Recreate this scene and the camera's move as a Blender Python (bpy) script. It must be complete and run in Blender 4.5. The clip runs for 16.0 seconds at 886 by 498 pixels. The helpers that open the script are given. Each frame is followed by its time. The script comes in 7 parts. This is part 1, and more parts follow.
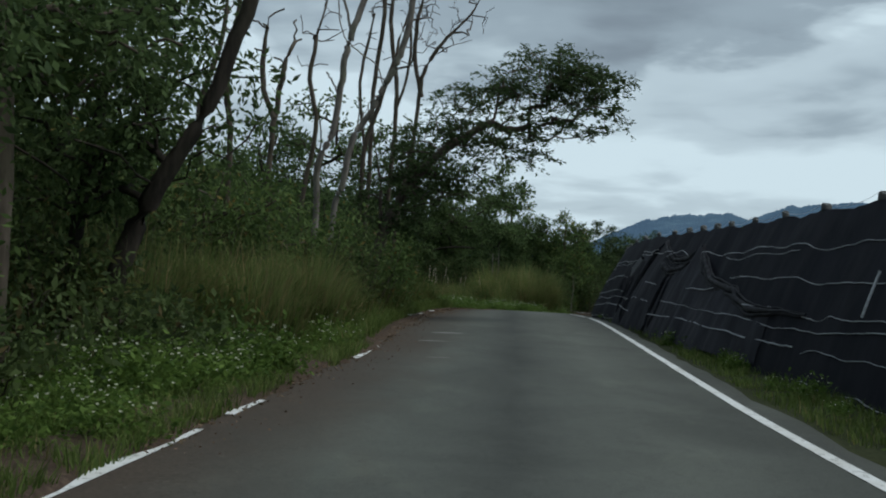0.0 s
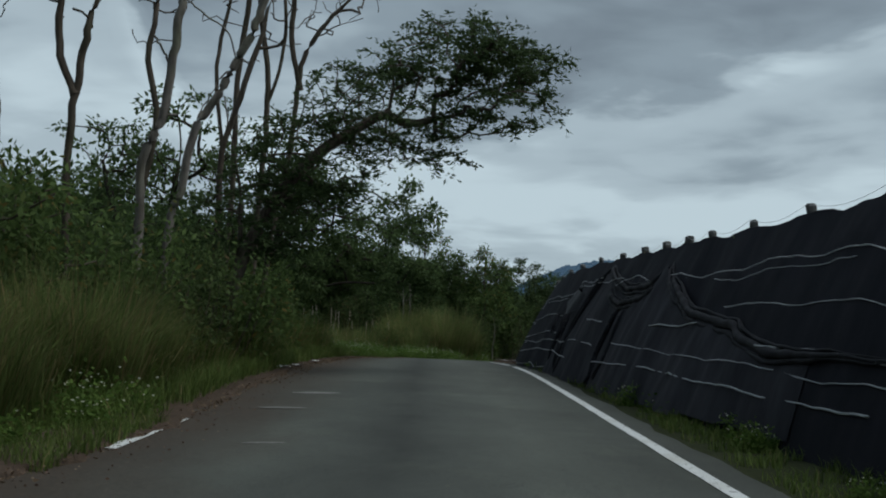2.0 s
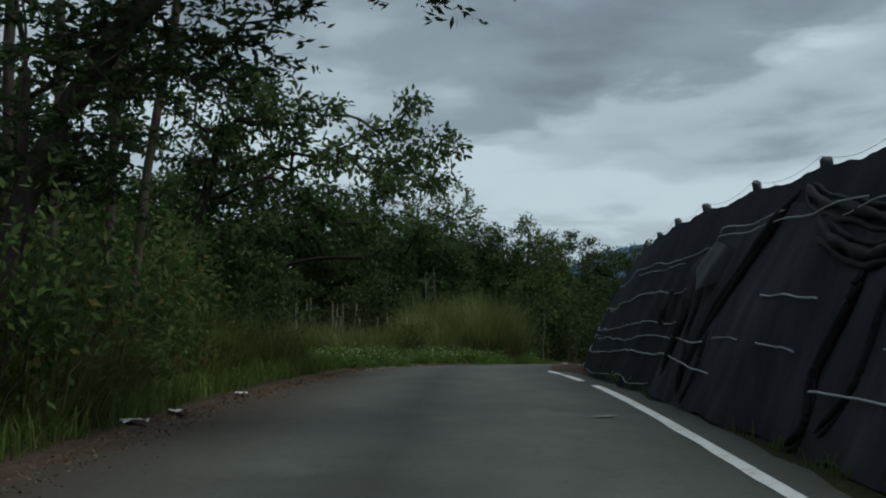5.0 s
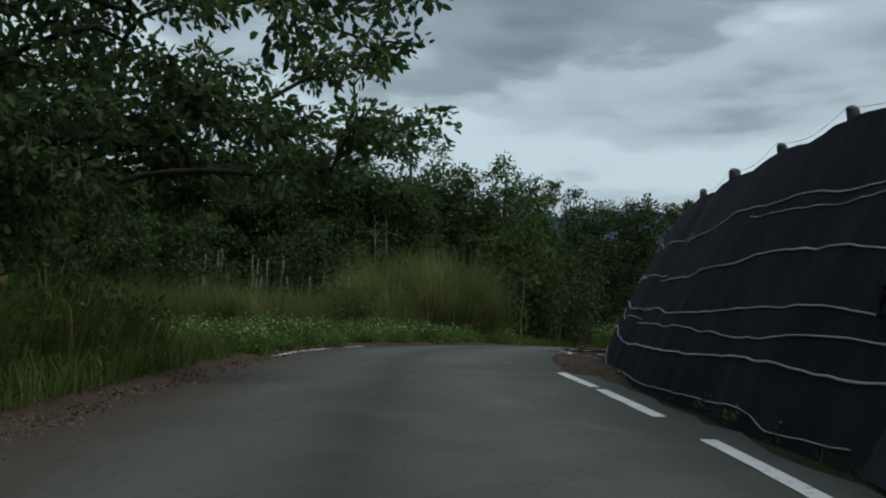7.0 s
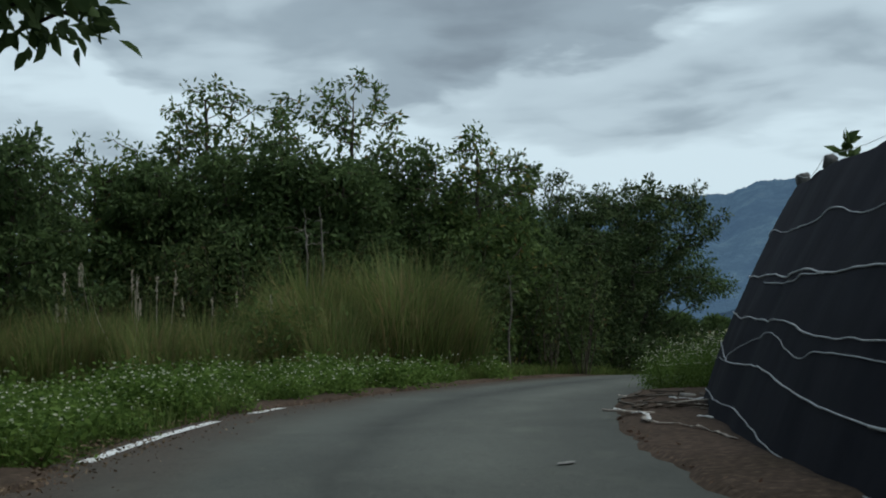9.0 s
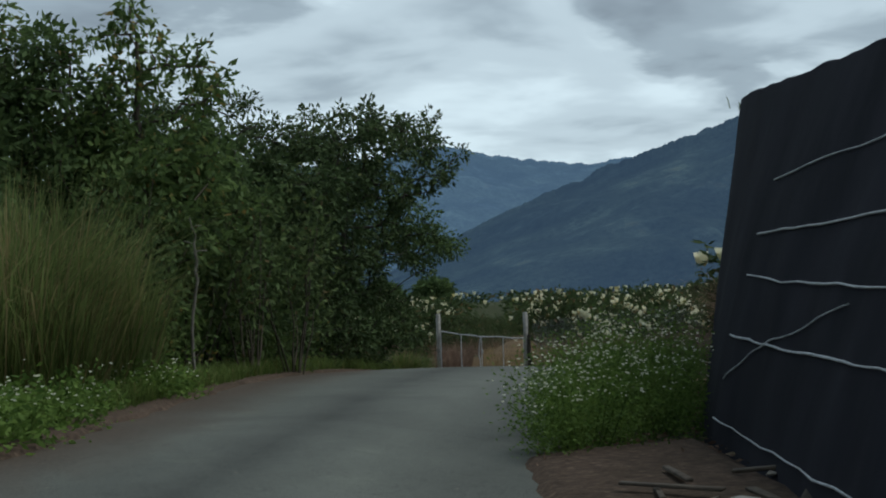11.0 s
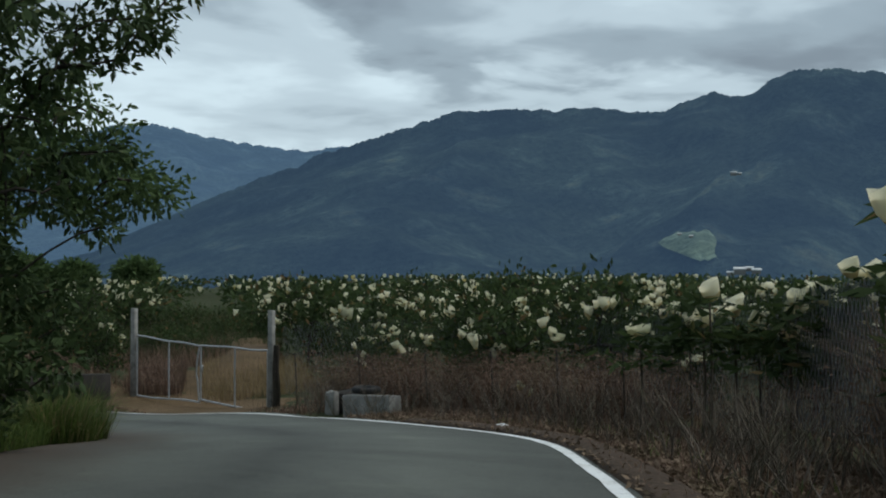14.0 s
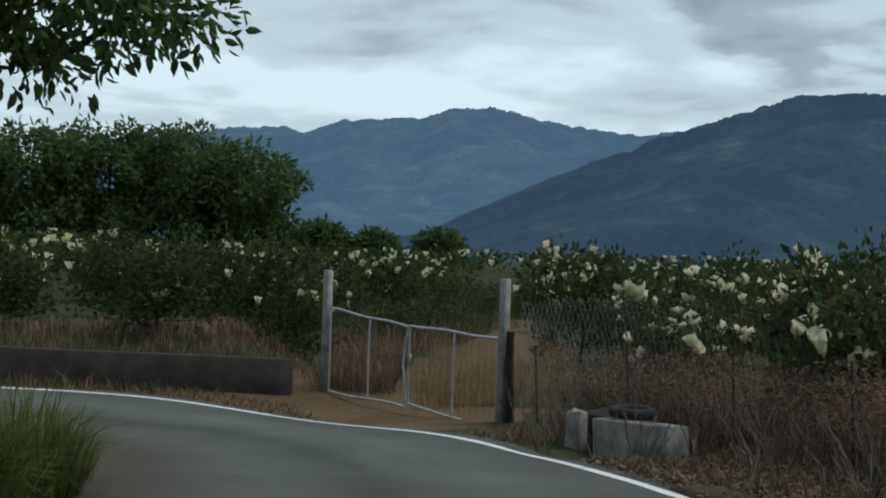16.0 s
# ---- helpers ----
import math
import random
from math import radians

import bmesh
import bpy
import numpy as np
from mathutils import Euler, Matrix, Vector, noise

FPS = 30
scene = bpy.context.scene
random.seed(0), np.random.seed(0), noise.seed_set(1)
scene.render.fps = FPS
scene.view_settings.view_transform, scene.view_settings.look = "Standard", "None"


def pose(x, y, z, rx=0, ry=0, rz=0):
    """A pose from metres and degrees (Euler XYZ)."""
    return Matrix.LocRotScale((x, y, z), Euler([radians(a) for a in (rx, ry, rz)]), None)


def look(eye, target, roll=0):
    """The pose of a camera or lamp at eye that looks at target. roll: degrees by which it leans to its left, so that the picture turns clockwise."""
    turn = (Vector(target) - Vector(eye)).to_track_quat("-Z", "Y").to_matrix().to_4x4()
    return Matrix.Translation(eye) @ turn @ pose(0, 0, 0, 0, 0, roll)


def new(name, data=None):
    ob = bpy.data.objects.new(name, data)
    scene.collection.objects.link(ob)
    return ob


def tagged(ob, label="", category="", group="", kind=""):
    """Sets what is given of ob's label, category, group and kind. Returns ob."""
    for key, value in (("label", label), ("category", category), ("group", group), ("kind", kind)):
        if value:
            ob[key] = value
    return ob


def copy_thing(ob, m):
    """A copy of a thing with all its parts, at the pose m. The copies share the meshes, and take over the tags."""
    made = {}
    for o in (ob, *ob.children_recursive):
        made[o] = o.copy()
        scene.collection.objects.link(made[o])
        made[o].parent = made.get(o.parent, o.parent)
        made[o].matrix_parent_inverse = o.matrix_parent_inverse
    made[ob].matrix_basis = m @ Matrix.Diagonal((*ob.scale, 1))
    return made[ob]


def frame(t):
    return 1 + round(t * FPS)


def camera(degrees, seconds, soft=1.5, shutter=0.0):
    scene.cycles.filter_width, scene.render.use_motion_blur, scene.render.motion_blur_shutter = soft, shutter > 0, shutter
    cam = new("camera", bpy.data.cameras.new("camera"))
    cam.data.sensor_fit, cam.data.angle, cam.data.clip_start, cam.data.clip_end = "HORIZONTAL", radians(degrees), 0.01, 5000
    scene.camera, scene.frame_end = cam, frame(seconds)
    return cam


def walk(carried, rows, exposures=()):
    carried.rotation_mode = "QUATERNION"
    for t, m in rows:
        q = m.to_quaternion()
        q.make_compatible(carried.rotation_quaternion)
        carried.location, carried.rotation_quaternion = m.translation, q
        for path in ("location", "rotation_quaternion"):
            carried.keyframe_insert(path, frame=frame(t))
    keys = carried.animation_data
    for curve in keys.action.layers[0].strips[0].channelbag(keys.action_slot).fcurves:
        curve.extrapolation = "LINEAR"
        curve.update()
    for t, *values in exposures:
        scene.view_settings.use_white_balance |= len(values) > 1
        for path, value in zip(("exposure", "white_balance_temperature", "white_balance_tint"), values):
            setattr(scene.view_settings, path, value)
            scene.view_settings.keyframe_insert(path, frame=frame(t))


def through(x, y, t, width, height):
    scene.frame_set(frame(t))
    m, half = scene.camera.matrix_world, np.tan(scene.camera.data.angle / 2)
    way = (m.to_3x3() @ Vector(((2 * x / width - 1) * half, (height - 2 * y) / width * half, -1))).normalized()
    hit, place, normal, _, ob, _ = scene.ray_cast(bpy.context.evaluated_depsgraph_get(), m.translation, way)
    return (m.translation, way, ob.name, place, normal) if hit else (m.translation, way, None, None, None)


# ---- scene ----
cam = camera(38.0, 16.0, soft=2.0)
PATH = [
    (0.00, pose(0.000, 0.000, 1.300, 91.83, -2.50, 0.00)),
    (0.50, pose(0.175, 1.766, 1.235, 92.18, -0.77, -1.04)),
    (1.00, pose(0.393, 3.618, 1.174, 92.72, -1.23, -2.06)),
    (1.50, pose(0.564, 5.597, 1.202, 93.76, -3.00, -2.92)),
    (2.00, pose(0.778, 7.532, 1.230, 94.08, -1.78, -3.48)),
    (2.50, pose(1.035, 9.468, 1.260, 92.38, -0.10, -5.82)),
    (3.00, pose(1.249, 11.489, 1.291, 93.03, 0.46, -4.70)),
    (3.50, pose(1.419, 13.596, 1.323, 93.61, 0.16, -1.81)),
    (6.00, pose(1.928, 25.207, 1.501, 93.71, 0.76, -1.69)),
    (6.50, pose(2.012, 27.658, 1.540, 93.04, -0.12, -2.52)),
    (7.00, pose(2.097, 30.152, 1.581, 91.99, -1.18, -3.66)),
    (7.50, pose(2.179, 32.602, 1.663, 92.01, -1.46, -4.17)),
    (8.00, pose(2.264, 35.010, 1.700, 92.42, -0.75, -4.45)),
    (8.50, pose(2.393, 37.248, 1.691, 92.62, -0.05, -4.52)),
    (9.00, pose(2.521, 39.656, 1.708, 92.48, 1.50, -5.86)),
    (9.50, pose(2.675, 41.980, 1.700, 92.16, 2.88, -10.40)),
    (9.70, pose(2.760, 42.969, 1.712, 91.90, 2.97, -12.80)),
    (11.80, pose(4.475, 53.516, 1.707, 89.10, 1.20, -26.60)),
    (12.00, pose(4.793, 54.480, 1.692, 88.60, 1.10, -28.60)),
    (12.50, pose(5.611, 56.911, 1.628, 88.70, 0.70, -33.00)),
    (13.00, pose(6.604, 59.234, 1.553, 89.20, 0.50, -32.70)),
    (13.50, pose(7.835, 61.438, 1.461, 90.20, 0.50, -31.90)),
    (14.00, pose(9.149, 63.440, 1.358, 89.80, -0.40, -34.30)),
    (14.50, pose(10.592, 65.424, 1.235, 88.80, -1.30, -36.80)),
    (15.00, pose(11.989, 67.363, 1.091, 89.10, -1.30, -34.80)),
    (15.50, pose(13.377, 69.329, 0.907, 89.10, -1.40, -26.10)),
    (16.00, pose(14.609, 71.212, 0.702, 88.80, -2.10, -19.60)),
]
walk(cam, PATH, [(0.0, 0.35), (1.0, 0.3), (2.0, 0.05), (2.5, 0.0), (3.7, 0.0), (6.0, 0.1), (6.5, 0.05), (7.5, 0.3), (9.0, 0.4), (9.7, 0.4), (12.0, 0.58), (13.5, 0.62), (14.0, 0.45), (15.0, 0.5), (16.0, 0.52)])

# ---- daylight: an overcast sky with a weak, wide sun ----
world = bpy.data.worlds.new("overcast_sky")
scene.world = world
world.use_nodes = True
wt = world.node_tree
wt.nodes.clear()


def wnode(kind, **values):
    n = wt.nodes.new(kind)
    for key, value in values.items():
        n.inputs[key].default_value = value
    return n


def wmath(op, a, b=None):
    n = wt.nodes.new("ShaderNodeMath")
    n.operation = op
    for i, v in enumerate((a, b)):
        if v is None:
            continue
        if isinstance(v, (int, float)):
            n.inputs[i].default_value = v
        else:
            wt.links.new(v, n.inputs[i])
    return n.outputs[0]


SUN_ELEVATION, SUN_ROTATION = 58.0, 105.0
sky = wt.nodes.new("ShaderNodeTexSky")
sky.sky_type = "NISHITA"
sky.sun_disc = False
sky.sun_elevation, sky.sun_rotation = radians(SUN_ELEVATION), radians(SUN_ROTATION)
sky.dust_density = 2.0
coord = wt.nodes.new("ShaderNodeTexCoord")
split = wt.nodes.new("ShaderNodeSeparateXYZ")
wt.links.new(coord.outputs["Generated"], split.inputs[0])
height = wmath("MAXIMUM", split.outputs[2], 0.0)
# the deck lies flat overhead: towards the horizon it is seen edge on
flat = wmath("ADD", height, 0.15)
deck = wt.nodes.new("ShaderNodeCombineXYZ")
wt.links.new(wmath("DIVIDE", split.outputs[0], flat), deck.inputs[0])
wt.links.new(wmath("DIVIDE", split.outputs[1], flat), deck.inputs[1])
shift = wt.nodes.new("ShaderNodeMapping")
shift.inputs["Location"].default_value = (1.7, 3.1, 0.4)
wt.links.new(deck.outputs[0], shift.inputs[0])
big = wnode("ShaderNodeTexNoise", Scale=1.25, Detail=4.0, Roughness=0.48, Distortion=0.3)
wt.links.new(shift.outputs[0], big.inputs["Vector"])
fine = wnode("ShaderNodeTexNoise", Scale=3.6, Detail=4.0, Roughness=0.5, Distortion=0.3)
wt.links.new(shift.outputs[0], fine.inputs["Vector"])
cloud = wmath("ADD", wmath("MULTIPLY", big.outputs["Fac"], 0.55), wmath("ADD", wmath("MULTIPLY", fine.outputs["Fac"], 0.22), 0.115))
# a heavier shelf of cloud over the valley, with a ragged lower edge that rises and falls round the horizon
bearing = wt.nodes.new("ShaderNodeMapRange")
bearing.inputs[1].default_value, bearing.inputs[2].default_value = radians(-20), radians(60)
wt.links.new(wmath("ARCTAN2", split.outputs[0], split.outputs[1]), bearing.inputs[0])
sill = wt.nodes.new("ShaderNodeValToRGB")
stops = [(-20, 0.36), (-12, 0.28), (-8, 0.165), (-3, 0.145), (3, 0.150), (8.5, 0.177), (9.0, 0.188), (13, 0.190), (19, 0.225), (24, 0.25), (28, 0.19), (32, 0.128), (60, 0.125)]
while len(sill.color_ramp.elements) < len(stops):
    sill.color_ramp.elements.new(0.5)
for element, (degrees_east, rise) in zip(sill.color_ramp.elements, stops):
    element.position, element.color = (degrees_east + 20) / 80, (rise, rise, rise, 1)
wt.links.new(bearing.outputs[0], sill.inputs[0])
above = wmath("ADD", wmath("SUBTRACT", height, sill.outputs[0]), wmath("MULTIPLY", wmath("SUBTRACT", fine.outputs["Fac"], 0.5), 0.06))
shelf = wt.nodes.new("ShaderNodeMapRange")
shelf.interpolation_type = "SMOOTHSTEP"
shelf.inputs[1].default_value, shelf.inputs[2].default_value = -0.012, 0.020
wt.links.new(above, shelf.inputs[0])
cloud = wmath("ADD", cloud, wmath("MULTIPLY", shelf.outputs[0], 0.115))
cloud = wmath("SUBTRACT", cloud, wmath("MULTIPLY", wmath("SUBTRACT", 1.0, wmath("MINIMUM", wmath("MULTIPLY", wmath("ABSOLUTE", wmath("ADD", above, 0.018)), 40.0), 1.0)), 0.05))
ramp = wt.nodes.new("ShaderNodeValToRGB")
ramp.color_ramp.interpolation = "EASE"
ramp.color_ramp.elements[0].position, ramp.color_ramp.elements[0].color = 0.42, (0.50, 0.615, 0.675, 1)
ramp.color_ramp.elements[1].position, ramp.color_ramp.elements[1].color = 0.62, (0.245, 0.312, 0.362, 1)
deep = ramp.color_ramp.elements.new(0.73)
deep.color = (0.165, 0.210, 0.250, 1)
mid = ramp.color_ramp.elements.new(0.51)
mid.color = (0.385, 0.478, 0.535, 1)
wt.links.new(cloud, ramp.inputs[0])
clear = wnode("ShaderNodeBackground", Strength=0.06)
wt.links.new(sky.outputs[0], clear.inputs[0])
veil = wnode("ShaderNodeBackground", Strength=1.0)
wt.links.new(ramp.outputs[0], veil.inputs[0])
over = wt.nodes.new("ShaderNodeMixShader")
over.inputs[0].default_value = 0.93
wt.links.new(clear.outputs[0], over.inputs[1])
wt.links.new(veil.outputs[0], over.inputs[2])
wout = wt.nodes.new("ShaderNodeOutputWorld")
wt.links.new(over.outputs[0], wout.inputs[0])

sun = new("sun", bpy.data.lights.new("sun", "SUN"))
sun.data.energy, sun.data.angle, sun.data.color = 1.45, radians(30), (0.98, 1.0, 0.97)
sun.matrix_world = look((0, 0, 60), Vector((0, 0, 60)) - Vector((
    math.sin(radians(SUN_ROTATION)) * math.cos(radians(SUN_ELEVATION)),
    math.cos(radians(SUN_ROTATION)) * math.cos(radians(SUN_ELEVATION)), math.sin(radians(SUN_ELEVATION)))))

# ---- materials ----
class Mat:
    """A small builder of node materials in object space, in metres."""

    def __init__(self, name, rough=0.8, metal=0.0, spec=0.3):
        self.m = bpy.data.materials.new(name)
        self.m.use_nodes = True
        self.t = self.m.node_tree
        self.b = self.t.nodes["Principled BSDF"]
        self.b.inputs["Roughness"].default_value = rough
        self.b.inputs["Metallic"].default_value = metal
        self.b.inputs["Specular IOR Level"].default_value = spec
        self.geo = self.t.nodes.new("ShaderNodeNewGeometry")

    def link(self, a, b):
        self.t.links.new(a, b)

    def noise(self, scale, detail=4.0, rough=0.55, stretch=(1, 1, 1), distort=0.0):
        mp = self.t.nodes.new("ShaderNodeMapping")
        mp.inputs["Scale"].default_value = stretch
        self.link(self.geo.outputs["Position"], mp.inputs[0])
        n = self.t.nodes.new("ShaderNodeTexNoise")
        n.inputs["Scale"].default_value, n.inputs["Detail"].default_value = scale, detail
        n.inputs["Roughness"].default_value, n.inputs["Distortion"].default_value = rough, distort
        self.link(mp.outputs[0], n.inputs["Vector"])
        return n.outputs["Fac"]

    def ramp(self, fac, *stops):
        r = self.t.nodes.new("ShaderNodeValToRGB")
        e = r.color_ramp.elements
        while len(e) < len(stops):
            e.new(0.5)
        for k, (p, c) in zip(e, stops):
            k.position, k.color = p, (*c, 1)
        self.link(fac, r.inputs[0])
        return r.outputs[0]

    def mix(self, fac, a, b, mode="MIX"):
        n = self.t.nodes.new("ShaderNodeMix")
        n.data_type, n.blend_type = "RGBA", mode
        for v, k in ((fac, 0), (a, 6), (b, 7)):
            if isinstance(v, (int, float)):
                n.inputs[k].default_value = v
            elif isinstance(v, tuple):
                n.inputs[k].default_value = (*v, 1)
            else:
                self.link(v, n.inputs[k])
        return n.outputs[2]

    def island(self):
        return self.geo.outputs["Random Per Island"]

    def object_random(self):
        return self.t.nodes.new("ShaderNodeObjectInfo").outputs["Random"]

    def color(self, c):
        if isinstance(c, tuple):
            self.b.inputs["Base Color"].default_value = (*c, 1)
        else:
            self.link(c, self.b.inputs["Base Color"])
        return self

    def rough(self, socket):
        self.link(socket, self.b.inputs["Roughness"])
        return self

    def bump(self, fac, strength=0.3, distance=0.02):
        n = self.t.nodes.new("ShaderNodeBump")
        n.inputs["Strength"].default_value, n.inputs["Distance"].default_value = strength, distance
        self.link(fac, n.inputs["Height"])
        self.link(n.outputs[0], self.b.inputs["Normal"])
        return self

    def thin(self, amount, tint):
        """Lets some light through a thin sheet: leaves, paper, cloth."""
        tr = self.t.nodes.new("ShaderNodeBsdfTranslucent")
        if isinstance(tint, tuple):
            tr.inputs[0].default_value = (*tint, 1)
        else:
            self.link(tint, tr.inputs[0])
        mx = self.t.nodes.new("ShaderNodeMixShader")
        mx.inputs[0].default_value = amount
        self.link(self.b.outputs[0], mx.inputs[1])
        self.link(tr.outputs[0], mx.inputs[2])
        self.link(mx.outputs[0], self.t.nodes["Material Output"].inputs[0])
        return self


def leaf_mat(name, dark, light, odd=None, rough=0.72, through=0.42, spec=0.12):
    m = Mat(name, rough, 0, spec)
    stops = [(0.0, dark), (0.75, light)]
    if odd:
        stops += [(0.93, light), (0.97, odd)]
    c = m.ramp(m.island(), *stops)
    c = m.mix(m.ramp(m.noise(0.9, 3), (0.35, (0, 0, 0)), (0.65, (1, 1, 1))), c, m.mix(1.0, c, (0.68, 0.72, 0.66), "MULTIPLY"))
    m.color(c)
    m.thin(through, c)
    return m.m


def bark_mat(name, dark, light, scale=9.0):
    m = Mat(name, 0.9, 0, 0.15)
    n = m.noise(scale, 6, 0.6, (1, 1, 0.25))
    c = m.ramp(n, (0.3, dark), (0.7, light))
    c = m.mix(m.ramp(m.noise(1.3, 3), (0.45, (0, 0, 0)), (0.7, (1, 1, 1))), c, m.mix(1.0, c, (0.75, 0.85, 0.7), "MULTIPLY"))
    m.color(c).bump(n, 0.6, 0.02)
    return m.m


def asphalt_mat():
    m = Mat("weathered_asphalt", 0.85, 0, 0.25)
    grain = m.noise(95, 3, 0.7)
    c = m.ramp(grain, (0.25, (0.048, 0.053, 0.047)), (0.5, (0.081, 0.088, 0.078)), (0.78, (0.130, 0.139, 0.123)))
    wide = m.noise(0.5, 6, 0.62, (1.0, 0.6, 1.0), 0.8)
    c = m.mix(m.ramp(wide, (0.38, (0, 0, 0)), (0.64, (1, 1, 1))), c, m.mix(1.0, c, (0.74, 0.74, 0.74), "MULTIPLY"))
    patch = m.noise(1.7, 4, 0.55, (1, 0.5, 1))
    c = m.mix(m.ramp(patch, (0.58, (0, 0, 0)), (0.72, (1, 1, 1))), c, m.mix(1.0, c, (1.2, 1.2, 1.16), "MULTIPLY"))
    # oil-stained middle strip and polished wheel paths, laid along the lane
    lane = m.t.nodes.new("ShaderNodeUVMap")
    lane.uv_map = "lane"
    sep = m.t.nodes.new("ShaderNodeSeparateXYZ")
    m.link(lane.outputs[0], sep.inputs[0])
    wob = m.t.nodes.new("ShaderNodeMath")
    wob.operation = "MULTIPLY_ADD"
    m.link(m.noise(0.4, 3), wob.inputs[0])
    wob.inputs[1].default_value = 0.10
    m.link(sep.outputs[0], wob.inputs[2])
    tracks = m.ramp(wob.outputs[0], (0.12, (0.62, 0.60, 0.58)), (0.32, (1.14, 1.14, 1.12)), (0.45, (0.96, 0.96, 0.96)), (0.55, (0.56, 0.56, 0.57)), (0.64, (1.0, 1.0, 1.0)), (0.78, (1.26, 1.26, 1.24)), (0.95, (0.86, 0.86, 0.86)))
    c = m.mix(m.ramp(m.noise(0.9, 4, 0.6, (1, 0.7, 1)), (0.3, (0.45, 0.45, 0.45)), (0.65, (1, 1, 1))), c, m.mix(1.0, c, tracks, "MULTIPLY"))
    # brown earth trodden in from the verge
    sill = m.t.nodes.new("ShaderNodeMath")
    sill.operation = "MULTIPLY_ADD"
    m.link(m.noise(1.1, 7, 0.65, (1, 0.35, 1), 0.5), sill.inputs[0])
    sill.inputs[1].default_value = 0.34
    m.link(sep.outputs[0], sill.inputs[2])
    earth = m.ramp(m.noise(30, 5, 0.7), (0.3, (0.030, 0.023, 0.017)), (0.7, (0.085, 0.064, 0.048)))
    c = m.mix(m.ramp(sill.outputs[0], (0.22, (0.95, 0.95, 0.95)), (0.32, (0.6, 0.6, 0.6)), (0.50, (0, 0, 0))), c, earth)
    speck = m.noise(21, 2, 0.5)
    c = m.mix(m.ramp(speck, (0.72, (0, 0, 0)), (0.78, (1, 1, 1))), c, (0.17, 0.15, 0.12))
    crack = m.noise(2.6, 7, 0.62, (1, 0.6, 1), 1.2)
    c = m.mix(m.ramp(crack, (0.490, (0, 0, 0)), (0.499, (0.6, 0.6, 0.6)), (0.508, (0, 0, 0))), c, m.mix(1.0, c, (0.45, 0.45, 0.45), "MULTIPLY"))
    m.color(c).bump(grain, 0.35, 0.006)
    return m.m


def paint_mat():
    m = Mat("worn_white_road_paint", 0.75, 0, 0.3)
    n = m.noise(14, 6, 0.7)
    c = m.mix(m.ramp(n, (0.34, (1, 1, 1)), (0.44, (0, 0, 0))), (0.66, 0.68, 0.68), (0.16, 0.16, 0.155))
    c = m.mix(m.ramp(m.noise(1.6, 4), (0.45, (0, 0, 0)), (0.75, (1, 1, 1))), c, m.mix(1.0, c, (0.8, 0.78, 0.74), "MULTIPLY"))
    m.color(c).bump(n, 0.2, 0.004)
    return m.m


def soil_mat(name, a, b, c3):
    m = Mat(name, 0.95, 0, 0.1)
    n = m.noise(16, 6, 0.7)
    c = m.ramp(n, (0.3, a), (0.55, b), (0.75, c3))
    c = m.mix(m.ramp(m.noise(0.8, 4), (0.4, (0, 0, 0)), (0.7, (1, 1, 1))), c, m.mix(1.0, c, (0.7, 0.72, 0.66), "MULTIPLY"))
    m.color(c).bump(n, 0.4, 0.02)
    return m.m


def cloth_mat(name, dark, light):
    m = Mat(name, 0.85, 0, 0.08)
    w = m.noise(160, 2, 0.6, (1, 0.35, 1))
    c = m.ramp(m.noise(2.2, 5, 0.6, (1, 1, 0.35)), (0.3, dark), (0.7, light))
    c = m.mix(m.ramp(m.noise(0.5, 4), (0.5, (0, 0, 0)), (0.75, (1, 1, 1))), c, m.mix(1.0, c, (1.35, 1.28, 1.2), "MULTIPLY"))
    m.color(c).bump(w, 0.35, 0.004)
    return m.m


def plain_mat(name, a, b, rough=0.8, metal=0.0, scale=8.0, stretch=(1, 1, 1), spec=0.3):
    m = Mat(name, rough, metal, spec)
    n = m.noise(scale, 6, 0.6, stretch)
    m.color(m.ramp(n, (0.3, a), (0.7, b))).bump(n, 0.25, 0.01)
    return m.m


def mountain_mat(name, wood, clearing, haze_glow):
    """Far backdrop forest; the haze of kilometres of damp air is painted as blue emission."""
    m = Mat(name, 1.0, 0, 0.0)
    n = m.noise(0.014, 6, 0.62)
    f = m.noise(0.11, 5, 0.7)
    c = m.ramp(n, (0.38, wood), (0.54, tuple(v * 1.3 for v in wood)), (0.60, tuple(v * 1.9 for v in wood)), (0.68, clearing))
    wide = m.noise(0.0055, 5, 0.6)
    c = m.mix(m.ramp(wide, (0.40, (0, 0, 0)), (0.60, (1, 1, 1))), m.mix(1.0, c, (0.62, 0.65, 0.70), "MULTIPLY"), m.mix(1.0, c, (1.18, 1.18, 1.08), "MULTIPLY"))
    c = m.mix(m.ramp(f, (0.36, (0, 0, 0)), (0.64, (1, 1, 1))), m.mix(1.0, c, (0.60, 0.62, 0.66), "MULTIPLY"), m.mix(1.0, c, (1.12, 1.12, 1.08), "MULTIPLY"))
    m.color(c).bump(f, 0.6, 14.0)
    m.b.inputs["Emission Color"].default_value = (*haze_glow, 1)
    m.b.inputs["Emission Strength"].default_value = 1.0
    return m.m


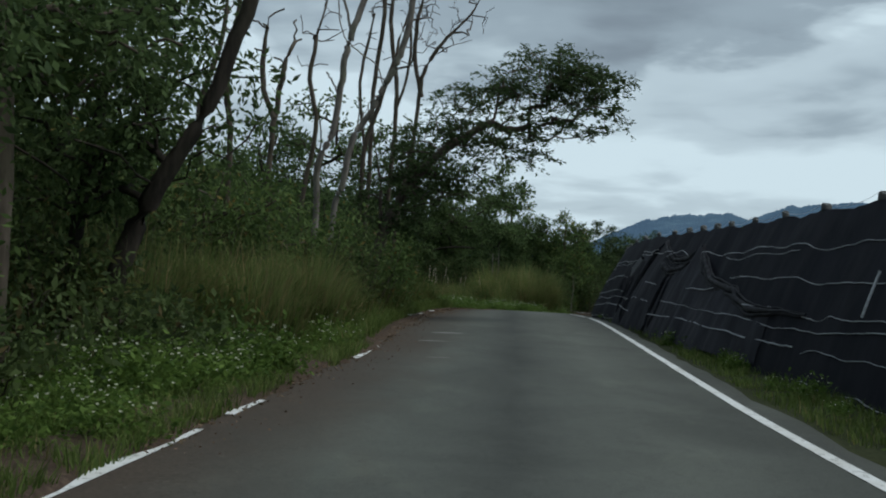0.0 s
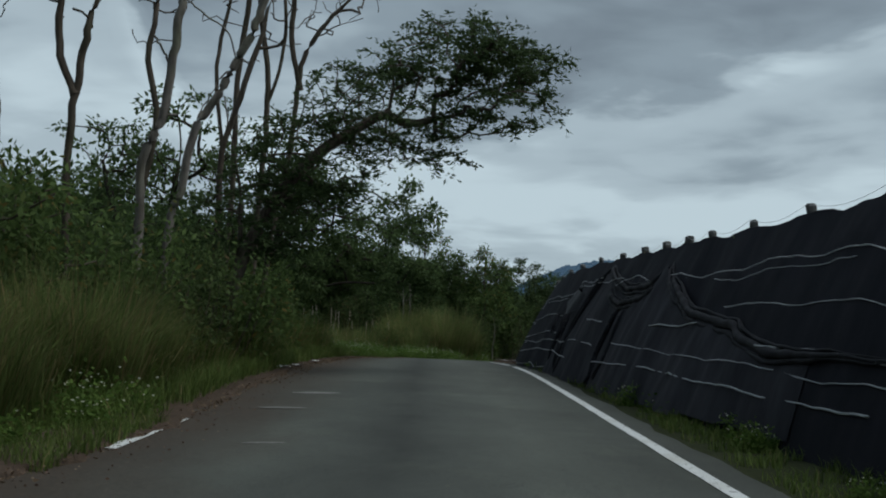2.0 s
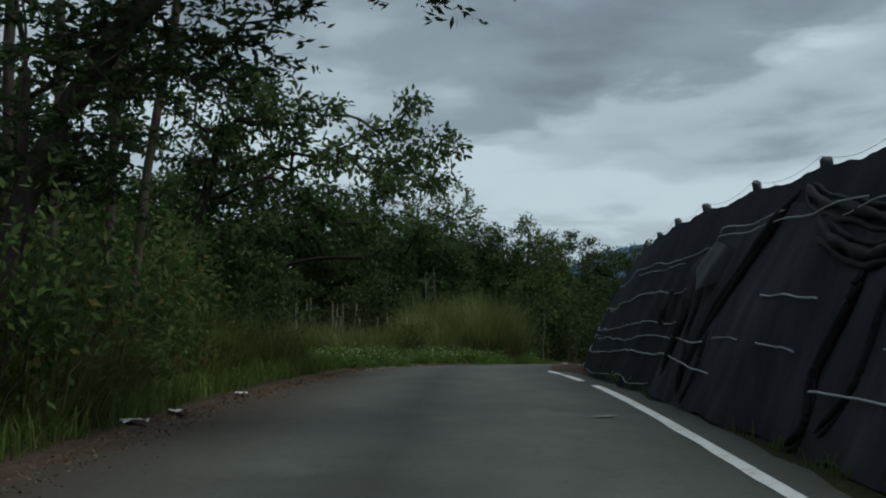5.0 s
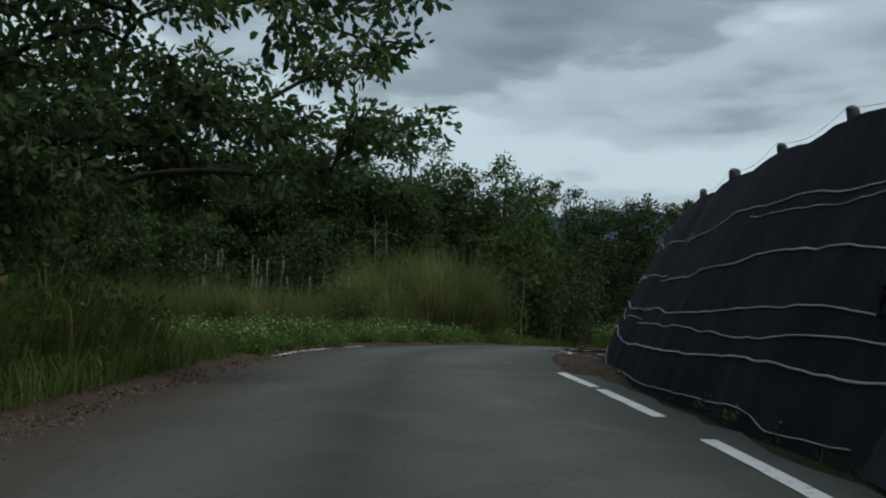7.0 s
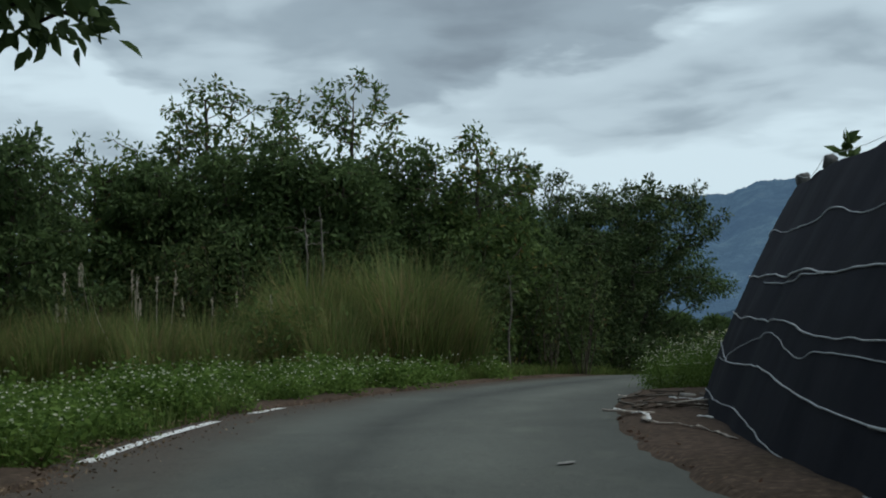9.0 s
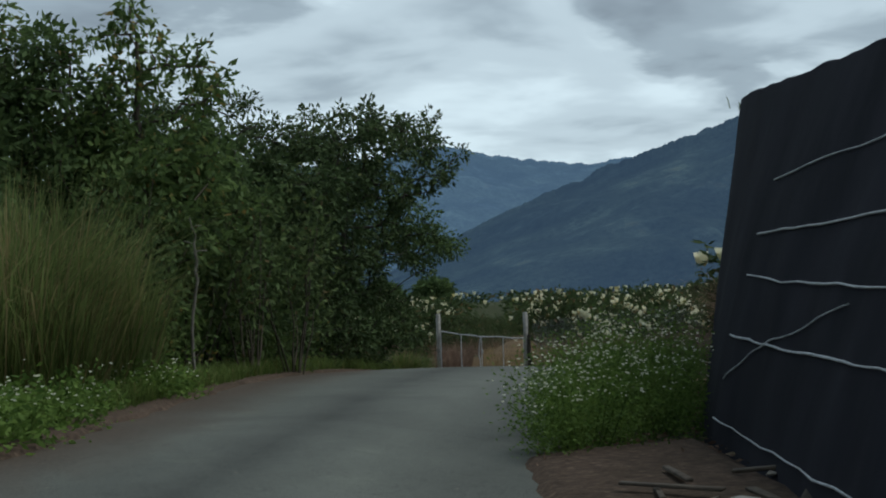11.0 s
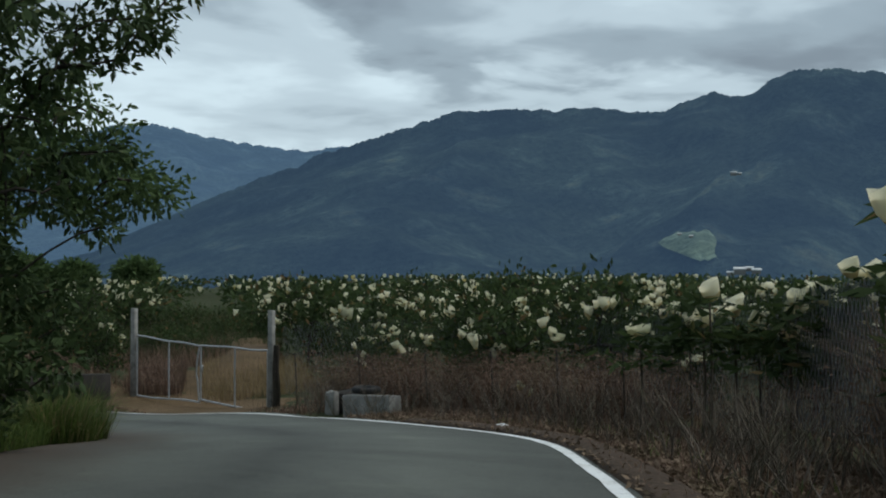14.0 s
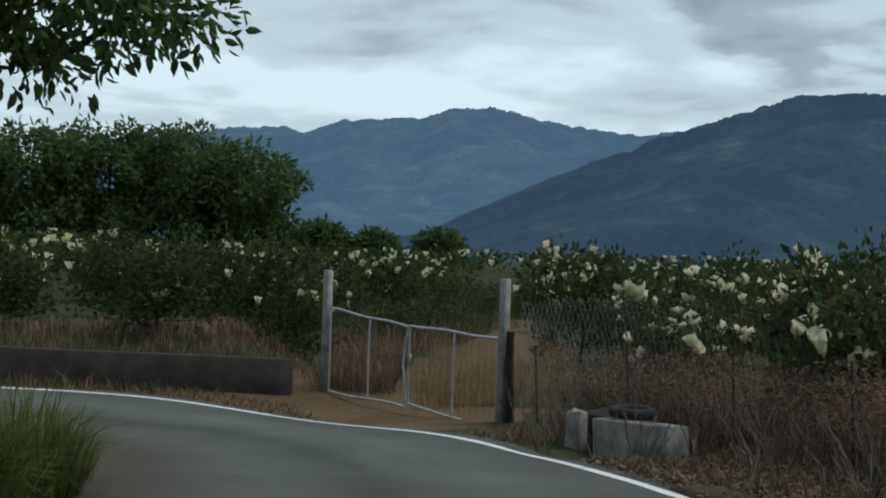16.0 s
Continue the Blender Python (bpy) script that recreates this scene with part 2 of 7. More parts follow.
ASPHALT = asphalt_mat()
PAINT = paint_mat()
PAINT_OLD = plain_mat("faded_road_paint", (0.10, 0.10, 0.095), (0.26, 0.26, 0.245), 0.85, 0, 22)
SOIL = soil_mat("litter_covered_soil", (0.030, 0.022, 0.0165), (0.074, 0.052, 0.039), (0.15, 0.112, 0.086))
GROUND = soil_mat("grassy_earth", (0.018, 0.022, 0.010), (0.042, 0.050, 0.022), (0.075, 0.070, 0.036))
SAND = soil_mat("dry_sandy_earth", (0.0638, 0.0420, 0.0255), (0.1275, 0.0863, 0.0495), (0.2025, 0.1462, 0.0863))
CLOTH = cloth_mat("black_shade_cloth", (0.0135, 0.0140, 0.0185), (0.026, 0.0268, 0.035))
PLASTIC = plain_mat("wrinkled_black_plastic", (0.014, 0.0145, 0.018), (0.034, 0.035, 0.042), 0.62, 0, 7, (1, 1, 0.4), 0.2)
CLOTH_FOLD = plain_mat("bunched_shade_cloth", (0.010, 0.0102, 0.013), (0.028, 0.028, 0.035), 0.72, 0, 6, (1, 1, 1), 0.15)
CLOTH_GREY = cloth_mat("dusty_shade_cloth", (0.025, 0.0255, 0.032), (0.056, 0.056, 0.067))
ROPE = plain_mat("pale_nylon_rope", (0.30, 0.32, 0.34), (0.56, 0.58, 0.60), 0.6, 0, 20)
CONCRETE = plain_mat("weathered_concrete", (0.11, 0.105, 0.095), (0.31, 0.30, 0.275), 0.9, 0, 5)
BLOCK = plain_mat("lichen_grey_block", (0.04, 0.042, 0.042), (0.125, 0.125, 0.12), 0.92, 0, 14)
CONCRETE_DARK = plain_mat("mossy_dark_concrete", (0.014, 0.012, 0.010), (0.038, 0.033, 0.028), 0.92, 0, 3)
STEEL = plain_mat("galvanised_steel_tube", (0.30, 0.31, 0.32), (0.46, 0.47, 0.48), 0.5, 0.5, 12)
RUST = plain_mat("dark_rusty_wire", (0.030, 0.026, 0.024), (0.085, 0.07, 0.06), 0.8, 0.2, 15)
NET = plain_mat("dull_grey_net", (0.075, 0.080, 0.095), (0.175, 0.185, 0.215), 0.6, 0, 6)
# near-black strands that imitate the shade behind the grey net
NET_SHADE = plain_mat("painted_shade_strand", (0.010, 0.011, 0.015), (0.026, 0.027, 0.034), 0.8, 0, 6)
RUBBER = plain_mat("black_rubber", (0.012, 0.012, 0.012), (0.03, 0.03, 0.03), 0.8, 0, 10)
WOOD_GREY = plain_mat("weathered_grey_wood", (0.14, 0.12, 0.10), (0.42, 0.38, 0.33), 0.85, 0, 12, (1, 1, 0.2))
WOOD_DARK = plain_mat("wet_dark_wood", (0.03, 0.024, 0.018), (0.10, 0.08, 0.06), 0.8, 0, 12)
SHEET = plain_mat("white_plastic_scrap", (0.45, 0.46, 0.46), (0.72, 0.72, 0.70), 0.55, 0, 6)

LEAF_DARK = leaf_mat("dark_broad_leaf", (0.0466, 0.0757, 0.0306), (0.1136, 0.1689, 0.0641))
# darker copy of the dark broad leaf: shade inside the bend is in its colour
LEAF_DARK_SHADED = leaf_mat("shaded_dense_leaf", (0.028, 0.047, 0.019), (0.074, 0.110, 0.042), (0.11, 0.13, 0.05), 0.72, 0.22)
LEAF_FEATHER = leaf_mat("fine_feathery_leaf", (0.039, 0.062, 0.026), (0.086, 0.125, 0.052))
LEAF_MID = leaf_mat("mid_green_leaf", (0.0550, 0.0913, 0.0297), (0.1342, 0.1958, 0.0638), (0.2288, 0.1716, 0.0572))
LEAF_SHRUB = leaf_mat("undergrowth_leaf", (0.0368, 0.0575, 0.0230), (0.1069, 0.1472, 0.0540), (0.1316, 0.1021, 0.0478))
LEAF_HERB = leaf_mat("bright_herb_leaf", (0.062, 0.116, 0.026), (0.155, 0.240, 0.056))
LEAF_ORCHARD = leaf_mat("orchard_leaf", (0.0216, 0.0364, 0.0138), (0.0649, 0.0925, 0.0344), (0.1525, 0.0984, 0.0433))
GRASS = leaf_mat("verge_grass", (0.0650, 0.1053, 0.0258), (0.1680, 0.2262, 0.0638), (0.2912, 0.2475, 0.1165), 0.6)
GRASS_TALL = leaf_mat("tall_silver_grass", (0.085, 0.130, 0.040), (0.245, 0.295, 0.105), (0.413, 0.300, 0.150), 0.7)
GRASS_DRY = leaf_mat("dry_brown_grass", (0.082, 0.050, 0.037), (0.235, 0.152, 0.112), (0.38, 0.29, 0.21), 0.8, 0.25)
GRASS_STRAW = leaf_mat("straw_blade", (0.16, 0.13, 0.06), (0.34, 0.28, 0.14), None, 0.8)
PLUME = leaf_mat("pale_grass_plume", (0.42, 0.35, 0.28), (0.66, 0.58, 0.50), None, 0.8)
PETAL = leaf_mat("white_petal", (0.76, 0.75, 0.60), (0.88, 0.87, 0.76), None, 0.7)
BAG = leaf_mat("white_fruit_bag", (0.86, 0.78, 0.53), (0.94, 0.89, 0.71), (0.84, 0.68, 0.30), 0.7, 0.5)
LITTER = leaf_mat("fallen_leaf", (0.085, 0.058, 0.040), (0.23, 0.165, 0.115), None, 0.85, 0.1)
BAG_BROWN = plain_mat("fruit_stained_bag_tip", (0.34, 0.23, 0.09), (0.66, 0.54, 0.27), 0.8, 0, 9)
BARK_PALE = bark_mat("pale_dead_bark", (0.080, 0.069, 0.059), (0.23, 0.207, 0.186))
BARK_BROWN = bark_mat("brown_bark", (0.040, 0.032, 0.025), (0.12, 0.098, 0.078))
BARK_DARK = bark_mat("dark_wet_bark", (0.020, 0.017, 0.014), (0.060, 0.050, 0.040))
TWIG_DRY = bark_mat("dry_stem", (0.07, 0.055, 0.043), (0.23, 0.19, 0.155))
# the last colour of each range is air haze, given off as emission
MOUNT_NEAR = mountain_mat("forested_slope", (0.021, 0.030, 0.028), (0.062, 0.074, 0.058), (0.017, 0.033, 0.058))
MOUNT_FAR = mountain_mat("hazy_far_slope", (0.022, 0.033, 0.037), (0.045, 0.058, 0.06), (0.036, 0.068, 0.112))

# ---- builders ----
def mesh_of(name, verts, faces, mat, smooth=False):
    """A mesh from arrays: verts (n, 3); faces a list of (m, k) index arrays."""
    me = bpy.data.meshes.new(name)
    verts = np.asarray(verts, np.float32)
    faces = [np.asarray(f, np.int32) for f in (faces if isinstance(faces, list) else [faces]) if len(f)]
    loops = np.concatenate([f.ravel() for f in faces])
    sizes = np.concatenate([np.full(len(f), f.shape[1], np.int32) for f in faces])
    me.vertices.add(len(verts))
    me.vertices.foreach_set("co", verts.ravel())
    me.loops.add(len(loops))
    me.loops.foreach_set("vertex_index", loops)
    me.polygons.add(len(sizes))
    me.polygons.foreach_set("loop_start", np.concatenate([[0], np.cumsum(sizes)[:-1]]).astype(np.int32))
    if smooth:
        me.polygons.foreach_set("use_smooth", np.ones(len(sizes), bool))
    me.materials.append(mat)
    me.update(calc_edges=True)
    me.validate()
    return me


def thing(name, label, category, at=(0, 0, 0), group="", kind=""):
    """An empty at a thing's base, which carries its parts."""
    ob = new(name)
    ob.location = at
    ob.empty_display_size = 0.1
    return tagged(ob, label, category, group, kind)


def part(name, me, parent=None, label="", kind=""):
    """A mesh as a part; its verts are in the world unless the parent has been moved, then they are local."""
    ob = new(name, me)
    ob.parent = parent
    return tagged(ob, label, kind=kind)


def solo(name, me, label, category, group="", kind=""):
    return tagged(new(name, me), label, category, group, kind)


class Bag:
    """Gathers verts and faces of many pieces for one mesh."""

    def __init__(self):
        self.v, self.q, self.n = [], {}, 0

    def add(self, verts, faces):
        verts, faces = np.asarray(verts, float).reshape(-1, 3), np.asarray(faces, int)
        self.v.append(verts)
        self.q.setdefault(faces.shape[1], []).append(faces + self.n)
        self.n += len(verts)

    def mesh(self, name, mat, smooth=False, base=(0, 0, 0)):
        return mesh_of(name, np.concatenate(self.v) - np.asarray(base), [np.concatenate(f) for f in self.q.values()], mat, smooth)


def tube(bag, pts, radii, sides=6):
    """A tapered tube along a line of points."""
    pts = np.asarray(pts, float)
    radii = np.broadcast_to(np.asarray(radii, float), len(pts))
    d = np.gradient(pts, axis=0)
    d /= np.linalg.norm(d, axis=1, keepdims=True) + 1e-9
    ref = np.where(abs(d[:, 2:3]) > 0.9, [[1.0, 0, 0]], [[0, 0, 1.0]])
    a = np.cross(d, ref)
    a /= np.linalg.norm(a, axis=1, keepdims=True) + 1e-9
    b = np.cross(d, a)
    ang = np.arange(sides) * 2 * np.pi / sides
    ring = np.cos(ang)[None, :, None] * a[:, None] + np.sin(ang)[None, :, None] * b[:, None]
    v = (pts[:, None] + ring * radii[:, None, None]).reshape(-1, 3)
    i, j = np.meshgrid(np.arange(len(pts) - 1), np.arange(sides), indexing="ij")
    k = (j + 1) % sides
    f = np.stack([i * sides + j, i * sides + k, (i + 1) * sides + k, (i + 1) * sides + j], -1).reshape(-1, 4)
    bag.add(v, f)
    caps = np.arange(sides)[None]
    bag.add(v[:sides], caps[:, ::-1])
    bag.add(v[-sides:], caps)


def box(bag, centre, size, turn=0.0, bevel=0.0, jitter=0.0, rng=None, tilt=(0, 0)):
    """A box with chamfered corners: three crossed rings of verts, as a convex hull."""
    bm = bmesh.new()
    bmesh.ops.create_cube(bm, size=1.0)
    for v in bm.verts:
        v.co = Vector((v.co.x * size[0], v.co.y * size[1], v.co.z * size[2]))
        if jitter:
            v.co += Vector(rng.normal(0, jitter, 3))
    if bevel:
        bmesh.ops.bevel(bm, geom=bm.edges[:], offset=bevel, segments=1, affect="EDGES")
    m = Matrix.Translation(centre) @ pose(0, 0, 0, tilt[0], tilt[1], turn)
    bmesh.ops.transform(bm, matrix=m, verts=bm.verts[:])
    bm.verts.index_update()
    v = np.array([v.co[:] for v in bm.verts])
    groups = {}
    for f in bm.faces:
        groups.setdefault(len(f.verts), []).append([q.index for q in f.verts])
    start = bag.n
    bag.v.append(v)
    bag.n += len(v)
    for k, fs in groups.items():
        bag.q.setdefault(k, []).append(np.array(fs) + start)
    bm.free()


def leaves(bag, at, along, size, width=0.4, fold=0.18, rng=None, full=False):
    """Leaves as folded lozenges: at (n, 3) their feet, along (n, 3) their directions, size (n,) their lengths."""
    at, along = np.asarray(at, float), np.asarray(along, float)
    n = len(at)
    along = along / (np.linalg.norm(along, axis=1, keepdims=True) + 1e-9)
    side = np.cross(along, rng.normal(0, 1, (n, 3)))
    side /= np.linalg.norm(side, axis=1, keepdims=True) + 1e-9
    up = np.cross(side, along)
    s = np.asarray(size, float)[:, None]
    if full:
        lo, hi, w = at + along * s * 0.3 + up * s * fold * 0.6, at + along * s * 0.66 + up * s * fold * 0.6, side * s * width * 0.5
        v = np.stack([at, lo + w * 0.95, hi + w * 0.85, at + along * s - up * s * fold * 0.5, hi - w * 0.85, lo - w * 0.95], 1).reshape(-1, 3)
        k = np.arange(n)[:, None] * 6
        bag.add(v, np.concatenate([k + [[0, 1, 2, 3]], k + [[0, 3, 4, 5]]]))
        return
    mid = at + along * s * 0.45 + up * s * fold
    v = np.stack([at, mid + side * s * width * 0.5 - up * s * fold, at + along * s, mid - side * s * width * 0.5 - up * s * fold], 1).reshape(-1, 3)
    k = np.arange(n)[:, None] * 4
    bag.add(v, np.concatenate([k + [[0, 1, 2, 3]]]))


def blades(bag, at, height, width, lean, rng, droop=0.5, aim=None):
    """Grass blades: bent strips of two steps."""
    n = len(at)
    at = np.asarray(at, float)
    a = rng.uniform(0, 2 * np.pi, n) if aim is None else aim + rng.normal(0, 0.7, n)
    out = np.stack([np.cos(a), np.sin(a), 0 * a], 1)
    side = np.stack([-np.sin(a), np.cos(a), 0 * a], 1)
    h = np.asarray(height, float)[:, None]
    w = np.broadcast_to(np.asarray(width, float), n)[:, None]
    ln = (rng.uniform(0.2, 1.0, n) * lean)[:, None]
    up = np.array([0, 0, 1.0])
    p1 = at + up * h * 0.55 + out * h * ln * 0.35
    p2 = at + up * h * (1 - droop * ln * 0.6) + out * h * ln
    v = np.stack([at - side * w, at + side * w, p1 + side * w * 0.75, p1 - side * w * 0.75, p2], 1).reshape(-1, 3)
    k = np.arange(n)[:, None] * 5
    bag.add(v, np.concatenate([k + [[0, 1, 2, 3]]]))
    bag.q.setdefault(3, []).append(k + [[3, 2, 4]] + bag.n - len(v))


def spline(rows, per=12):
    """A smooth line through rows of numbers (Catmull-Rom)."""
    p = np.asarray(rows, float)
    p = np.concatenate([[2 * p[0] - p[1]], p, [2 * p[-1] - p[-2]]])
    out = []
    for i in range(1, len(p) - 2):
        t = np.linspace(0, 1, per, endpoint=False)[:, None]
        a, b, c, d = p[i - 1], p[i], p[i + 1], p[i + 2]
        out.append(0.5 * (2 * b + (c - a) * t + (2 * a - 5 * b + 4 * c - d) * t**2 + (3 * b - a - 3 * c + d) * t**3))
    out.append(p[-2][None])
    return np.concatenate(out)


def wave(x, seed, scale=1.0):
    """Smooth noise along a line, about -1 to 1."""
    return np.array([noise.noise(Vector((v * scale, seed * 7.31, seed * 3.17))) for v in np.atleast_1d(x)])


# ---- the lie of the land ----
# stations of the road: left edge x y, right edge x y, height
ROAD = spline([
    (-2.6, -30, 2.4, -30, 0.05), (-2.3, 0, 2.75, 0, 0.08), (-1.85, 10, 3.02, 10, 0.14), (-1.15, 20, 3.58, 20, 0.29),
    (-0.95, 28, 4.05, 28, 0.43), (-0.4, 36, 4.42, 36, 0.58), (0.05, 42, 4.6, 42, 0.60), (0.55, 48, 4.8, 48, 0.56),
    (1.2, 52.2, 5.4, 52, 0.52), (2.3, 55.8, 6.6, 56.2, 0.44), (4.4, 60.1, 8.66, 60.0, 0.32), (6.3, 64.7, 10.78, 63.6, 0.12),
    (8.6, 69.5, 13.45, 67.5, -0.10), (11.2, 73.8, 16.1, 71.3, -0.46), (13.4, 77.6, 18.45, 75.05, -0.92),
    (14.9, 80.8, 19.8, 79.4, -1.38), (15.6, 83.8, 20.2, 83.0, -1.75), (15.4, 86.2, 20.0, 86.8, -2.03),
    (14.3, 87.8, 18.7, 89.9, -2.20), (12.5, 89, 15.9, 92.5, -2.28), (8, 91, 10.5, 95, -2.3), (0, 94, 2, 98.5, -2.2), (-20, 98, -18, 103, -2.0)], 10)
MIDDLE = np.stack([(ROAD[:, 0] + ROAD[:, 2]) / 2, (ROAD[:, 1] + ROAD[:, 3]) / 2, ROAD[:, 4]], 1)


def ground_z(x, y):
    """The height of the earth at x, y (arrays or numbers)."""
    x, y = np.asarray(x, float), np.asarray(y, float)
    shape = np.broadcast(x, y).shape
    p = np.stack(np.broadcast_arrays(x, y), -1).reshape(-1, 2)
    out = np.empty(len(p))
    for i in range(0, len(p), 20000):
        d2 = ((p[i:i + 20000, None] - MIDDLE[None, :, :2]) ** 2).sum(-1)
        w = 1 / (d2 + 0.6) ** 2
        z = (w * MIDDLE[None, :, 2]).sum(1) / w.sum(1)
        far = np.sqrt(d2.min(1))
        q = p[i:i + 20000]
        back = (q[:, 0] - 19.4) * 0.39 + (q[:, 1] - 91.9) * 0.92
        terrace = 0.55 * np.clip((back - 0.3) / 2.2, 0, 1) * np.clip((20.4 - q[:, 0]) / 0.9, 0, 1) * np.clip((q[:, 0] + 6) / 6, 0, 1)
        sill = -0.28 * np.exp(-((q[:, 0] - 21.0) ** 2 + (q[:, 1] - 90.2) ** 2) / 7.5) - 0.24 * np.exp(-((q[:, 0] - 21.35) ** 2 + (q[:, 1] - 83.9) ** 2) / 0.55)
        field = np.clip(-0.9 - 0.058 * (q[:, 1] - 75), -2.35, -0.1)
        away = np.clip((far - 4.0) / 9.0, 0, 1) * np.clip((q[:, 1] - 62) / 8, 0, 1) * np.clip((q[:, 0] + 4) / 8, 0, 1)
        away = np.where((q[:, 0] < 14) & (q[:, 1] < 88), 0, away)
        z = z + (field - z) * away
        out[i:i + 20000] = z + terrace + sill - 42.0 * np.clip((far - 90) / 900, 0, 1) ** 0.8
    out = out.reshape(shape)
    return out if shape else float(out)


def road_gap(x, y):
    """How far x, y lies from the road's middle line."""
    p = np.stack([np.asarray(x, float), np.asarray(y, float)], -1)
    return np.sqrt(((p[..., None, :] - MIDDLE[:, :2]) ** 2).sum(-1)).min(-1)


def on_ground(x, y, up=0.0):
    x, y = np.asarray(x, float), np.asarray(y, float)
    return np.stack([x, y, ground_z(x, y) + up], -1)

# ---- ground, road and its lines ----
def axis(lo, hi, step, far):
    a = list(np.arange(lo, hi + step / 2, step))
    s, v = step, hi
    while v < far:
        s *= 1.28
        v += s
        a.append(v)
    s, v = step, lo
    while v > -far:
        s *= 1.28
        v -= s
        a.insert(0, v)
    return np.array(a)


def sheet(u, v, place):
    """A grid of quads: place(U, V) gives (n, 3)."""
    U, V = np.meshgrid(u, v, indexing="ij")
    p = place(U.ravel(), V.ravel())
    i, j = np.meshgrid(np.arange(len(u) - 1), np.arange(len(v) - 1), indexing="ij")
    k = (i * len(v) + j).ravel()
    return p, np.stack([k, k + len(v), k + len(v) + 1, k + 1], 1)


def ground_place(x, y):
    z = ground_z(x, y)
    gap = road_gap(x, y)
    bumps = np.array([noise.noise(Vector((a * 0.7, b * 0.7, 0.3))) for a, b in zip(x, y)]) * 0.07
    return np.stack([x, y, z + bumps * np.clip((gap - 3.2) / 2, 0, 1)], 1)


v, f = sheet(axis(-16, 44, 0.75, 4300), axis(-12, 112, 0.75, 4300), ground_place)
solo("ground", mesh_of("ground", v, f, GROUND, True), "earth with grass and low weeds on both sides of the road", "ground", kind="structure")

L, R = ROAD[:, :2], ROAD[:, 2:4]


def road_place(u, w):
    i = np.clip(u.astype(int), 0, len(ROAD) - 1)
    p = L[i] * (1 - w[:, None]) + R[i] * w[:, None]
    edge = np.where((w < -0.035) | (w > 1.055), -0.08, 0.05)
    out = np.where(w < 0.5, -1, 1) * (abs(w - 0.5) > 0.505) * 0.025 * wave(u * 1.7, 3)
    p = p + out[:, None] * (R[i] - L[i])
    return on_ground(p[:, 0], p[:, 1], edge + 0.03 * np.clip(1 - (2 * w - 1) ** 2, 0, 1))


ACROSS = np.concatenate([[-0.04, -0.03], np.linspace(0.0, 1.0, 11), [1.05, 1.06]])
v, f = sheet(np.arange(len(ROAD)), ACROSS, road_place)
road_mesh = mesh_of("road", v, f, ASPHALT, True)
lane_uv = road_mesh.uv_layers.new(name="lane")
row = len(ACROSS)
index = np.empty(len(road_mesh.loops), np.int32)
road_mesh.loops.foreach_get("vertex_index", index)
lane_uv.data.foreach_set("uv", np.stack([ACROSS[index % row], (index // row) * 0.1], 1).astype(np.float32).ravel())
solo("road", road_mesh, "narrow weathered grey asphalt country road with faint wheel tracks", "road", kind="structure")


def edge_line(side, a, b, width=0.11, inset=0.04):
    """A painted strip along one edge of the road between stations a and b (fractions of the stations)."""
    s = np.arange(a, b, 0.25)
    i = np.clip(s.astype(int), 0, len(ROAD) - 2)
    fr = (s - i)[:, None]
    p = (R if side > 0 else L)
    o = (L if side > 0 else R)
    e = p[i] * (1 - fr) + p[i + 1] * fr
    q = o[i] * (1 - fr) + o[i + 1] * fr
    d = (q - e) / np.linalg.norm(q - e, axis=1, keepdims=True)
    w = width * (1 + 0.12 * wave(s * 0.9, 11))
    n0, n1 = e + d * inset, e + d * (inset + w)[:, None]
    lift = lambda p: on_ground(p[:, 0], p[:, 1], 0.0565 + 0.03 * 0.1)
    v = np.stack([lift(n0), lift(n1)], 1).reshape(-1, 3)
    k = np.arange(len(s) - 1)[:, None] * 2
    return v, k + [[0, 1, 3, 2]]


def station(y, side=1):
    return float(np.interp(y, (R if side > 0 else L)[:170, 1], np.arange(170)))


lines = thing("road_markings", "worn white edge lines painted on the asphalt", "road marking", kind="structure")
RIGHT_RUNS = [(station(-6), station(38.7)), (station(40.1), station(43.1)), (station(43.4), station(46.2)), (station(60.6), 193)]
LEFT_RUNS = [(station(-6, -1), station(9.6, -1)), (station(10.6, -1), station(11.9, -1)), (station(17.8, -1), station(20.9, -1)),
             (station(49.5, -1), station(53.2, -1)), (station(54.3, -1), station(55.2, -1))]
for a, b in RIGHT_RUNS:
    v, f = edge_line(1, a, b, 0.12)
    part("painted_line", mesh_of("painted_line", v, f, PAINT), lines)
for a, b in LEFT_RUNS:
    v, f = edge_line(-1, a, b, 0.13 if a < 120 else 0.075, 0.02)
    part("painted_line", mesh_of("painted_line", v, f, PAINT), lines)

for x, y, w, d in [(0.12, 25.5, 0.66, 0.42), (-0.15, 22.5, 0.55, 0.22), (-0.04, 18.4, 0.36, 0.12), (3.66, 32.8, 0.3, 0.14), (4.2, 48.2, 0.16, 0.12)]:
    n = 14
    a = np.arange(n) * 2 * np.pi / n
    r = 1 + 0.22 * wave(a * 1.3 + x, 91)
    rim = on_ground(x + np.cos(a) * r * w / 2, y + np.sin(a) * r * d / 2 + np.cos(a) * 0.05, 0.077)
    v = np.concatenate([rim, on_ground(np.array([x]), np.array([y]), 0.079)])
    i = np.arange(n)
    part("paint_remnant", mesh_of("paint_remnant", v, np.stack([i, (i + 1) % n, np.full(n, n)], 1), PAINT_OLD), lines, "faded remnant of white paint")


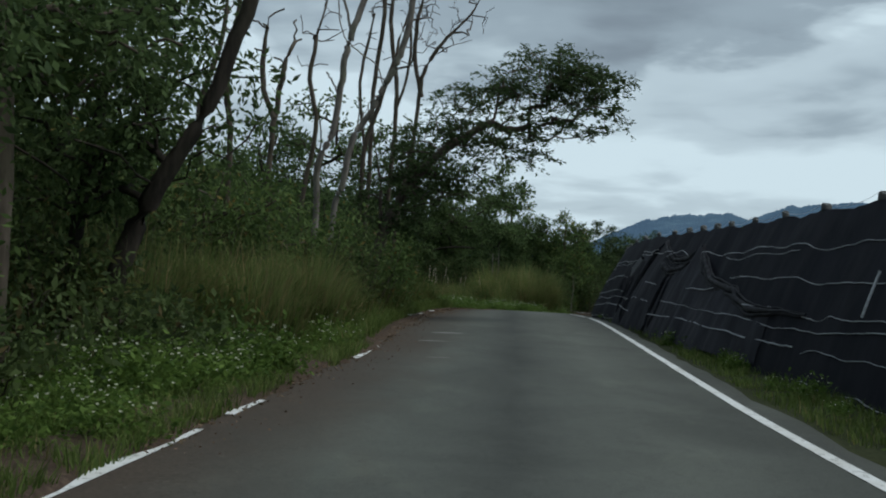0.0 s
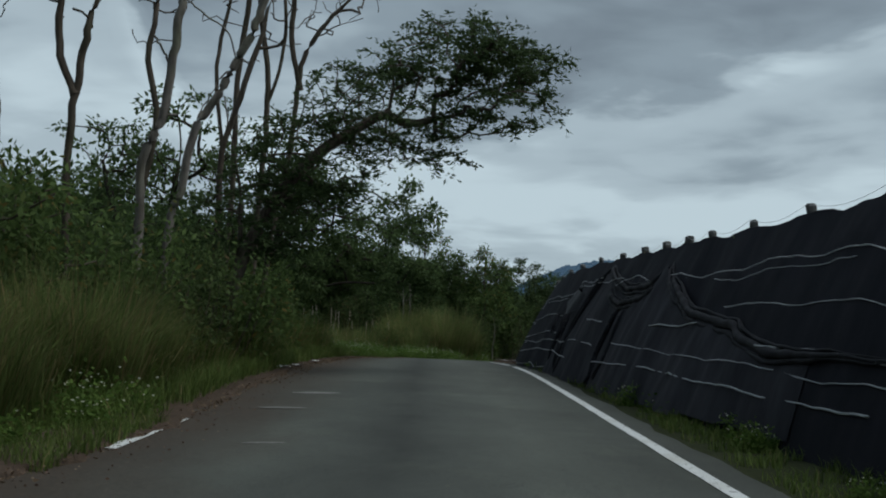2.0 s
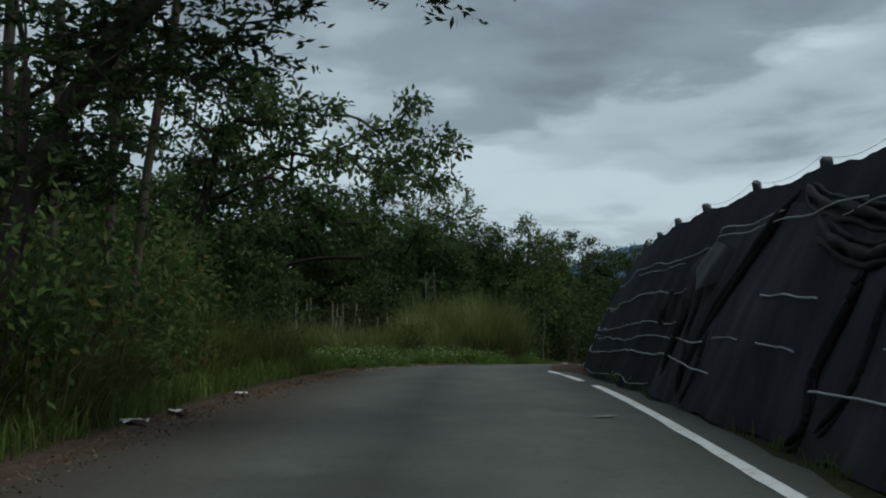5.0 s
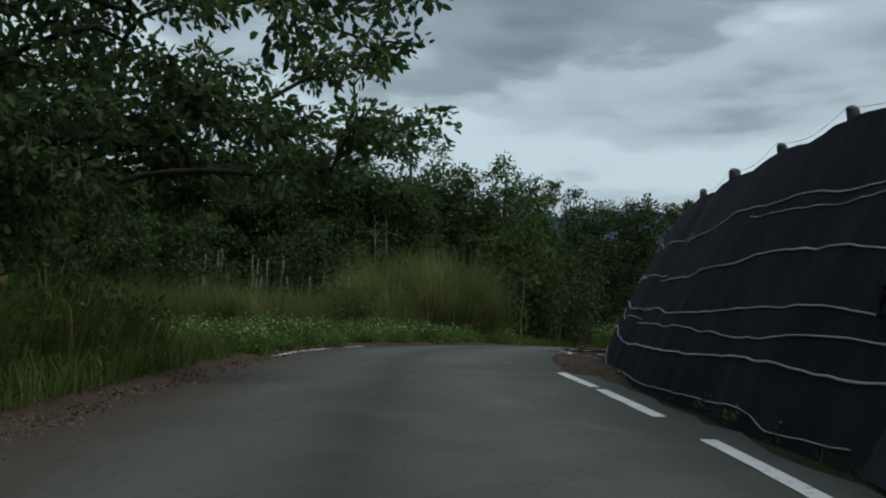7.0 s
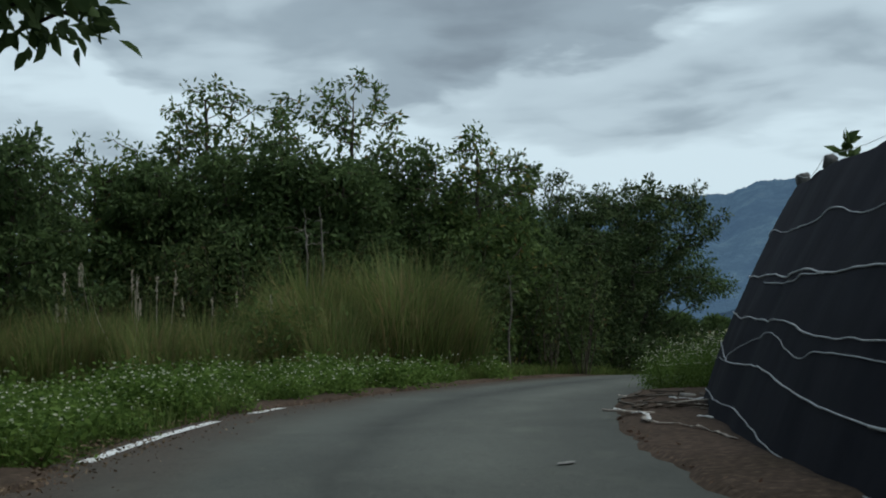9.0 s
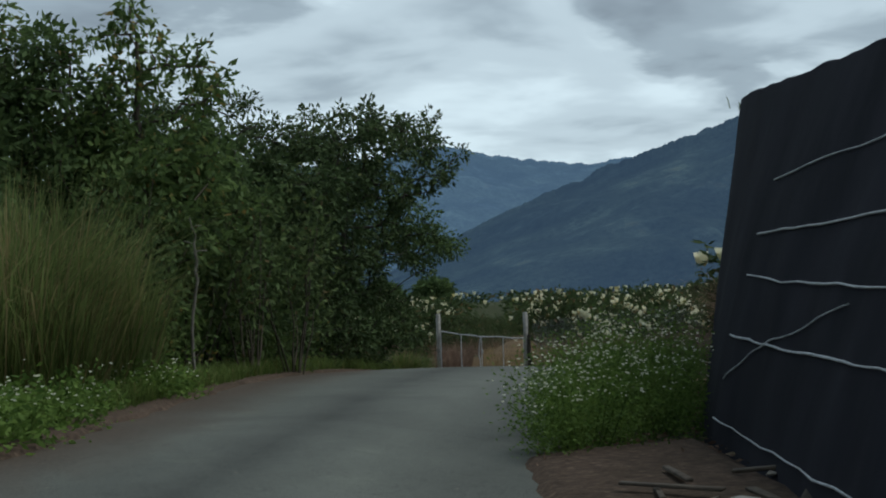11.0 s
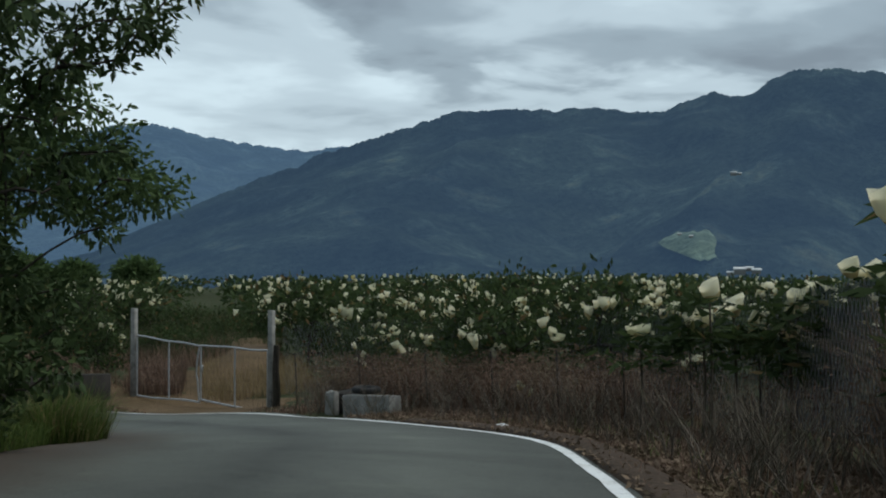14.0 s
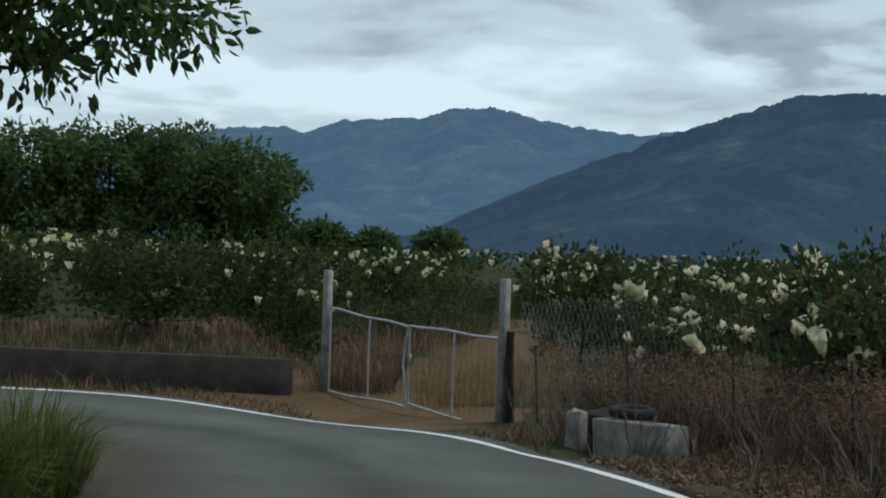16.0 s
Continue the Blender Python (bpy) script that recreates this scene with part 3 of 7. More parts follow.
# ---- bare shoulders with fallen leaves ----
def shoulder(side, y0, y1, out, into, seed):
    s = np.arange(station(y0, side), station(y1, side), 0.5)
    p, o = (R, L) if side > 0 else (L, R)

    def place(u, w):
        i = np.clip(u.astype(int), 0, len(ROAD) - 2)
        fr = (u - i)[:, None]
        e = p[i] * (1 - fr) + p[i + 1] * fr
        q = o[i] * (1 - fr) + o[i + 1] * fr
        d = (e - q) / np.linalg.norm(e - q, axis=1, keepdims=True)
        inn = into * (0.5 + 0.6 * wave(u * 0.45, seed) + 0.45 * wave(u * 1.9, seed + 1) + 0.3 * wave(u * 5.1, seed + 2))
        r = -inn + w * (inn + out)
        b = e + d * r[:, None]
        return on_ground(b[:, 0], b[:, 1], 0.078 * np.clip(w * 8, 0, 1) * np.clip((1 - w) * 9, 0.02, 1) + 0.035 * np.clip(w * 3, 0, 1) - 0.02 * (w < 0.01) - 0.16 * np.clip(1 - np.minimum(u - s[0], s[-1] - u) / 3.0, 0, 1))

    return sheet(s, np.linspace(0, 1, 9), place)


for k, (side, y0, y1, out, into) in enumerate([(-1, -10, 18.2, 0.7, 0.25), (-1, 9.8, 50.2, 0.8, 0.36), (-1, 54, 76, 0.8, 0.3), (1, 44.4, 58, 1.5, 0.14), (1, 58.2, 81.5, 0.4, 0.03)]):
    v, f = shoulder(side, y0, y1, out, into, 20 + 3 * k)
    solo("shoulder", mesh_of("shoulder", v, f, SOIL, True), "strip of brown soil and fallen leaves along the asphalt edge", "soil", kind="structure")


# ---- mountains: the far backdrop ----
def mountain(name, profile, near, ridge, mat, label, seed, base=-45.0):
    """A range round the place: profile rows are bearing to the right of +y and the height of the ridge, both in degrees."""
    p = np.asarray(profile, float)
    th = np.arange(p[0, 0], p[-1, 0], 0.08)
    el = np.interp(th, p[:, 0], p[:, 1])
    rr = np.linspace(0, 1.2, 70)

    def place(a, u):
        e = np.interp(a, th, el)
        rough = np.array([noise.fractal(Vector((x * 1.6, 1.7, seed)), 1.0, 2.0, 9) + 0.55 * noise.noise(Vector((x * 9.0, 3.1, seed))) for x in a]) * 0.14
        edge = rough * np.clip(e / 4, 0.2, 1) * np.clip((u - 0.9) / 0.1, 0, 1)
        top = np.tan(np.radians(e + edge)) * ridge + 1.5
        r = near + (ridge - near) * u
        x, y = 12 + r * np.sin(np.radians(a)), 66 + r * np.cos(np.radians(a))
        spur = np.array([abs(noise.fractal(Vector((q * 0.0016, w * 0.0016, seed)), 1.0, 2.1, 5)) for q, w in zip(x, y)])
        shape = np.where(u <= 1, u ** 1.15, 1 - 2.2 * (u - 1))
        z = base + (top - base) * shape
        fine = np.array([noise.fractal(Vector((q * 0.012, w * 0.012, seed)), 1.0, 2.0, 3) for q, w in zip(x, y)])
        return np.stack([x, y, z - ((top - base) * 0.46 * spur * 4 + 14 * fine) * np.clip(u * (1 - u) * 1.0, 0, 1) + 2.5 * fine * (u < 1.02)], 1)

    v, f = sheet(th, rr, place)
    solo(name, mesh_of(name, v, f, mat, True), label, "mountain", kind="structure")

    def spot(a, e):
        """The first place of the slope at bearing a that stands e degrees high."""
        u = np.linspace(0, 1, 160)
        p = place(np.full(160, float(a)), u)
        high = np.degrees(np.arctan2(p[:, 2] - 1.5, np.hypot(p[:, 0] - 12, p[:, 1] - 66)))
        return p[int(np.argmax(high >= e))]

    return spot


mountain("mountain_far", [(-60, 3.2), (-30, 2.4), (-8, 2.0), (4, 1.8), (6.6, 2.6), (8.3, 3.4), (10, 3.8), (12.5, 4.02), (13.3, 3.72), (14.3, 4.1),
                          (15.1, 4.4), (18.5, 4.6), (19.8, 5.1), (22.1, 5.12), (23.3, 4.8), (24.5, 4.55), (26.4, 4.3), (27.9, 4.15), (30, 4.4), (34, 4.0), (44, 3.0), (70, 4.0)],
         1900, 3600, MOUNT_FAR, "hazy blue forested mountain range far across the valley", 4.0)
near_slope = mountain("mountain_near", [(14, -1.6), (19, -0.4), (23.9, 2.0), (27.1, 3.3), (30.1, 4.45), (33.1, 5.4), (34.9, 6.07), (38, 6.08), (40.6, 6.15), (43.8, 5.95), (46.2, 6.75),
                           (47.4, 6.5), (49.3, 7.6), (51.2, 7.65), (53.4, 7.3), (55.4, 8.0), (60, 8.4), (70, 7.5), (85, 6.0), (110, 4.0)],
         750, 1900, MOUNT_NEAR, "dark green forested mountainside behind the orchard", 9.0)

# a mown field and a few pale roofs on the near slope
def slope_patch(rows, label, mat):
    rows = np.asarray(rows)

    def place(u, w):
        lo, hi = np.interp(u, rows[:, 0], rows[:, 1]), np.interp(u, rows[:, 0], rows[:, 2])
        c = np.array([near_slope(a, e) for a, e in zip(lo + (hi - lo) * w, u)])
        return np.array([12, 66, 1.5]) + (c - [12, 66, 1.5]) * 0.985

    v, f = sheet(np.linspace(rows[0, 0], rows[-1, 0], 9), np.linspace(0, 1, 9), place)
    solo("hillside_field", mesh_of("hillside_field", v, f, mat, True), label, "field", kind="structure")


# the field carries the slope's haze as emission too
FIELD = mountain_mat("pale_mown_grass", (0.085, 0.110, 0.085), (0.13, 0.155, 0.12), (0.020, 0.036, 0.050))
slope_patch([(-0.65, 45.5, 46.4), (-0.3, 44.5, 46.2), (0.1, 43.7, 46.3), (0.35, 44.2, 46.3), (0.6, 44.6, 46.0)], "pale green mown field on the far slope", FIELD)
for k, (a, e, w) in enumerate([(47.0, 3.1, 6), (47.25, 3.12, 4), (44.7, 0.45, 3), (45.2, 0.3, 3), (47.3, -1.3, 8), (48.0, -1.25, 6), (47.7, -1.1, 5), (46.9, -1.3, 5)]):
    p = near_slope(a, e)
    p = np.array([12, 66, 1.5]) + (p - [12, 66, 1.5]) * 0.975
    house = thing("far_house", "small far-off house with a pale roof on the slope", "house", p, "far houses")
    b = Bag()
    box(b, (0, 0, 0), (w, w * 0.7, w * 0.5), -a, 0.05)
    part("wall", b.mesh("wall", CONCRETE), house)
    b = Bag()
    box(b, (0, 0, w * 0.31), (w * 1.15, w * 0.9, w * 0.12), -a, 0.05, tilt=(8, 0))
    part("roof", b.mesh("roof", SHEET), house, "pale sheet roof")

# ---- the embankment under its shade cloth ----
# stations: foot x y, top x y z
BANK = spline([
    (4.5, -14, 5.4, -14, 2.6), (4.55, 5, 5.4, 5, 2.70), (4.62, 13.5, 5.5, 13.5, 2.76), (4.65, 23, 5.6, 23, 2.86), (4.75, 31, 5.7, 30, 3.0),
    (4.9, 38, 5.85, 37, 3.14), (5.05, 43, 6.05, 42, 3.1), (5.6, 48.7, 6.75, 48.3, 3.0), (6.6, 53, 7.75, 52.9, 3.0), (8.36, 56.95, 9.0, 56.6, 3.05),
    (10.03, 59.5, 10.3, 59.3, 3.2), (11.7, 60.7, 11.7, 60.3, 3.1), (14.5, 60.4, 14.3, 59.2, 2.8)], 24)
BANK_S = np.concatenate([[0], np.cumsum(np.hypot(*np.diff(BANK[:, :2], axis=0).T))])
BLOCK_Y = [7.6, 10.1, 12.4, 14.4, 16.4, 18.9, 21.3, 23.6, 25.9, 27.5, 29.4, 31.4, 33.6, 36.2, 39.0, 41.2, 43.3, 45.4, 47.5, 51.3, 53.2]


def bank_at_y(y):
    return float(np.interp(y, BANK[:240, 1], BANK_S[:240]))


BLOCK_S = np.array([bank_at_y(y) for y in BLOCK_Y])


def bank(s, h, out=0.0):
    """The place on the cloth: s metres along the foot, h from 0 at the foot to 1 at the top, lifted out metres."""
    s, h = np.broadcast_arrays(np.asarray(s, float), np.asarray(h, float))
    c = [np.interp(s, BANK_S, BANK[:, k]) for k in range(5)]
    z0 = ground_z(c[0], c[1]) - 0.05
    gap = abs(s[..., None] - BLOCK_S).min(-1)
    sag = 0.055 * np.clip(gap / 1.1, 0, 1) ** 1.5
    belly = 0.10 * np.sin(np.pi * h)
    z = z0 + (c[4] - 0.10 - sag - z0) * h
    x, y = c[0] + (c[2] - c[0]) * h, c[1] + (c[3] - c[1]) * h
    dx, dy = np.gradient(BANK[:, 0]), np.gradient(BANK[:, 1])
    tx, ty = np.interp(s, BANK_S, dx), np.interp(s, BANK_S, dy)
    n = np.hypot(tx, ty) + 1e-9
    nx, ny = -ty / n, tx / n
    lift = out + belly * 0.6
    return np.stack([x + nx * lift, y + ny * lift, z + 0.25 * lift], -1)


def cloth_relief(s, h, seed):
    r = np.array([noise.fractal(Vector((a * 0.55, b * 0.9, seed)), 1.0, 2.0, 4) for a, b in zip(s, h)]) * 0.06
    f = np.array([noise.noise(Vector((a * 2.6 + b * 0.8, b * 0.35, seed + 5))) for a, b in zip(s, h)])
    return r + 0.008 * f


def cloth_place(u, w):
    return bank(u, w, cloth_relief(u, w, 1.0) * np.clip((1.02 - w) * 6, 0.15, 1))


cover = thing("slope_cover", "black shade cloth tied down over a steep roadside bank with ropes", "cloth cover")
v, f = sheet(np.arange(0, BANK_S[-1], 0.16), np.linspace(0, 1, 19), cloth_place)
part("cloth", mesh_of("cloth", v, f, CLOTH, True), cover)

# earth of the bank behind the cloth
v, f = sheet(np.arange(0, BANK_S[-1], 0.8), np.linspace(0, 1, 9),
             lambda u, w: np.concatenate([bank(u, 0.985, -0.06)[:, :2] + (bank(u, 1.0)[:, :2] - bank(u, 0.0)[:, :2]) * (w * (2 + 12 * np.clip((BANK_S[-1] - 6 - u) / 8, 0, 1)))[:, None],
                                          (bank(u, 1.0)[:, 2] - 0.03 - 3.2 * np.clip(w - 0.55, 0, 1) ** 1.0 * 2.2)[:, None]], 1))
solo("embankment", mesh_of("embankment", v, f, GROUND, True), "earth bank beside the road, grassy on top", "bank", kind="structure")


Y = bank_at_y


def rope(points, seed, radius=0.011, amp=0.006):
    """A rope on the cloth through rows of (y along the road, height share)."""
    p = spline(points, 14)
    a = np.array([Y(q) for q in p[:, 0]])
    n = max(8, int(abs(a[-1] - a[0]) / 0.11))
    t = np.linspace(0, 1, n)
    q = np.linspace(0, 1, len(a))
    s, h = np.interp(t, q, a), np.interp(t, q, p[:, 1])
    h = h + amp * wave(s, seed, 1.1) + amp * wave(s, seed + 1, 3.1)
    b = Bag()
    over = np.clip(np.minimum(s - Y(20.0), Y(36.9) - s) / 0.6, 0, 1)
    tube(b, bank(s, h, cloth_relief(s, h, 1.0) + 0.012 + 0.10 * over), radius * (1 + 0.45 * wave(s, seed + 4, 1.7)), 5)
    part("rope", b.mesh("rope", ROPE, True), cover, "pale grey rope")


# near stretch, towards the road's start
rope([(-10, 0.79), (8, 0.78), (15.6, 0.79), (16.9, 0.78), (18.1, 0.77), (19.4, 0.80), (22.9, 0.765), (24.3, 0.755), (26.6, 0.785)], 2, 0.0062)
rope([(19.0, 0.755), (20.2, 0.75), (22.0, 0.72), (23.6, 0.715)], 5, 0.0045)
rope([(-10, 0.58), (8, 0.57), (14.9, 0.57), (17.6, 0.57), (18.6, 0.59), (20.6, 0.58), (22.6, 0.585)], 8, 0.006)
rope([(-10, 0.40), (9, 0.39), (14.4, 0.39), (15.6, 0.38), (16.4, 0.39), (16.9, 0.36), (18.5, 0.40), (20.6, 0.40)], 11, 0.0065)
rope([(-10, 0.33), (10, 0.34), (14.2, 0.34), (14.9, 0.335), (16.5, 0.30), (17.9, 0.31), (18.9, 0.29), (20.7, 0.32), (23.3, 0.32), (25.3, 0.33), (28.9, 0.34)], 14, 0.0068)
rope([(17.6, 0.21), (19.8, 0.205), (21.4, 0.215), (23.4, 0.21), (25.2, 0.23), (30.2, 0.20)], 17, 0.0105)
rope([(-10, 0.21), (9, 0.20), (13.9, 0.21), (15.3, 0.20), (16.5, 0.21), (17.1, 0.18)], 20, 0.006)
rope([(-10, 0.05), (10, 0.04), (13.5, 0.03), (14.3, 0.05), (15.4, 0.03), (16.5, 0.05), (17.0, 0.03)], 23, 0.006)
rope([(23.6, 0.49), (24.6, 0.485), (26.5, 0.47)], 26, 0.010, 0.004)
# the folded stretch
rope([(28.4, 0.77), (29.4, 0.80), (30.4, 0.80), (31.4, 0.75)], 29, 0.006)
rope([(31.0, 0.48), (32.8, 0.50)], 32, 0.009)
rope([(31.0, 0.31), (33.2, 0.33), (34.0, 0.32)], 35, 0.008)
# the stretch before the bend
rope([(31.0, 0.80), (34.5, 0.79), (37.3, 0.78), (37.9, 0.76), (39.1, 0.74), (41.1, 0.77), (42.7, 0.77), (46.0, 0.72)], 38, 0.0075)
rope([(38.4, 0.71), (40.5, 0.72), (42.5, 0.735)], 41, 0.005)
rope([(33.6, 0.83), (36.6, 0.82)], 44, 0.007)
rope([(36.9, 0.63), (37.6, 0.58), (38.4, 0.55), (40.2, 0.58), (41.7, 0.57), (43.6, 0.53), (46.5, 0.53)], 47, 0.0075)
rope([(36.8, 0.43), (37.9, 0.39), (40.0, 0.40), (41.7, 0.38), (43.6, 0.36), (46.5, 0.39)], 50, 0.0075)
rope([(34.4, 0.305), (35.6, 0.30), (36.4, 0.31), (38.0, 0.32), (39.6, 0.31), (40.8, 0.29), (42.6, 0.30), (46.5, 0.31)], 53, 0.0075)
rope([(33.0, 0.175), (34.2, 0.19), (35.6, 0.21), (37.2, 0.24), (38.6, 0.22), (40.5, 0.23), (43.3, 0.20), (46.5, 0.20)], 56, 0.0095)
rope([(37.6, 0.07), (39.0, 0.05), (40.0, 0.08), (43.5, 0.05), (46.5, 0.06)], 59, 0.006)
# round the corner
END_Y = 57.0
for k, (rows, r) in enumerate([
        ([(45.8, 0.75), (48.0, 0.75), (49.0, 0.77), (49.7, 0.81), (50.2, 0.78), (51.2, 0.76), (53.1, 0.79), (END_Y, 0.72)], 0.0075),
        ([(46.3, 0.56), (48.4, 0.57), (49.6, 0.60), (50.3, 0.58), (52.3, 0.60), (END_Y, 0.58)], 0.0100),
        ([(48.8, 0.57), (49.5, 0.585), (49.9, 0.56), (51.3, 0.56)], 0.0075),
        ([(46.0, 0.38), (47.9, 0.38), (48.5, 0.40), (49.4, 0.43), (51.8, 0.43), (END_Y, 0.47)], 0.0085),
        ([(46.4, 0.33), (47.9, 0.34), (48.3, 0.32), (48.8, 0.34), (49.3, 0.38), (49.8, 0.39), (50.6, 0.35), (51.7, 0.27), (53.2, 0.25)], 0.0055),
        ([(46.0, 0.20), (47.4, 0.21), (48.6, 0.25), (49.9, 0.28), (51.7, 0.26), (54.0, 0.31), (END_Y, 0.31)], 0.0090),
        ([(46.0, 0.05), (47.6, 0.06), (49.1, 0.11), (49.8, 0.13), (51.4, 0.12), (END_Y, 0.10)], 0.0075),
        ([(54.6, 0.42), (55.4, 0.36), (56.2, 0.30), (56.9, 0.20)], 0.006)]):
    rope(rows, 70 + 3 * k, 0.78 * r)


# loose dusty panel hanging from a heavy rolled fold
def panel(s0, s1, top, bottom, seed, mat, lift=0.06):
    def place(u, w):
        a = (u - s0) / (s1 - s0)
        t, b = top(a), bottom(a) + 0.02 * wave(u * 1.5, seed)
        h = b + (t - b) * w
        fold = 0.085 * wave(u * 0.75 + h * 1.2, seed + 2) + 0.055 * wave(u * 2.1 + h * 1.4, seed + 4) + 0.012 * wave(u * 4.3 + h * 3.0, seed + 6)
        soft = np.clip(np.minimum(a, 1 - a) * 4, 0, 1)
        return bank(u, h, 0.012 + soft * (lift + fold * (0.35 + 0.65 * (1 - w)) + 0.06 * (1 - w)) + cloth_relief(u, h, 1.0) * (1 - 0.5 * soft))
    v, f = sheet(np.arange(s0, s1, 0.09), np.linspace(0, 1, 15), place)
    part("loose_panel", mesh_of("loose_panel", v, f, mat, True), cover, "loose dusty dark grey cloth panel")


def swag(y):
    return np.interp(y, [19.2, 20.9, 22.1, 24.0, 25.0, 26.1, 27.6, 28.2, 29.3, 30.9, 31.6], [0.37, 0.40, 0.48, 0.54, 0.61, 0.71, 0.87, 0.75, 0.70, 0.72, 0.76])


panel(Y(19.2), Y(31.4), lambda a: swag(19.2 + 12.2 * a) - 0.01, lambda a: np.interp(a, [0, 0.25, 0.42, 0.52, 1.0], [0.07, 0.05, 0.03, 0.02, 0.01]), 31, CLOTH_GREY)
panel(Y(30.9), Y(37.3), lambda a: np.interp(a, [0, 0.3, 0.5, 0.8, 1], [0.74, 0.84, 0.88, 0.80, 0.70]), lambda a: 0.02 + 0 * a, 37, CLOTH_GREY, 0.05)
panel(Y(35.0), Y(36.4), lambda a: 0.72 + 0.05 * a, lambda a: np.interp(a, [0, 0.3, 1], [0.60, 0.52, 0.70]), 39, PLASTIC, 0.13)


def fold_roll(pts, radius, seed):
    """A thick rolled fold of cloth; pts rows are y along the road and height share."""
    p = spline(pts, 14)
    s = np.array([Y(q) for q in p[:, 0]])
    b = Bag()
    q = np.linspace(0, 1, len(s))
    ends = np.clip(np.minimum(q, 1 - q) * 6, 0.12, 1) ** 0.7
    for k, (dh, lift, r) in enumerate(((0.0, 0.085, 1.0), (-0.036, 0.07, 0.65), (0.030, 0.065, 0.45))):
        h = p[:, 1] + dh * ends + 0.010 * wave(s * 1.9, seed + 5 * k)
        tube(b, bank(s, h, lift * ends + 0.03 * wave(s * 1.3, seed)), radius * r * ends * (1 + 0.5 * wave(s * 3.1, seed + 2 * k + 1)), 7)
    part("rolled_fold", b.mesh("rolled_fold", CLOTH_FOLD, True), cover, "thick rolled fold of black cloth")


fold_roll([(17.4, 0.395), (19.9, 0.38), (20.9, 0.40), (21.6, 0.44), (22.1, 0.49), (24.0, 0.54), (24.9, 0.61), (26.1, 0.71), (27.6, 0.88)], 0.055, 41)
fold_roll([(27.7, 0.88), (28.0, 0.76), (29.3, 0.72), (30.9, 0.75), (32.9, 0.87), (33.8, 0.95)], 0.045, 44)
fold_roll([(27.3, 0.74), (28.3, 0.67), (29.1, 0.63), (30.6, 0.63), (31.8, 0.71), (33.2, 0.88)], 0.05, 47)
fold_roll([(27.6, 0.87), (26.3, 0.69), (25.3, 0.58)], 0.035, 48)
fold_roll([(30.6, 0.62), (30.3, 0.48), (30.4, 0.25), (30.1, 0.09), (30.7, 0.0)], 0.05, 50)
fold_roll([(29.6, 0.61), (29.5, 0.45), (29.4, 0.23), (30.0, 0.05)], 0.035, 51)
fold_roll([(33.8, 0.93), (33.9, 0.78), (34.3, 0.59), (34.8, 0.44), (35.0, 0.27), (35.5, 0.03)], 0.055, 53)
fold_roll([(37.2, 0.76), (36.6, 0.56), (36.3, 0.42), (36.2, 0.29), (36.3, 0.03)], 0.055, 56)
fold_roll([(36.2, 0.68), (35.7, 0.49), (35.6, 0.35), (35.2, 0.19), (35.0, 0.02)], 0.05, 58)
fold_roll([(34.9, 0.40), (34.4, 0.23), (34.4, 0.10), (34.6, 0.0)], 0.05, 59)
fold_roll([(38.2, 0.55), (37.9, 0.40)], 0.035, 60)

# weights along the crest and the thin lines between them
rng = np.random.default_rng(5)
for k, s in enumerate(BLOCK_S):
    p = bank(s, 1.0)
    b = Bag()
    w = rng.uniform(0.095, 0.13)
    box(b, (0, 0, 0.05), (w, w * 1.1, rng.uniform(0.12, 0.16)), rng.uniform(-25, 25), 0.025, 0.012, rng, (rng.uniform(-9, 9), rng.uniform(-9, 9)))
    ob = solo("weight_block", b.mesh("weight_block", BLOCK), "small grey concrete block weighing down the cloth edge", "block", "blocks on the bank")
    ob.location = (p[0] + 0.05, p[1], p[2])
    if k + 1 < len(BLOCK_S):
        t = np.linspace(0, 1, 9)
        q = bank(BLOCK_S[k + 1], 1.0)
        line = p + (q - p) * t[:, None] + np.array([0, 0, 1.0]) * (0.11 - 0.10 * np.sin(np.pi * t))[:, None]
        b = Bag()
        tube(b, line, 0.0025, 4)
        part("tie_line", b.mesh("tie_line", ROPE), cover)

# crest fringe: the bunched upper hem of the cloth
s = np.arange(0, BANK_S[-1] - 0.2, 0.12)
b = Bag()
tube(b, bank(s, 1.0, -0.03) + np.stack([0 * s, 0 * s, 0.02 * wave(s * 3.0, 61)], 1), 0.028 * (1 + 0.5 * wave(s * 2.3, 62)), 7)
part("hem", b.mesh("hem", CLOTH, True), cover)
# a pale post lying in the cloth near the road's start
b = Bag()
tube(b, bank(np.full(6, Y(14.9)), np.linspace(0.40, 0.62, 6), 0.07), 0.018, 6)
solo("white_stake", b.mesh("white_stake", ROPE, True), "thin whitish stake leaning on the cloth", "stake")

# short grass on the crest
rng = np.random.default_rng(66)
k = rng.uniform(0, BANK_S[-1] - 4, 7000)
root = bank(k, 1.0)
back = bank(k, 1.0)[:, :2] - bank(k, 0.0)[:, :2]
root[:, :2] += back * rng.uniform(0.15, 6.5, (7000, 1)) + rng.normal(0, 0.1, (7000, 2))
root[:, 2] -= 0.08
b = Bag()
blades(b, root, rng.uniform(0.03, 0.16, 7000), rng.uniform(0.006, 0.012, 7000), 0.8, rng)
solo("bank_grass", b.mesh("bank_grass", GRASS), "short grass on top of the earth bank", "grass", kind="stuff")

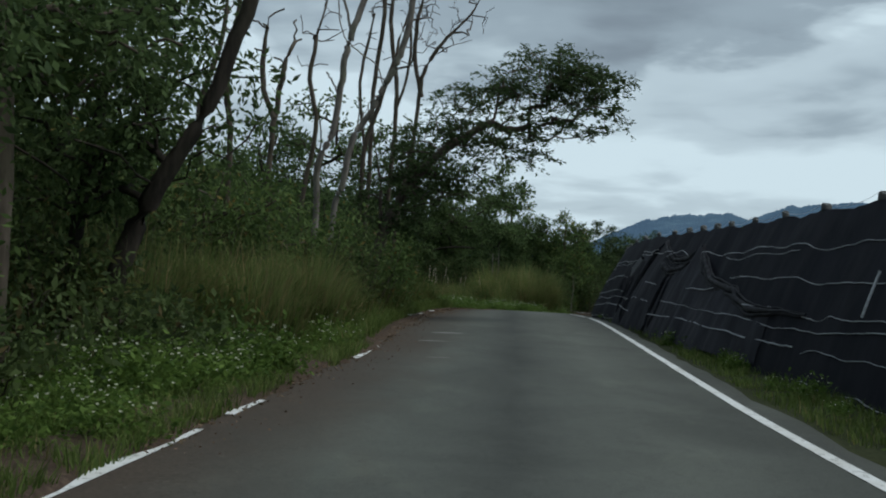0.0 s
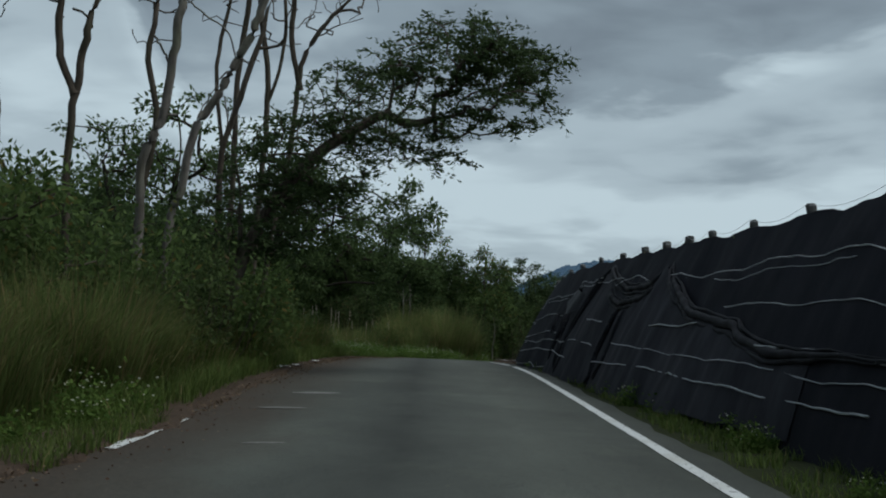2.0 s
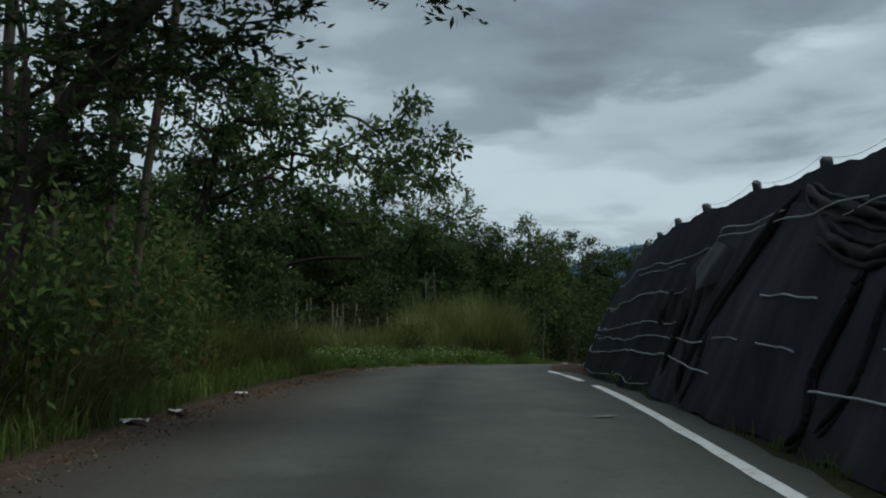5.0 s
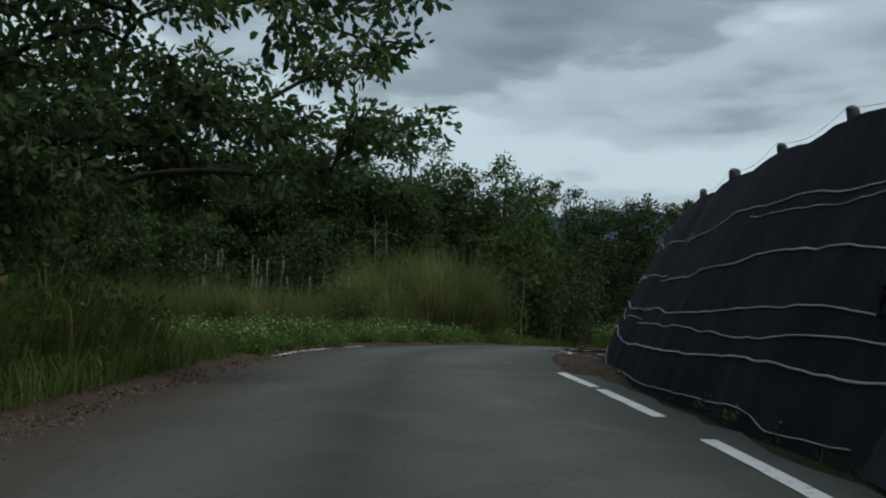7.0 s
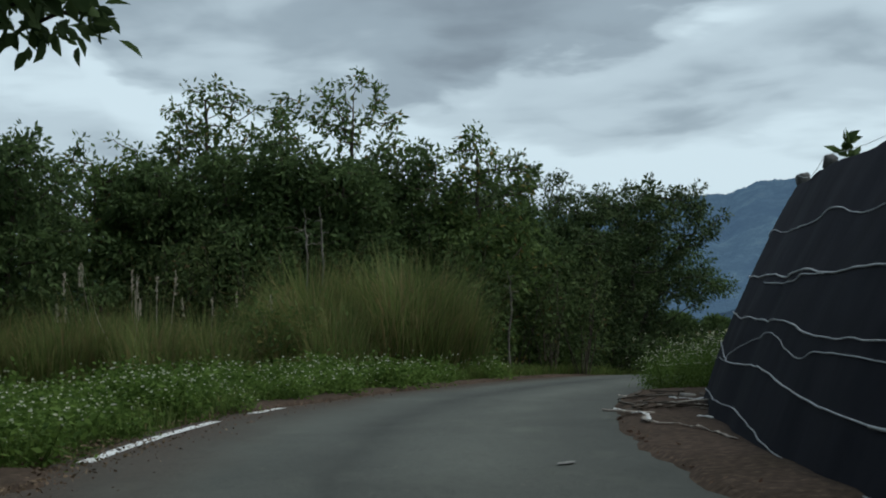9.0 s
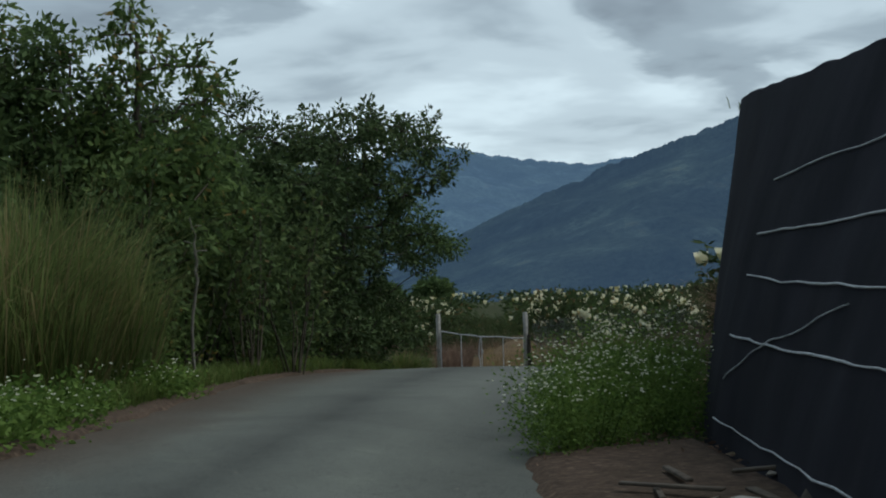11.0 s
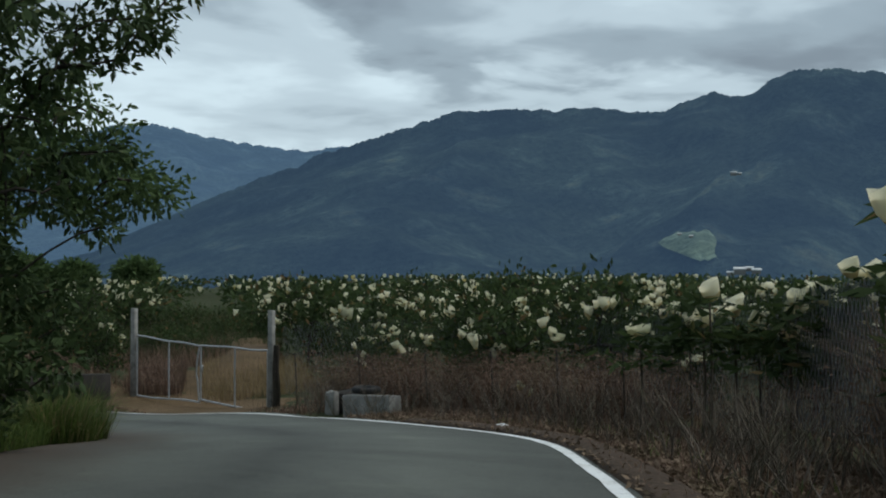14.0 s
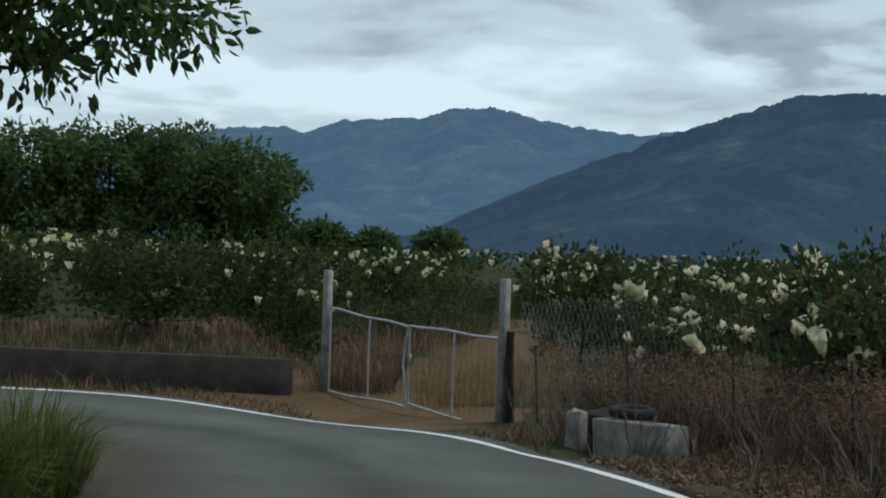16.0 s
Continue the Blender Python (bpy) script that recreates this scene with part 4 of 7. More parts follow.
# ---- gate, concrete and fence at the bend ----
def gate():
    a, c = np.array([20.05, 92.1]), np.array([21.76, 88.48])
    za, zc = -2.36, -2.36
    for p, z, top in ((a, za, -0.22), (c, zc, -0.14)):
        b = Bag()
        box(b, (0, 0, (top - z) / 2), (0.125, 0.125, top - z + 0.1), 25, 0.012)
        ob = solo("gate_post", b.mesh("gate_post", CONCRETE), "square pale concrete gate post", "gate post", "posts of the farm gate")
        ob.location = (*p, z)
    d = (c - a) / np.linalg.norm(c - a)
    n = np.array([d[1], -d[0]])
    wide = np.linalg.norm(c - a)

    def at(u, z, push=0.0):
        q = a + d * u + n * push
        return (q[0], q[1], z)

    mid = wide * 0.5
    for name, u0, u1, tilt in (("near", 0.1, mid - 0.02, 0.0), ("far", mid + 0.02, wide - 0.1, 1.0)):
        leaf = thing("gate_leaf", "rusty galvanised tube gate leaf with sagging wire mesh, closed" if tilt else "galvanised tube gate leaf with wire mesh, closed",
                     "gate", group="leaves of the farm gate")
        t0, t1 = (-0.80, -0.95) if not tilt else (-0.93, -0.97)
        b0, b1 = (-2.18, -2.22) if not tilt else (-2.15, -2.29)
        zig = lambda u: (u - u0) / (u1 - u0)
        b = Bag()
        uu = np.linspace(u0, u1, 9)
        tube(b, [at(u, t0 + (t1 - t0) * zig(u) + 0.012 * math.sin(u * 5)) for u in uu], 0.022, 7)
        part("rail", b.mesh("rail", STEEL, True), leaf)
        b = Bag()
        tube(b, [at(u, b0 + (b1 - b0) * zig(u) - (0.02 * math.sin(math.pi * zig(u)) if tilt else 0.02 * math.sin(3 * u))) for u in uu], 0.022, 7)
        part("rail", b.mesh("rail", STEEL, True), leaf)
        for u, bend in ((u0, 0.0), (u0 + (u1 - u0) * 0.52, 0.01), (u1, 0.09 if not tilt else 0.0)):
            b = Bag()
            zz = np.linspace(b0 + (b1 - b0) * zig(u), t0 + (t1 - t0) * zig(u), 9)
            tube(b, [at(u - bend * math.sin(math.pi * i / 8) * (1 if i > 3 else 0.6), z) for i, z in enumerate(zz)], 0.019, 7)
            part("upright", b.mesh("upright", STEEL, True), leaf)
        b = Bag()
        for i in range(int((u1 - u0) / 0.13)):
            u = u0 + 0.06 + i * 0.13
            zz = np.linspace(b0 + (b1 - b0) * zig(u), t0 + (t1 - t0) * zig(u), 7)
            tube(b, [at(u + 0.015 * math.sin(z * 9 + i), z) for z in zz], 0.0025, 3)
        for j in range(9):
            z = t0 - 0.13 * (j + 0.6)
            tube(b, [at(u, z + 0.02 * math.sin(u * 4 + j)) for u in np.linspace(u0, u1, 8)], 0.0025, 3)
        part("wire_mesh", b.mesh("wire_mesh", RUST), leaf, "thin dark wire mesh")
    b = Bag()
    box(b, at(mid + 0.05, -1.45), (0.05, 0.05, 0.14), 25, 0.008)
    solo("gate_latch", b.mesh("gate_latch", STEEL), "small steel latch on the gate's meeting stiles", "latch")


gate()
b = Bag()
tube(b, [(0, 0, -0.1), (0.01, 0.0, 0.5), (-0.015, 0.01, 1.0), (0.0, 0.02, 1.52)], [0.085, 0.08, 0.075, 0.06], 8)
ob = solo("timber_post", b.mesh("timber_post", BARK_DARK, True), "old dark timber post standing against the concrete gate post", "post")
ob.location = (21.80, 88.30, -2.36)


def apron_place(u, push):
    x, y = 20.05 + 0.427 * u - 0.904 * push, 92.1 - 0.904 * u - 0.427 * push
    p = ground_place(x, y)
    ragged = np.clip((abs(u - 1.5) - 2.6 - 0.5 * wave(push * 2.0, 75)) / 0.3, 0, 1)
    p[:, 2] += 0.03 + 0.012 * wave(u * 2.3 + push, 76) - 0.12 * ragged
    return p


v, f = sheet(np.linspace(-1.8, 4.8, 40), np.linspace(-1.0, 2.6, 22), apron_place)
solo("sand_apron", mesh_of("sand_apron", v, f, SAND, True), "bare trodden sandy earth between the gate and the asphalt", "earth", kind="structure")


def concrete_block(name, centre, size, turn, label, mat=CONCRETE, tilt=(0, 0)):
    b = Bag()
    box(b, (0, 0, size[2] / 2), size, turn, 0.018, 0.014, np.random.default_rng(int(abs(centre[0] * 31 + centre[1] * 7))), tilt)
    ob = solo(name, b.mesh(name, mat), label, "concrete block")
    ob.location = centre
    return ob


zc = -2.24
concrete_block("concrete_headwall", (21.66, 84.10, zc), (0.36, 1.16, 0.76), 21, "weathered pale concrete headwall with a stained top", tilt=(-3.4, 0))
concrete_block("concrete_slab", (21.24, 84.90, zc), (0.16, 0.30, 0.79), 12, "upright pale concrete slab beside the headwall")
concrete_block("pipe_pier", (21.72, 84.98, zc), (0.5, 0.5, 0.74), 15, "low dark concrete pier under a tyre", CONCRETE_DARK)
b = Bag()
ang = np.linspace(0, 2 * np.pi, 21)
tube(b, np.stack([0.22 * np.cos(ang), 0.22 * np.sin(ang), 0 * ang], 1), 0.065, 8)
ob = solo("old_tyre", b.mesh("old_tyre", RUBBER, True), "worn black tyre lying on the concrete", "tyre")
ob.location = (21.72, 84.42, zc + 0.83)

# low dark retaining wall beyond the bend
wall_line = spline([(19.4, 91.9, 0), (17.8, 92.6, 0), (15.8, 93.4, 0), (13.0, 94.7, 0), (6.0, 98.0, 0)], 8)
b = Bag()
n = len(wall_line)
v = []
for p in wall_line:
    z = -1.66
    v += [(p[0], p[1], -2.5), (p[0], p[1], z), (p[0] + 0.12, p[1] + 0.26, z), (p[0] + 0.12, p[1] + 0.26, -2.5)]
f = [[4 * i + j, 4 * i + 4 + j, 4 * i + 5 + j, 4 * i + 1 + j] for i in range(n - 1) for j in range(3)] + [[0, 1, 2, 3], [4 * n - 1, 4 * n - 2, 4 * n - 3, 4 * n - 4]]
b.add(v, f)
solo("retaining_wall", b.mesh("retaining_wall", CONCRETE_DARK), "low dark stained concrete retaining wall at the orchard's edge", "wall", kind="structure")

# fence with a black net along the orchard
FENCE = spline([(12.9, 62.8, 0), (15.2, 66.0, 0), (17.8, 69.4, 0), (20.1, 73.0, 0), (21.6, 76.6, 0), (22.4, 80.3, 0), (22.5, 84.0, 0), (21.9, 88.2, 0)], 10)
FENCE_S = np.concatenate([[0], np.cumsum(np.hypot(*np.diff(FENCE[:, :2], axis=0).T))])


def fence_at(s, h):
    x, y = np.interp(s, FENCE_S, FENCE[:, 0]), np.interp(s, FENCE_S, FENCE[:, 1])
    return on_ground(x, y, 0.0) + np.stack([0 * x, 0 * x, h + 0 * x], -1)


fence = thing("net_fence", "dark grey net fence on thin rusty stakes along the orchard", "fence")
rng = np.random.default_rng(8)
for s in np.arange(0.3, FENCE_S[-1], 2.1):
    b = Bag()
    tube(b, [fence_at(np.array(s + 0.03 * k), np.array(0.30 * k - 0.1)) for k in range(5)], 0.015, 6)
    part("stake", b.mesh("stake", RUST, True), fence)
b = Bag()
for k, s in enumerate(np.arange(0.0, FENCE_S[-1], 0.055)):
    h = np.linspace(0.25, 1.72, 13)
    zig = 0.019 * np.where(np.arange(13) % 2, 1, -1) * (1 if k % 2 else -1) + 0.05 * np.sin(s * 0.8 + h * 2)
    p = fence_at(s + zig, h)
    w = 0.010
    side = np.array([0.6, 0.8, 0]) * w
    v = np.stack([p - side, p + side], 1).reshape(-1, 3)
    b.add(v, np.arange(12)[:, None] * 2 + [[0, 1, 3, 2]])
part("net", b.mesh("net", NET), fence, "fine dull grey net")
# closer dark strands behind it where the first is bare, added to stand in for deep shade
b = Bag()
for k, s in enumerate(np.arange(8.6, 18.2, 0.036)):
    h = np.linspace(0.22, 1.5, 7)
    p = fence_at(s + 0.02 * np.sin(s * 3 + h * 5), h) + np.array([0.06, -0.04, 0])
    side = np.array([0.6, 0.8, 0]) * 0.0105
    b.add(np.stack([p - side, p + side], 1).reshape(-1, 3), np.arange(6)[:, None] * 2 + [[0, 1, 3, 2]])
part("shade_strands", b.mesh("shade_strands", NET_SHADE), fence, "dark strands standing in for the shade behind the net")

# ---- trees and shrubs ----
def grow(trunks, crowns, rng, twig=0.011, bend=0.16):
    """Branches: trunks are lines of points; crowns rows of (centre, radii, count). Returns limbs (points, radii) and twig ends."""
    nodes, parent, ends = [], [], []
    for line in trunks:
        p = spline(line, 6)
        p = p + rng.normal(0, 0.02, p.shape) * np.linspace(0, 1, len(p))[:, None]
        for i, q in enumerate(p):
            nodes.append(q)
            parent.append(len(nodes) - 2 if i else -1)
    goals = []
    for centre, radii, count in crowns:
        d = rng.normal(0, 1, (count, 3))
        d /= np.linalg.norm(d, axis=1, keepdims=True)
        goals.append(np.asarray(centre) + d * (rng.uniform(0.25, 1, (count, 1)) ** 0.55) * np.asarray(radii))
    goals = np.concatenate(goals)
    first = np.array(nodes)
    order = np.argsort(((goals[:, None] - first[None]) ** 2).sum(-1).min(1))
    for g in goals[order]:
        arr = np.array(nodes)
        d = g - arr
        cost = np.linalg.norm(d, axis=1) + 0.9 * np.clip(-d[:, 2], 0, 9)
        cost[: 2] += 3
        k = int(cost.argmin())
        span = cost[k]
        steps = max(2, min(6, int(span / 0.3)))
        mid = (arr[k] + g) / 2 + rng.normal(0, bend, 3) * span + np.array([0, 0, 0.10 * span])
        last = k
        for t in np.linspace(0, 1, steps + 1)[1:]:
            nodes.append((1 - t) ** 2 * arr[k] + 2 * t * (1 - t) * mid + t * t * g)
            parent.append(last)
            last = len(nodes) - 1
        ends.append(last)
    nodes = np.array(nodes)
    load = np.zeros(len(nodes))
    kids = [[] for _ in nodes]
    for i in range(len(nodes) - 1, -1, -1):
        load[i] = max(load[i], 1)
        if parent[i] >= 0:
            load[parent[i]] += load[i] if not kids[parent[i]] else load[i]
            kids[parent[i]].append(i)
    rad = twig * load ** 0.42
    limbs = []
    todo = [i for i, p in enumerate(parent) if p < 0]
    while todo:
        start = todo.pop()
        line = [start] if parent[start] < 0 else [parent[start], start]
        while kids[line[-1]]:
            ks = sorted(kids[line[-1]], key=lambda j: -load[j])
            todo += ks[1:]
            line.append(ks[0])
        r = rad[line].copy()
        if parent[start] >= 0:
            r[0] = min(r[0], r[1] * 1.15)
        limbs.append((nodes[line], r))
    return limbs, nodes[ends], np.array([nodes[e] - nodes[parent[e]] for e in ends])


def tree(name, base, trunks, crowns, leaf, bark, label, seed, per=26, size=0.13, width=0.42, spread=0.34, trunk_r=None, twig=0.011, droop=0.35, feather=False, group="", category="tree", full=False, airy=0.0):
    """A tree: trunk lines and crown bodies relative to its base on the ground."""
    rng = np.random.default_rng(seed)
    z = ground_z(base[0], base[1]) - 0.08
    limbs, ends, heads = grow(trunks, crowns, rng, twig)
    ob = thing(name, label, category, (base[0], base[1], z), group)
    thick = max(r[0] for _, r in limbs)
    k = (trunk_r / thick) if trunk_r else 1.0
    twigs, shown = Bag(), 0
    for p, r in sorted(limbs, key=lambda q: -q[1][0]):
        rr = r * (1 + (k - 1) * np.clip(r / thick, 0, 1) ** 0.8)
        if r[0] == thick:
            rr[:2] *= [1.35, 1.1]
        if shown < 7 and (shown < len(trunks) or rr[0] > 0.022):
            b = Bag()
            tube(b, p, rr, 8 if rr[0] > 0.05 else 5)
            part("trunk" if shown < len(trunks) else "limb", b.mesh("limb", bark, True), ob)
            shown += 1
        else:
            tube(twigs, p, rr, 4)
    if twigs.n:
        part("twig_work", twigs.mesh("twig_work", bark, True), ob, kind="stuff")
    if per:
        b = Bag()
        n = len(ends)
        e = np.repeat(ends, per, 0)
        h = np.repeat(heads / (np.linalg.norm(heads, axis=1, keepdims=True) + 1e-9), per, 0)
        if feather:
            u = rng.uniform(0, 1, len(e))[:, None]
            fan = rng.normal(0, 1, (n * 4, 3)) * [1, 1, 0.35]
            fan = fan[np.repeat(np.arange(n) * 4, per) + rng.integers(0, 4, n * per)]
            fan /= np.linalg.norm(fan, axis=1, keepdims=True)
            at = e + fan * u * spread + rng.normal(0, 0.02, e.shape) - np.array([0, 0, 0.18]) * u ** 2 * spread
            along = fan * 0.4 + rng.normal(0, 0.8, e.shape) * [1, 1, 0.4]
        else:
            off = rng.normal(0, 1, e.shape)
            off *= rng.uniform(0, 1, (len(e), 1)) ** 0.5 / np.linalg.norm(off, axis=1, keepdims=True) * spread
            at = e + off * [1, 1, 0.75]
            along = h * 0.4 + off / spread * 0.9 + rng.normal(0, 0.5, e.shape) - [0, 0, droop]
        if airy:
            keep = (e[:, 2] < airy) | (np.linalg.norm(at - e, axis=1) < spread * 0.62) & (rng.random(len(e)) < 0.8)
            at, along = at[keep], along[keep]
        leaves(b, at, along, size * rng.uniform(0.6, 1.25, len(at)), width, 0.12, rng, full)
        part("crown", b.mesh("crown", leaf), ob, kind="stuff")
    return ob


def shrub(base, radius, tall, leaf, label, seed, count=1500, size=0.10, name="shrub", group="", stems=9, stem_mat=None, width=0.42):
    """A leafy bush: arching stems and leaves in uneven clumps."""
    rng = np.random.default_rng(seed)
    z = ground_z(base[0], base[1]) - 0.05
    ob = thing(name, label, "shrub", (base[0], base[1], z), group)
    b, tips = Bag(), []
    for k in range(stems):
        a, r = rng.uniform(0, 2 * np.pi), radius * rng.uniform(0.3, 1.0)
        tip = np.array([math.cos(a) * r, math.sin(a) * r, tall * rng.uniform(0.5, 1.05) * (1 - 0.3 * (r / radius) ** 2)])
        t = np.linspace(0, 1, 6)[:, None]
        p = np.array([0.1 * math.cos(a), 0.1 * math.sin(a), 0]) * (1 - t) + tip * np.concatenate([t, t, 1.3 * t - 0.3 * t ** 2], 1) + rng.normal(0, 0.03, (6, 3))
        tube(b, p, np.linspace(0.018, 0.005, 6), 4)
        tips += [p[3], p[4], p[5], p[5] + rng.normal(0, 0.2, 3)]
    part("stem_tuft", b.mesh("stem_tuft", stem_mat or BARK_BROWN, True), ob, kind="stuff")
    tips = np.array(tips)
    c = tips[rng.integers(0, len(tips), count)]
    off = rng.normal(0, 1, (count, 3))
    off *= rng.uniform(0, 1, (count, 1)) ** 0.5 / np.linalg.norm(off, axis=1, keepdims=True) * np.array([radius, radius, tall * 0.7]) * 0.42
    at = c + off
    at[:, 2] = abs(at[:, 2]) + 0.02
    b = Bag()
    leaves(b, at, off / radius + rng.normal(0, 0.5, off.shape), size * rng.uniform(0.6, 1.3, count), width, 0.12, rng)
    part("foliage", b.mesh("foliage", leaf), ob, kind="stuff")
    return ob


# crowns are given from the tree's foot: centre, radii, number of twigs
def along_left(y, away):
    """A place beside the road's left edge, away metres from it."""
    i = int(round(station(y, -1)))
    d = (L[i] - R[i]) / np.linalg.norm(L[i] - R[i])
    return L[i] + d * away


# the leaning tree with feathery foliage over the road
tree("leaning_tree", (-1.9, 31.5), [[(0, 0, 0), (0.15, 0.1, 1.4), (0.6, 0.2, 2.8), (1.6, 0.3, 4.2), (3.0, 0.5, 5.2)], [(0.3, 0.1, 2.0), (0.2, 0.6, 3.6), (-0.2, 0.8, 5.4)]],
     [((5.2, 0.4, 6.15), (1.0, 1.3, 0.62), 70), ((4.1, 0.5, 6.3), (1.4, 1.5, 0.8), 66), ((2.9, 0.5, 5.4), (1.6, 1.7, 1.0), 80), ((1.6, 0.4, 4.2), (1.4, 1.5, 1.1), 90), ((5.2, 0.3, 5.2), (1.1, 1.2, 0.45), 30), ((3.6, 0.3, 4.5), (1.1, 1.2, 0.4), 24), ((0.5, 0.3, 3.0), (1.2, 1.2, 1.0), 60)],
     LEAF_FEATHER, BARK_BROWN, "tree with feathery dark green foliage leaning far out over the road", 11, per=70, size=0.115, width=0.34, spread=0.5, trunk_r=0.13, feather=True)

# bare pale trees among the thicket
for k, (x, y, lines, twigs) in enumerate([
        (-2.95, 28.1, [[(0, 0, 0), (0.1, 0, 2.48), (0.09, 0, 3.57), (0.38, 0, 4.28), (0.49, 0, 4.99), (0.58, 0, 5.9), (0.69, 0, 6.5), (1.05, 0.1, 7.6), (1.2, 0.1, 8.6)], [(0.49, 0, 4.99), (0.40, 0, 5.3), (0.2, 0, 5.62)], [(0.32, 0, 4.15), (0.44, 0, 4.3), (0.58, 0, 4.37)], [(0.69, 0, 6.5), (0.5, 0.1, 7.2), (0.1, 0.1, 8.2)]], [((0.9, 0.1, 8.2), (0.7, 0.7, 0.9), 10)]),
        (-2.75, 29.3, [[(0, 0, 0), (0.18, 0, 2.59), (0.35, 0, 3.22), (0.54, 0, 4.28), (0.87, 0, 4.83), (1.19, 0, 5.49), (1.47, 0, 6.03), (1.69, 0, 6.9), (1.9, 0.1, 8.8)], [(1.19, 0, 5.49), (1.01, 0, 6.0), (0.46, 0, 6.39), (0.17, 0, 6.8), (0.0, 0.1, 7.8)], [(0.54, 0, 4.28), (0.66, 0, 4.7), (1.0, 0, 5.3)]], [((1.7, 0.1, 8.4), (0.8, 0.7, 1.0), 18)]),
        (-3.75, 27.0, [[(0, 0, 0), (0.01, 0, 2.35), (-0.02, 0, 3.38), (0.05, 0, 4.42), (0.18, 0, 5.29), (0.28, 0, 5.87)], [(0.05, 0, 4.42), (-0.25, 0.1, 5.2), (-0.2, 0.1, 6.6)]], [((0.0, 0.1, 6.2), (0.7, 0.6, 0.8), 14)]),
        (-2.3, 35.0, [[(0, 0, 0), (0.12, 0, 3.0), (0.16, 0, 4.5), (0.16, 0, 6.2), (0.35, 0, 8.0), (0.3, 0.1, 10.0)]], [((0.3, 0.1, 9.2), (0.7, 0.6, 0.9), 10)]),
        (-1.75, 35.4, [[(0, 0, 0), (0.1, 0, 2.6), (0.22, 0, 5.1), (0.20, 0, 6.6), (-0.02, 0, 8.2), (0.2, 0.1, 10.4)], [(0.2, 0, 5.6), (0.55, 0, 7.0), (0.5, 0.1, 9.0)]], [((0.3, 0.1, 9.4), (1.1, 0.8, 1.1), 30)]),
        (-1.6, 36.0, [[(0, 0, 0), (0.2, 0, 2.6), (0.52, 0, 4.5), (0.66, 0, 5.7), (0.80, 0, 6.9), (1.4, 0, 7.9), (2.17, 0, 8.8), (2.6, 0.1, 10.0)], [(0.75, 0, 6.2), (0.5, 0, 7.7), (0.8, 0.1, 9.8)]], [((1.4, 0.2, 8.6), (1.4, 1.0, 1.2), 90)]),
        (-4.35, 25.0, [[(0, 0, 0), (0.08, 0, 3.05), (0.05, 0, 4.08), (-0.05, 0, 4.84), (0.02, 0, 5.63), (0.2, 0.1, 7.4)]], [((0.1, 0.1, 6.6), (0.6, 0.6, 1.1), 14)]),
        (-5.3, 26.6, [[(0, 0, 0), (0.15, 0, 2.8), (0.1, 0, 4.6), (0.5, 0.1, 6.2), (0.45, 0.1, 8.6)]], [((0.5, 0.1, 6.6), (0.9, 0.8, 1.6), 26)]),
        (-3.6, 32.5, [[(0, 0, 0), (-0.1, 0, 2.6), (0.2, 0, 4.8), (0.0, 0.1, 6.4), (0.5, 0.1, 9.0)]], [((0.3, 0.1, 7.4), (0.8, 0.8, 1.4), 20)]),
        (-2.5, 33.4, [[(0, 0, 0), (0.25, 0, 2.8), (0.3, 0, 4.4), (0.8, 0, 6.2), (1.4, 0.2, 8.6)], [(0.3, 0, 4.4), (0.1, 0.1, 6.2), (0.4, 0.1, 8.0)]], [((1.0, 0.1, 7.6), (1.4, 1.0, 1.4), 50)])]):
    tree("bare_tree", (x, y), lines, twigs, LEAF_FEATHER, BARK_PALE if k < 2 else BARK_BROWN, "slender pale leafless tree with forked branches" if k < 2 else "slender leafless brown tree with fine twigs",
         60 + k, per=0, trunk_r=0.072 if k < 2 else 0.06, twig=0.006, group="bare trees by the road")

# thin-leaved trees and dark wood on the left
spots = [(-6.2, 13.5, 8.5, 0.15), (-5.0, 17.0, 7.5, 0.11), (-8.5, 18.0, 9.0, 0.16), (-6.5, 21.0, 8.0, 0.12), (-10.5, 23.0, 9.5, 0.16), (-7.8, 25.5, 4.3, 0.10), (-4.9, 24.0, 3.3, 0.08),
         (-9.5, 29.5, 4.0, 0.1), (-6.0, 33.0, 3.5, 0.08), (-12.5, 15.0, 9.5, 0.16), (-12.0, 32.0, 4.6, 0.11), (-4.2, 35.5, 3.6, 0.09), (-8.0, 37.0, 4.6, 0.1), (-5.6, 10.8, 7.5, 0.12), (-7.2, 15.6, 8.0, 0.14)]
for k, (x, y, h, r) in enumerate(spots):
    g = np.random.default_rng(200 + k)
    lx, ly = g.uniform(-0.5, 0.9), g.uniform(-0.5, 0.5)
    tree("tree", (x, y), [[(0, 0, 0), (lx * 0.2, ly * 0.2, h * 0.3), (lx * 0.6, ly * 0.5, h * 0.6), (lx, ly, h * 0.9)]],
         [((lx, ly, h * 0.78), (1.6, 1.6, h * 0.22), 44), ((lx * 0.5 + 0.5, ly, h * 0.48), (1.7, 1.7, h * 0.2), 40), ((lx * 0.3 - 0.4, ly, h * 0.26), (1.5, 1.5, h * 0.15), 30)],
         LEAF_DARK if k % 3 else LEAF_MID, BARK_DARK if k % 2 else BARK_BROWN, "slim tree with dark green leaves in the roadside thicket", 210 + k, per=80 if y < 19 else 52, size=0.14, spread=0.45, trunk_r=r, group="trees of the thicket")
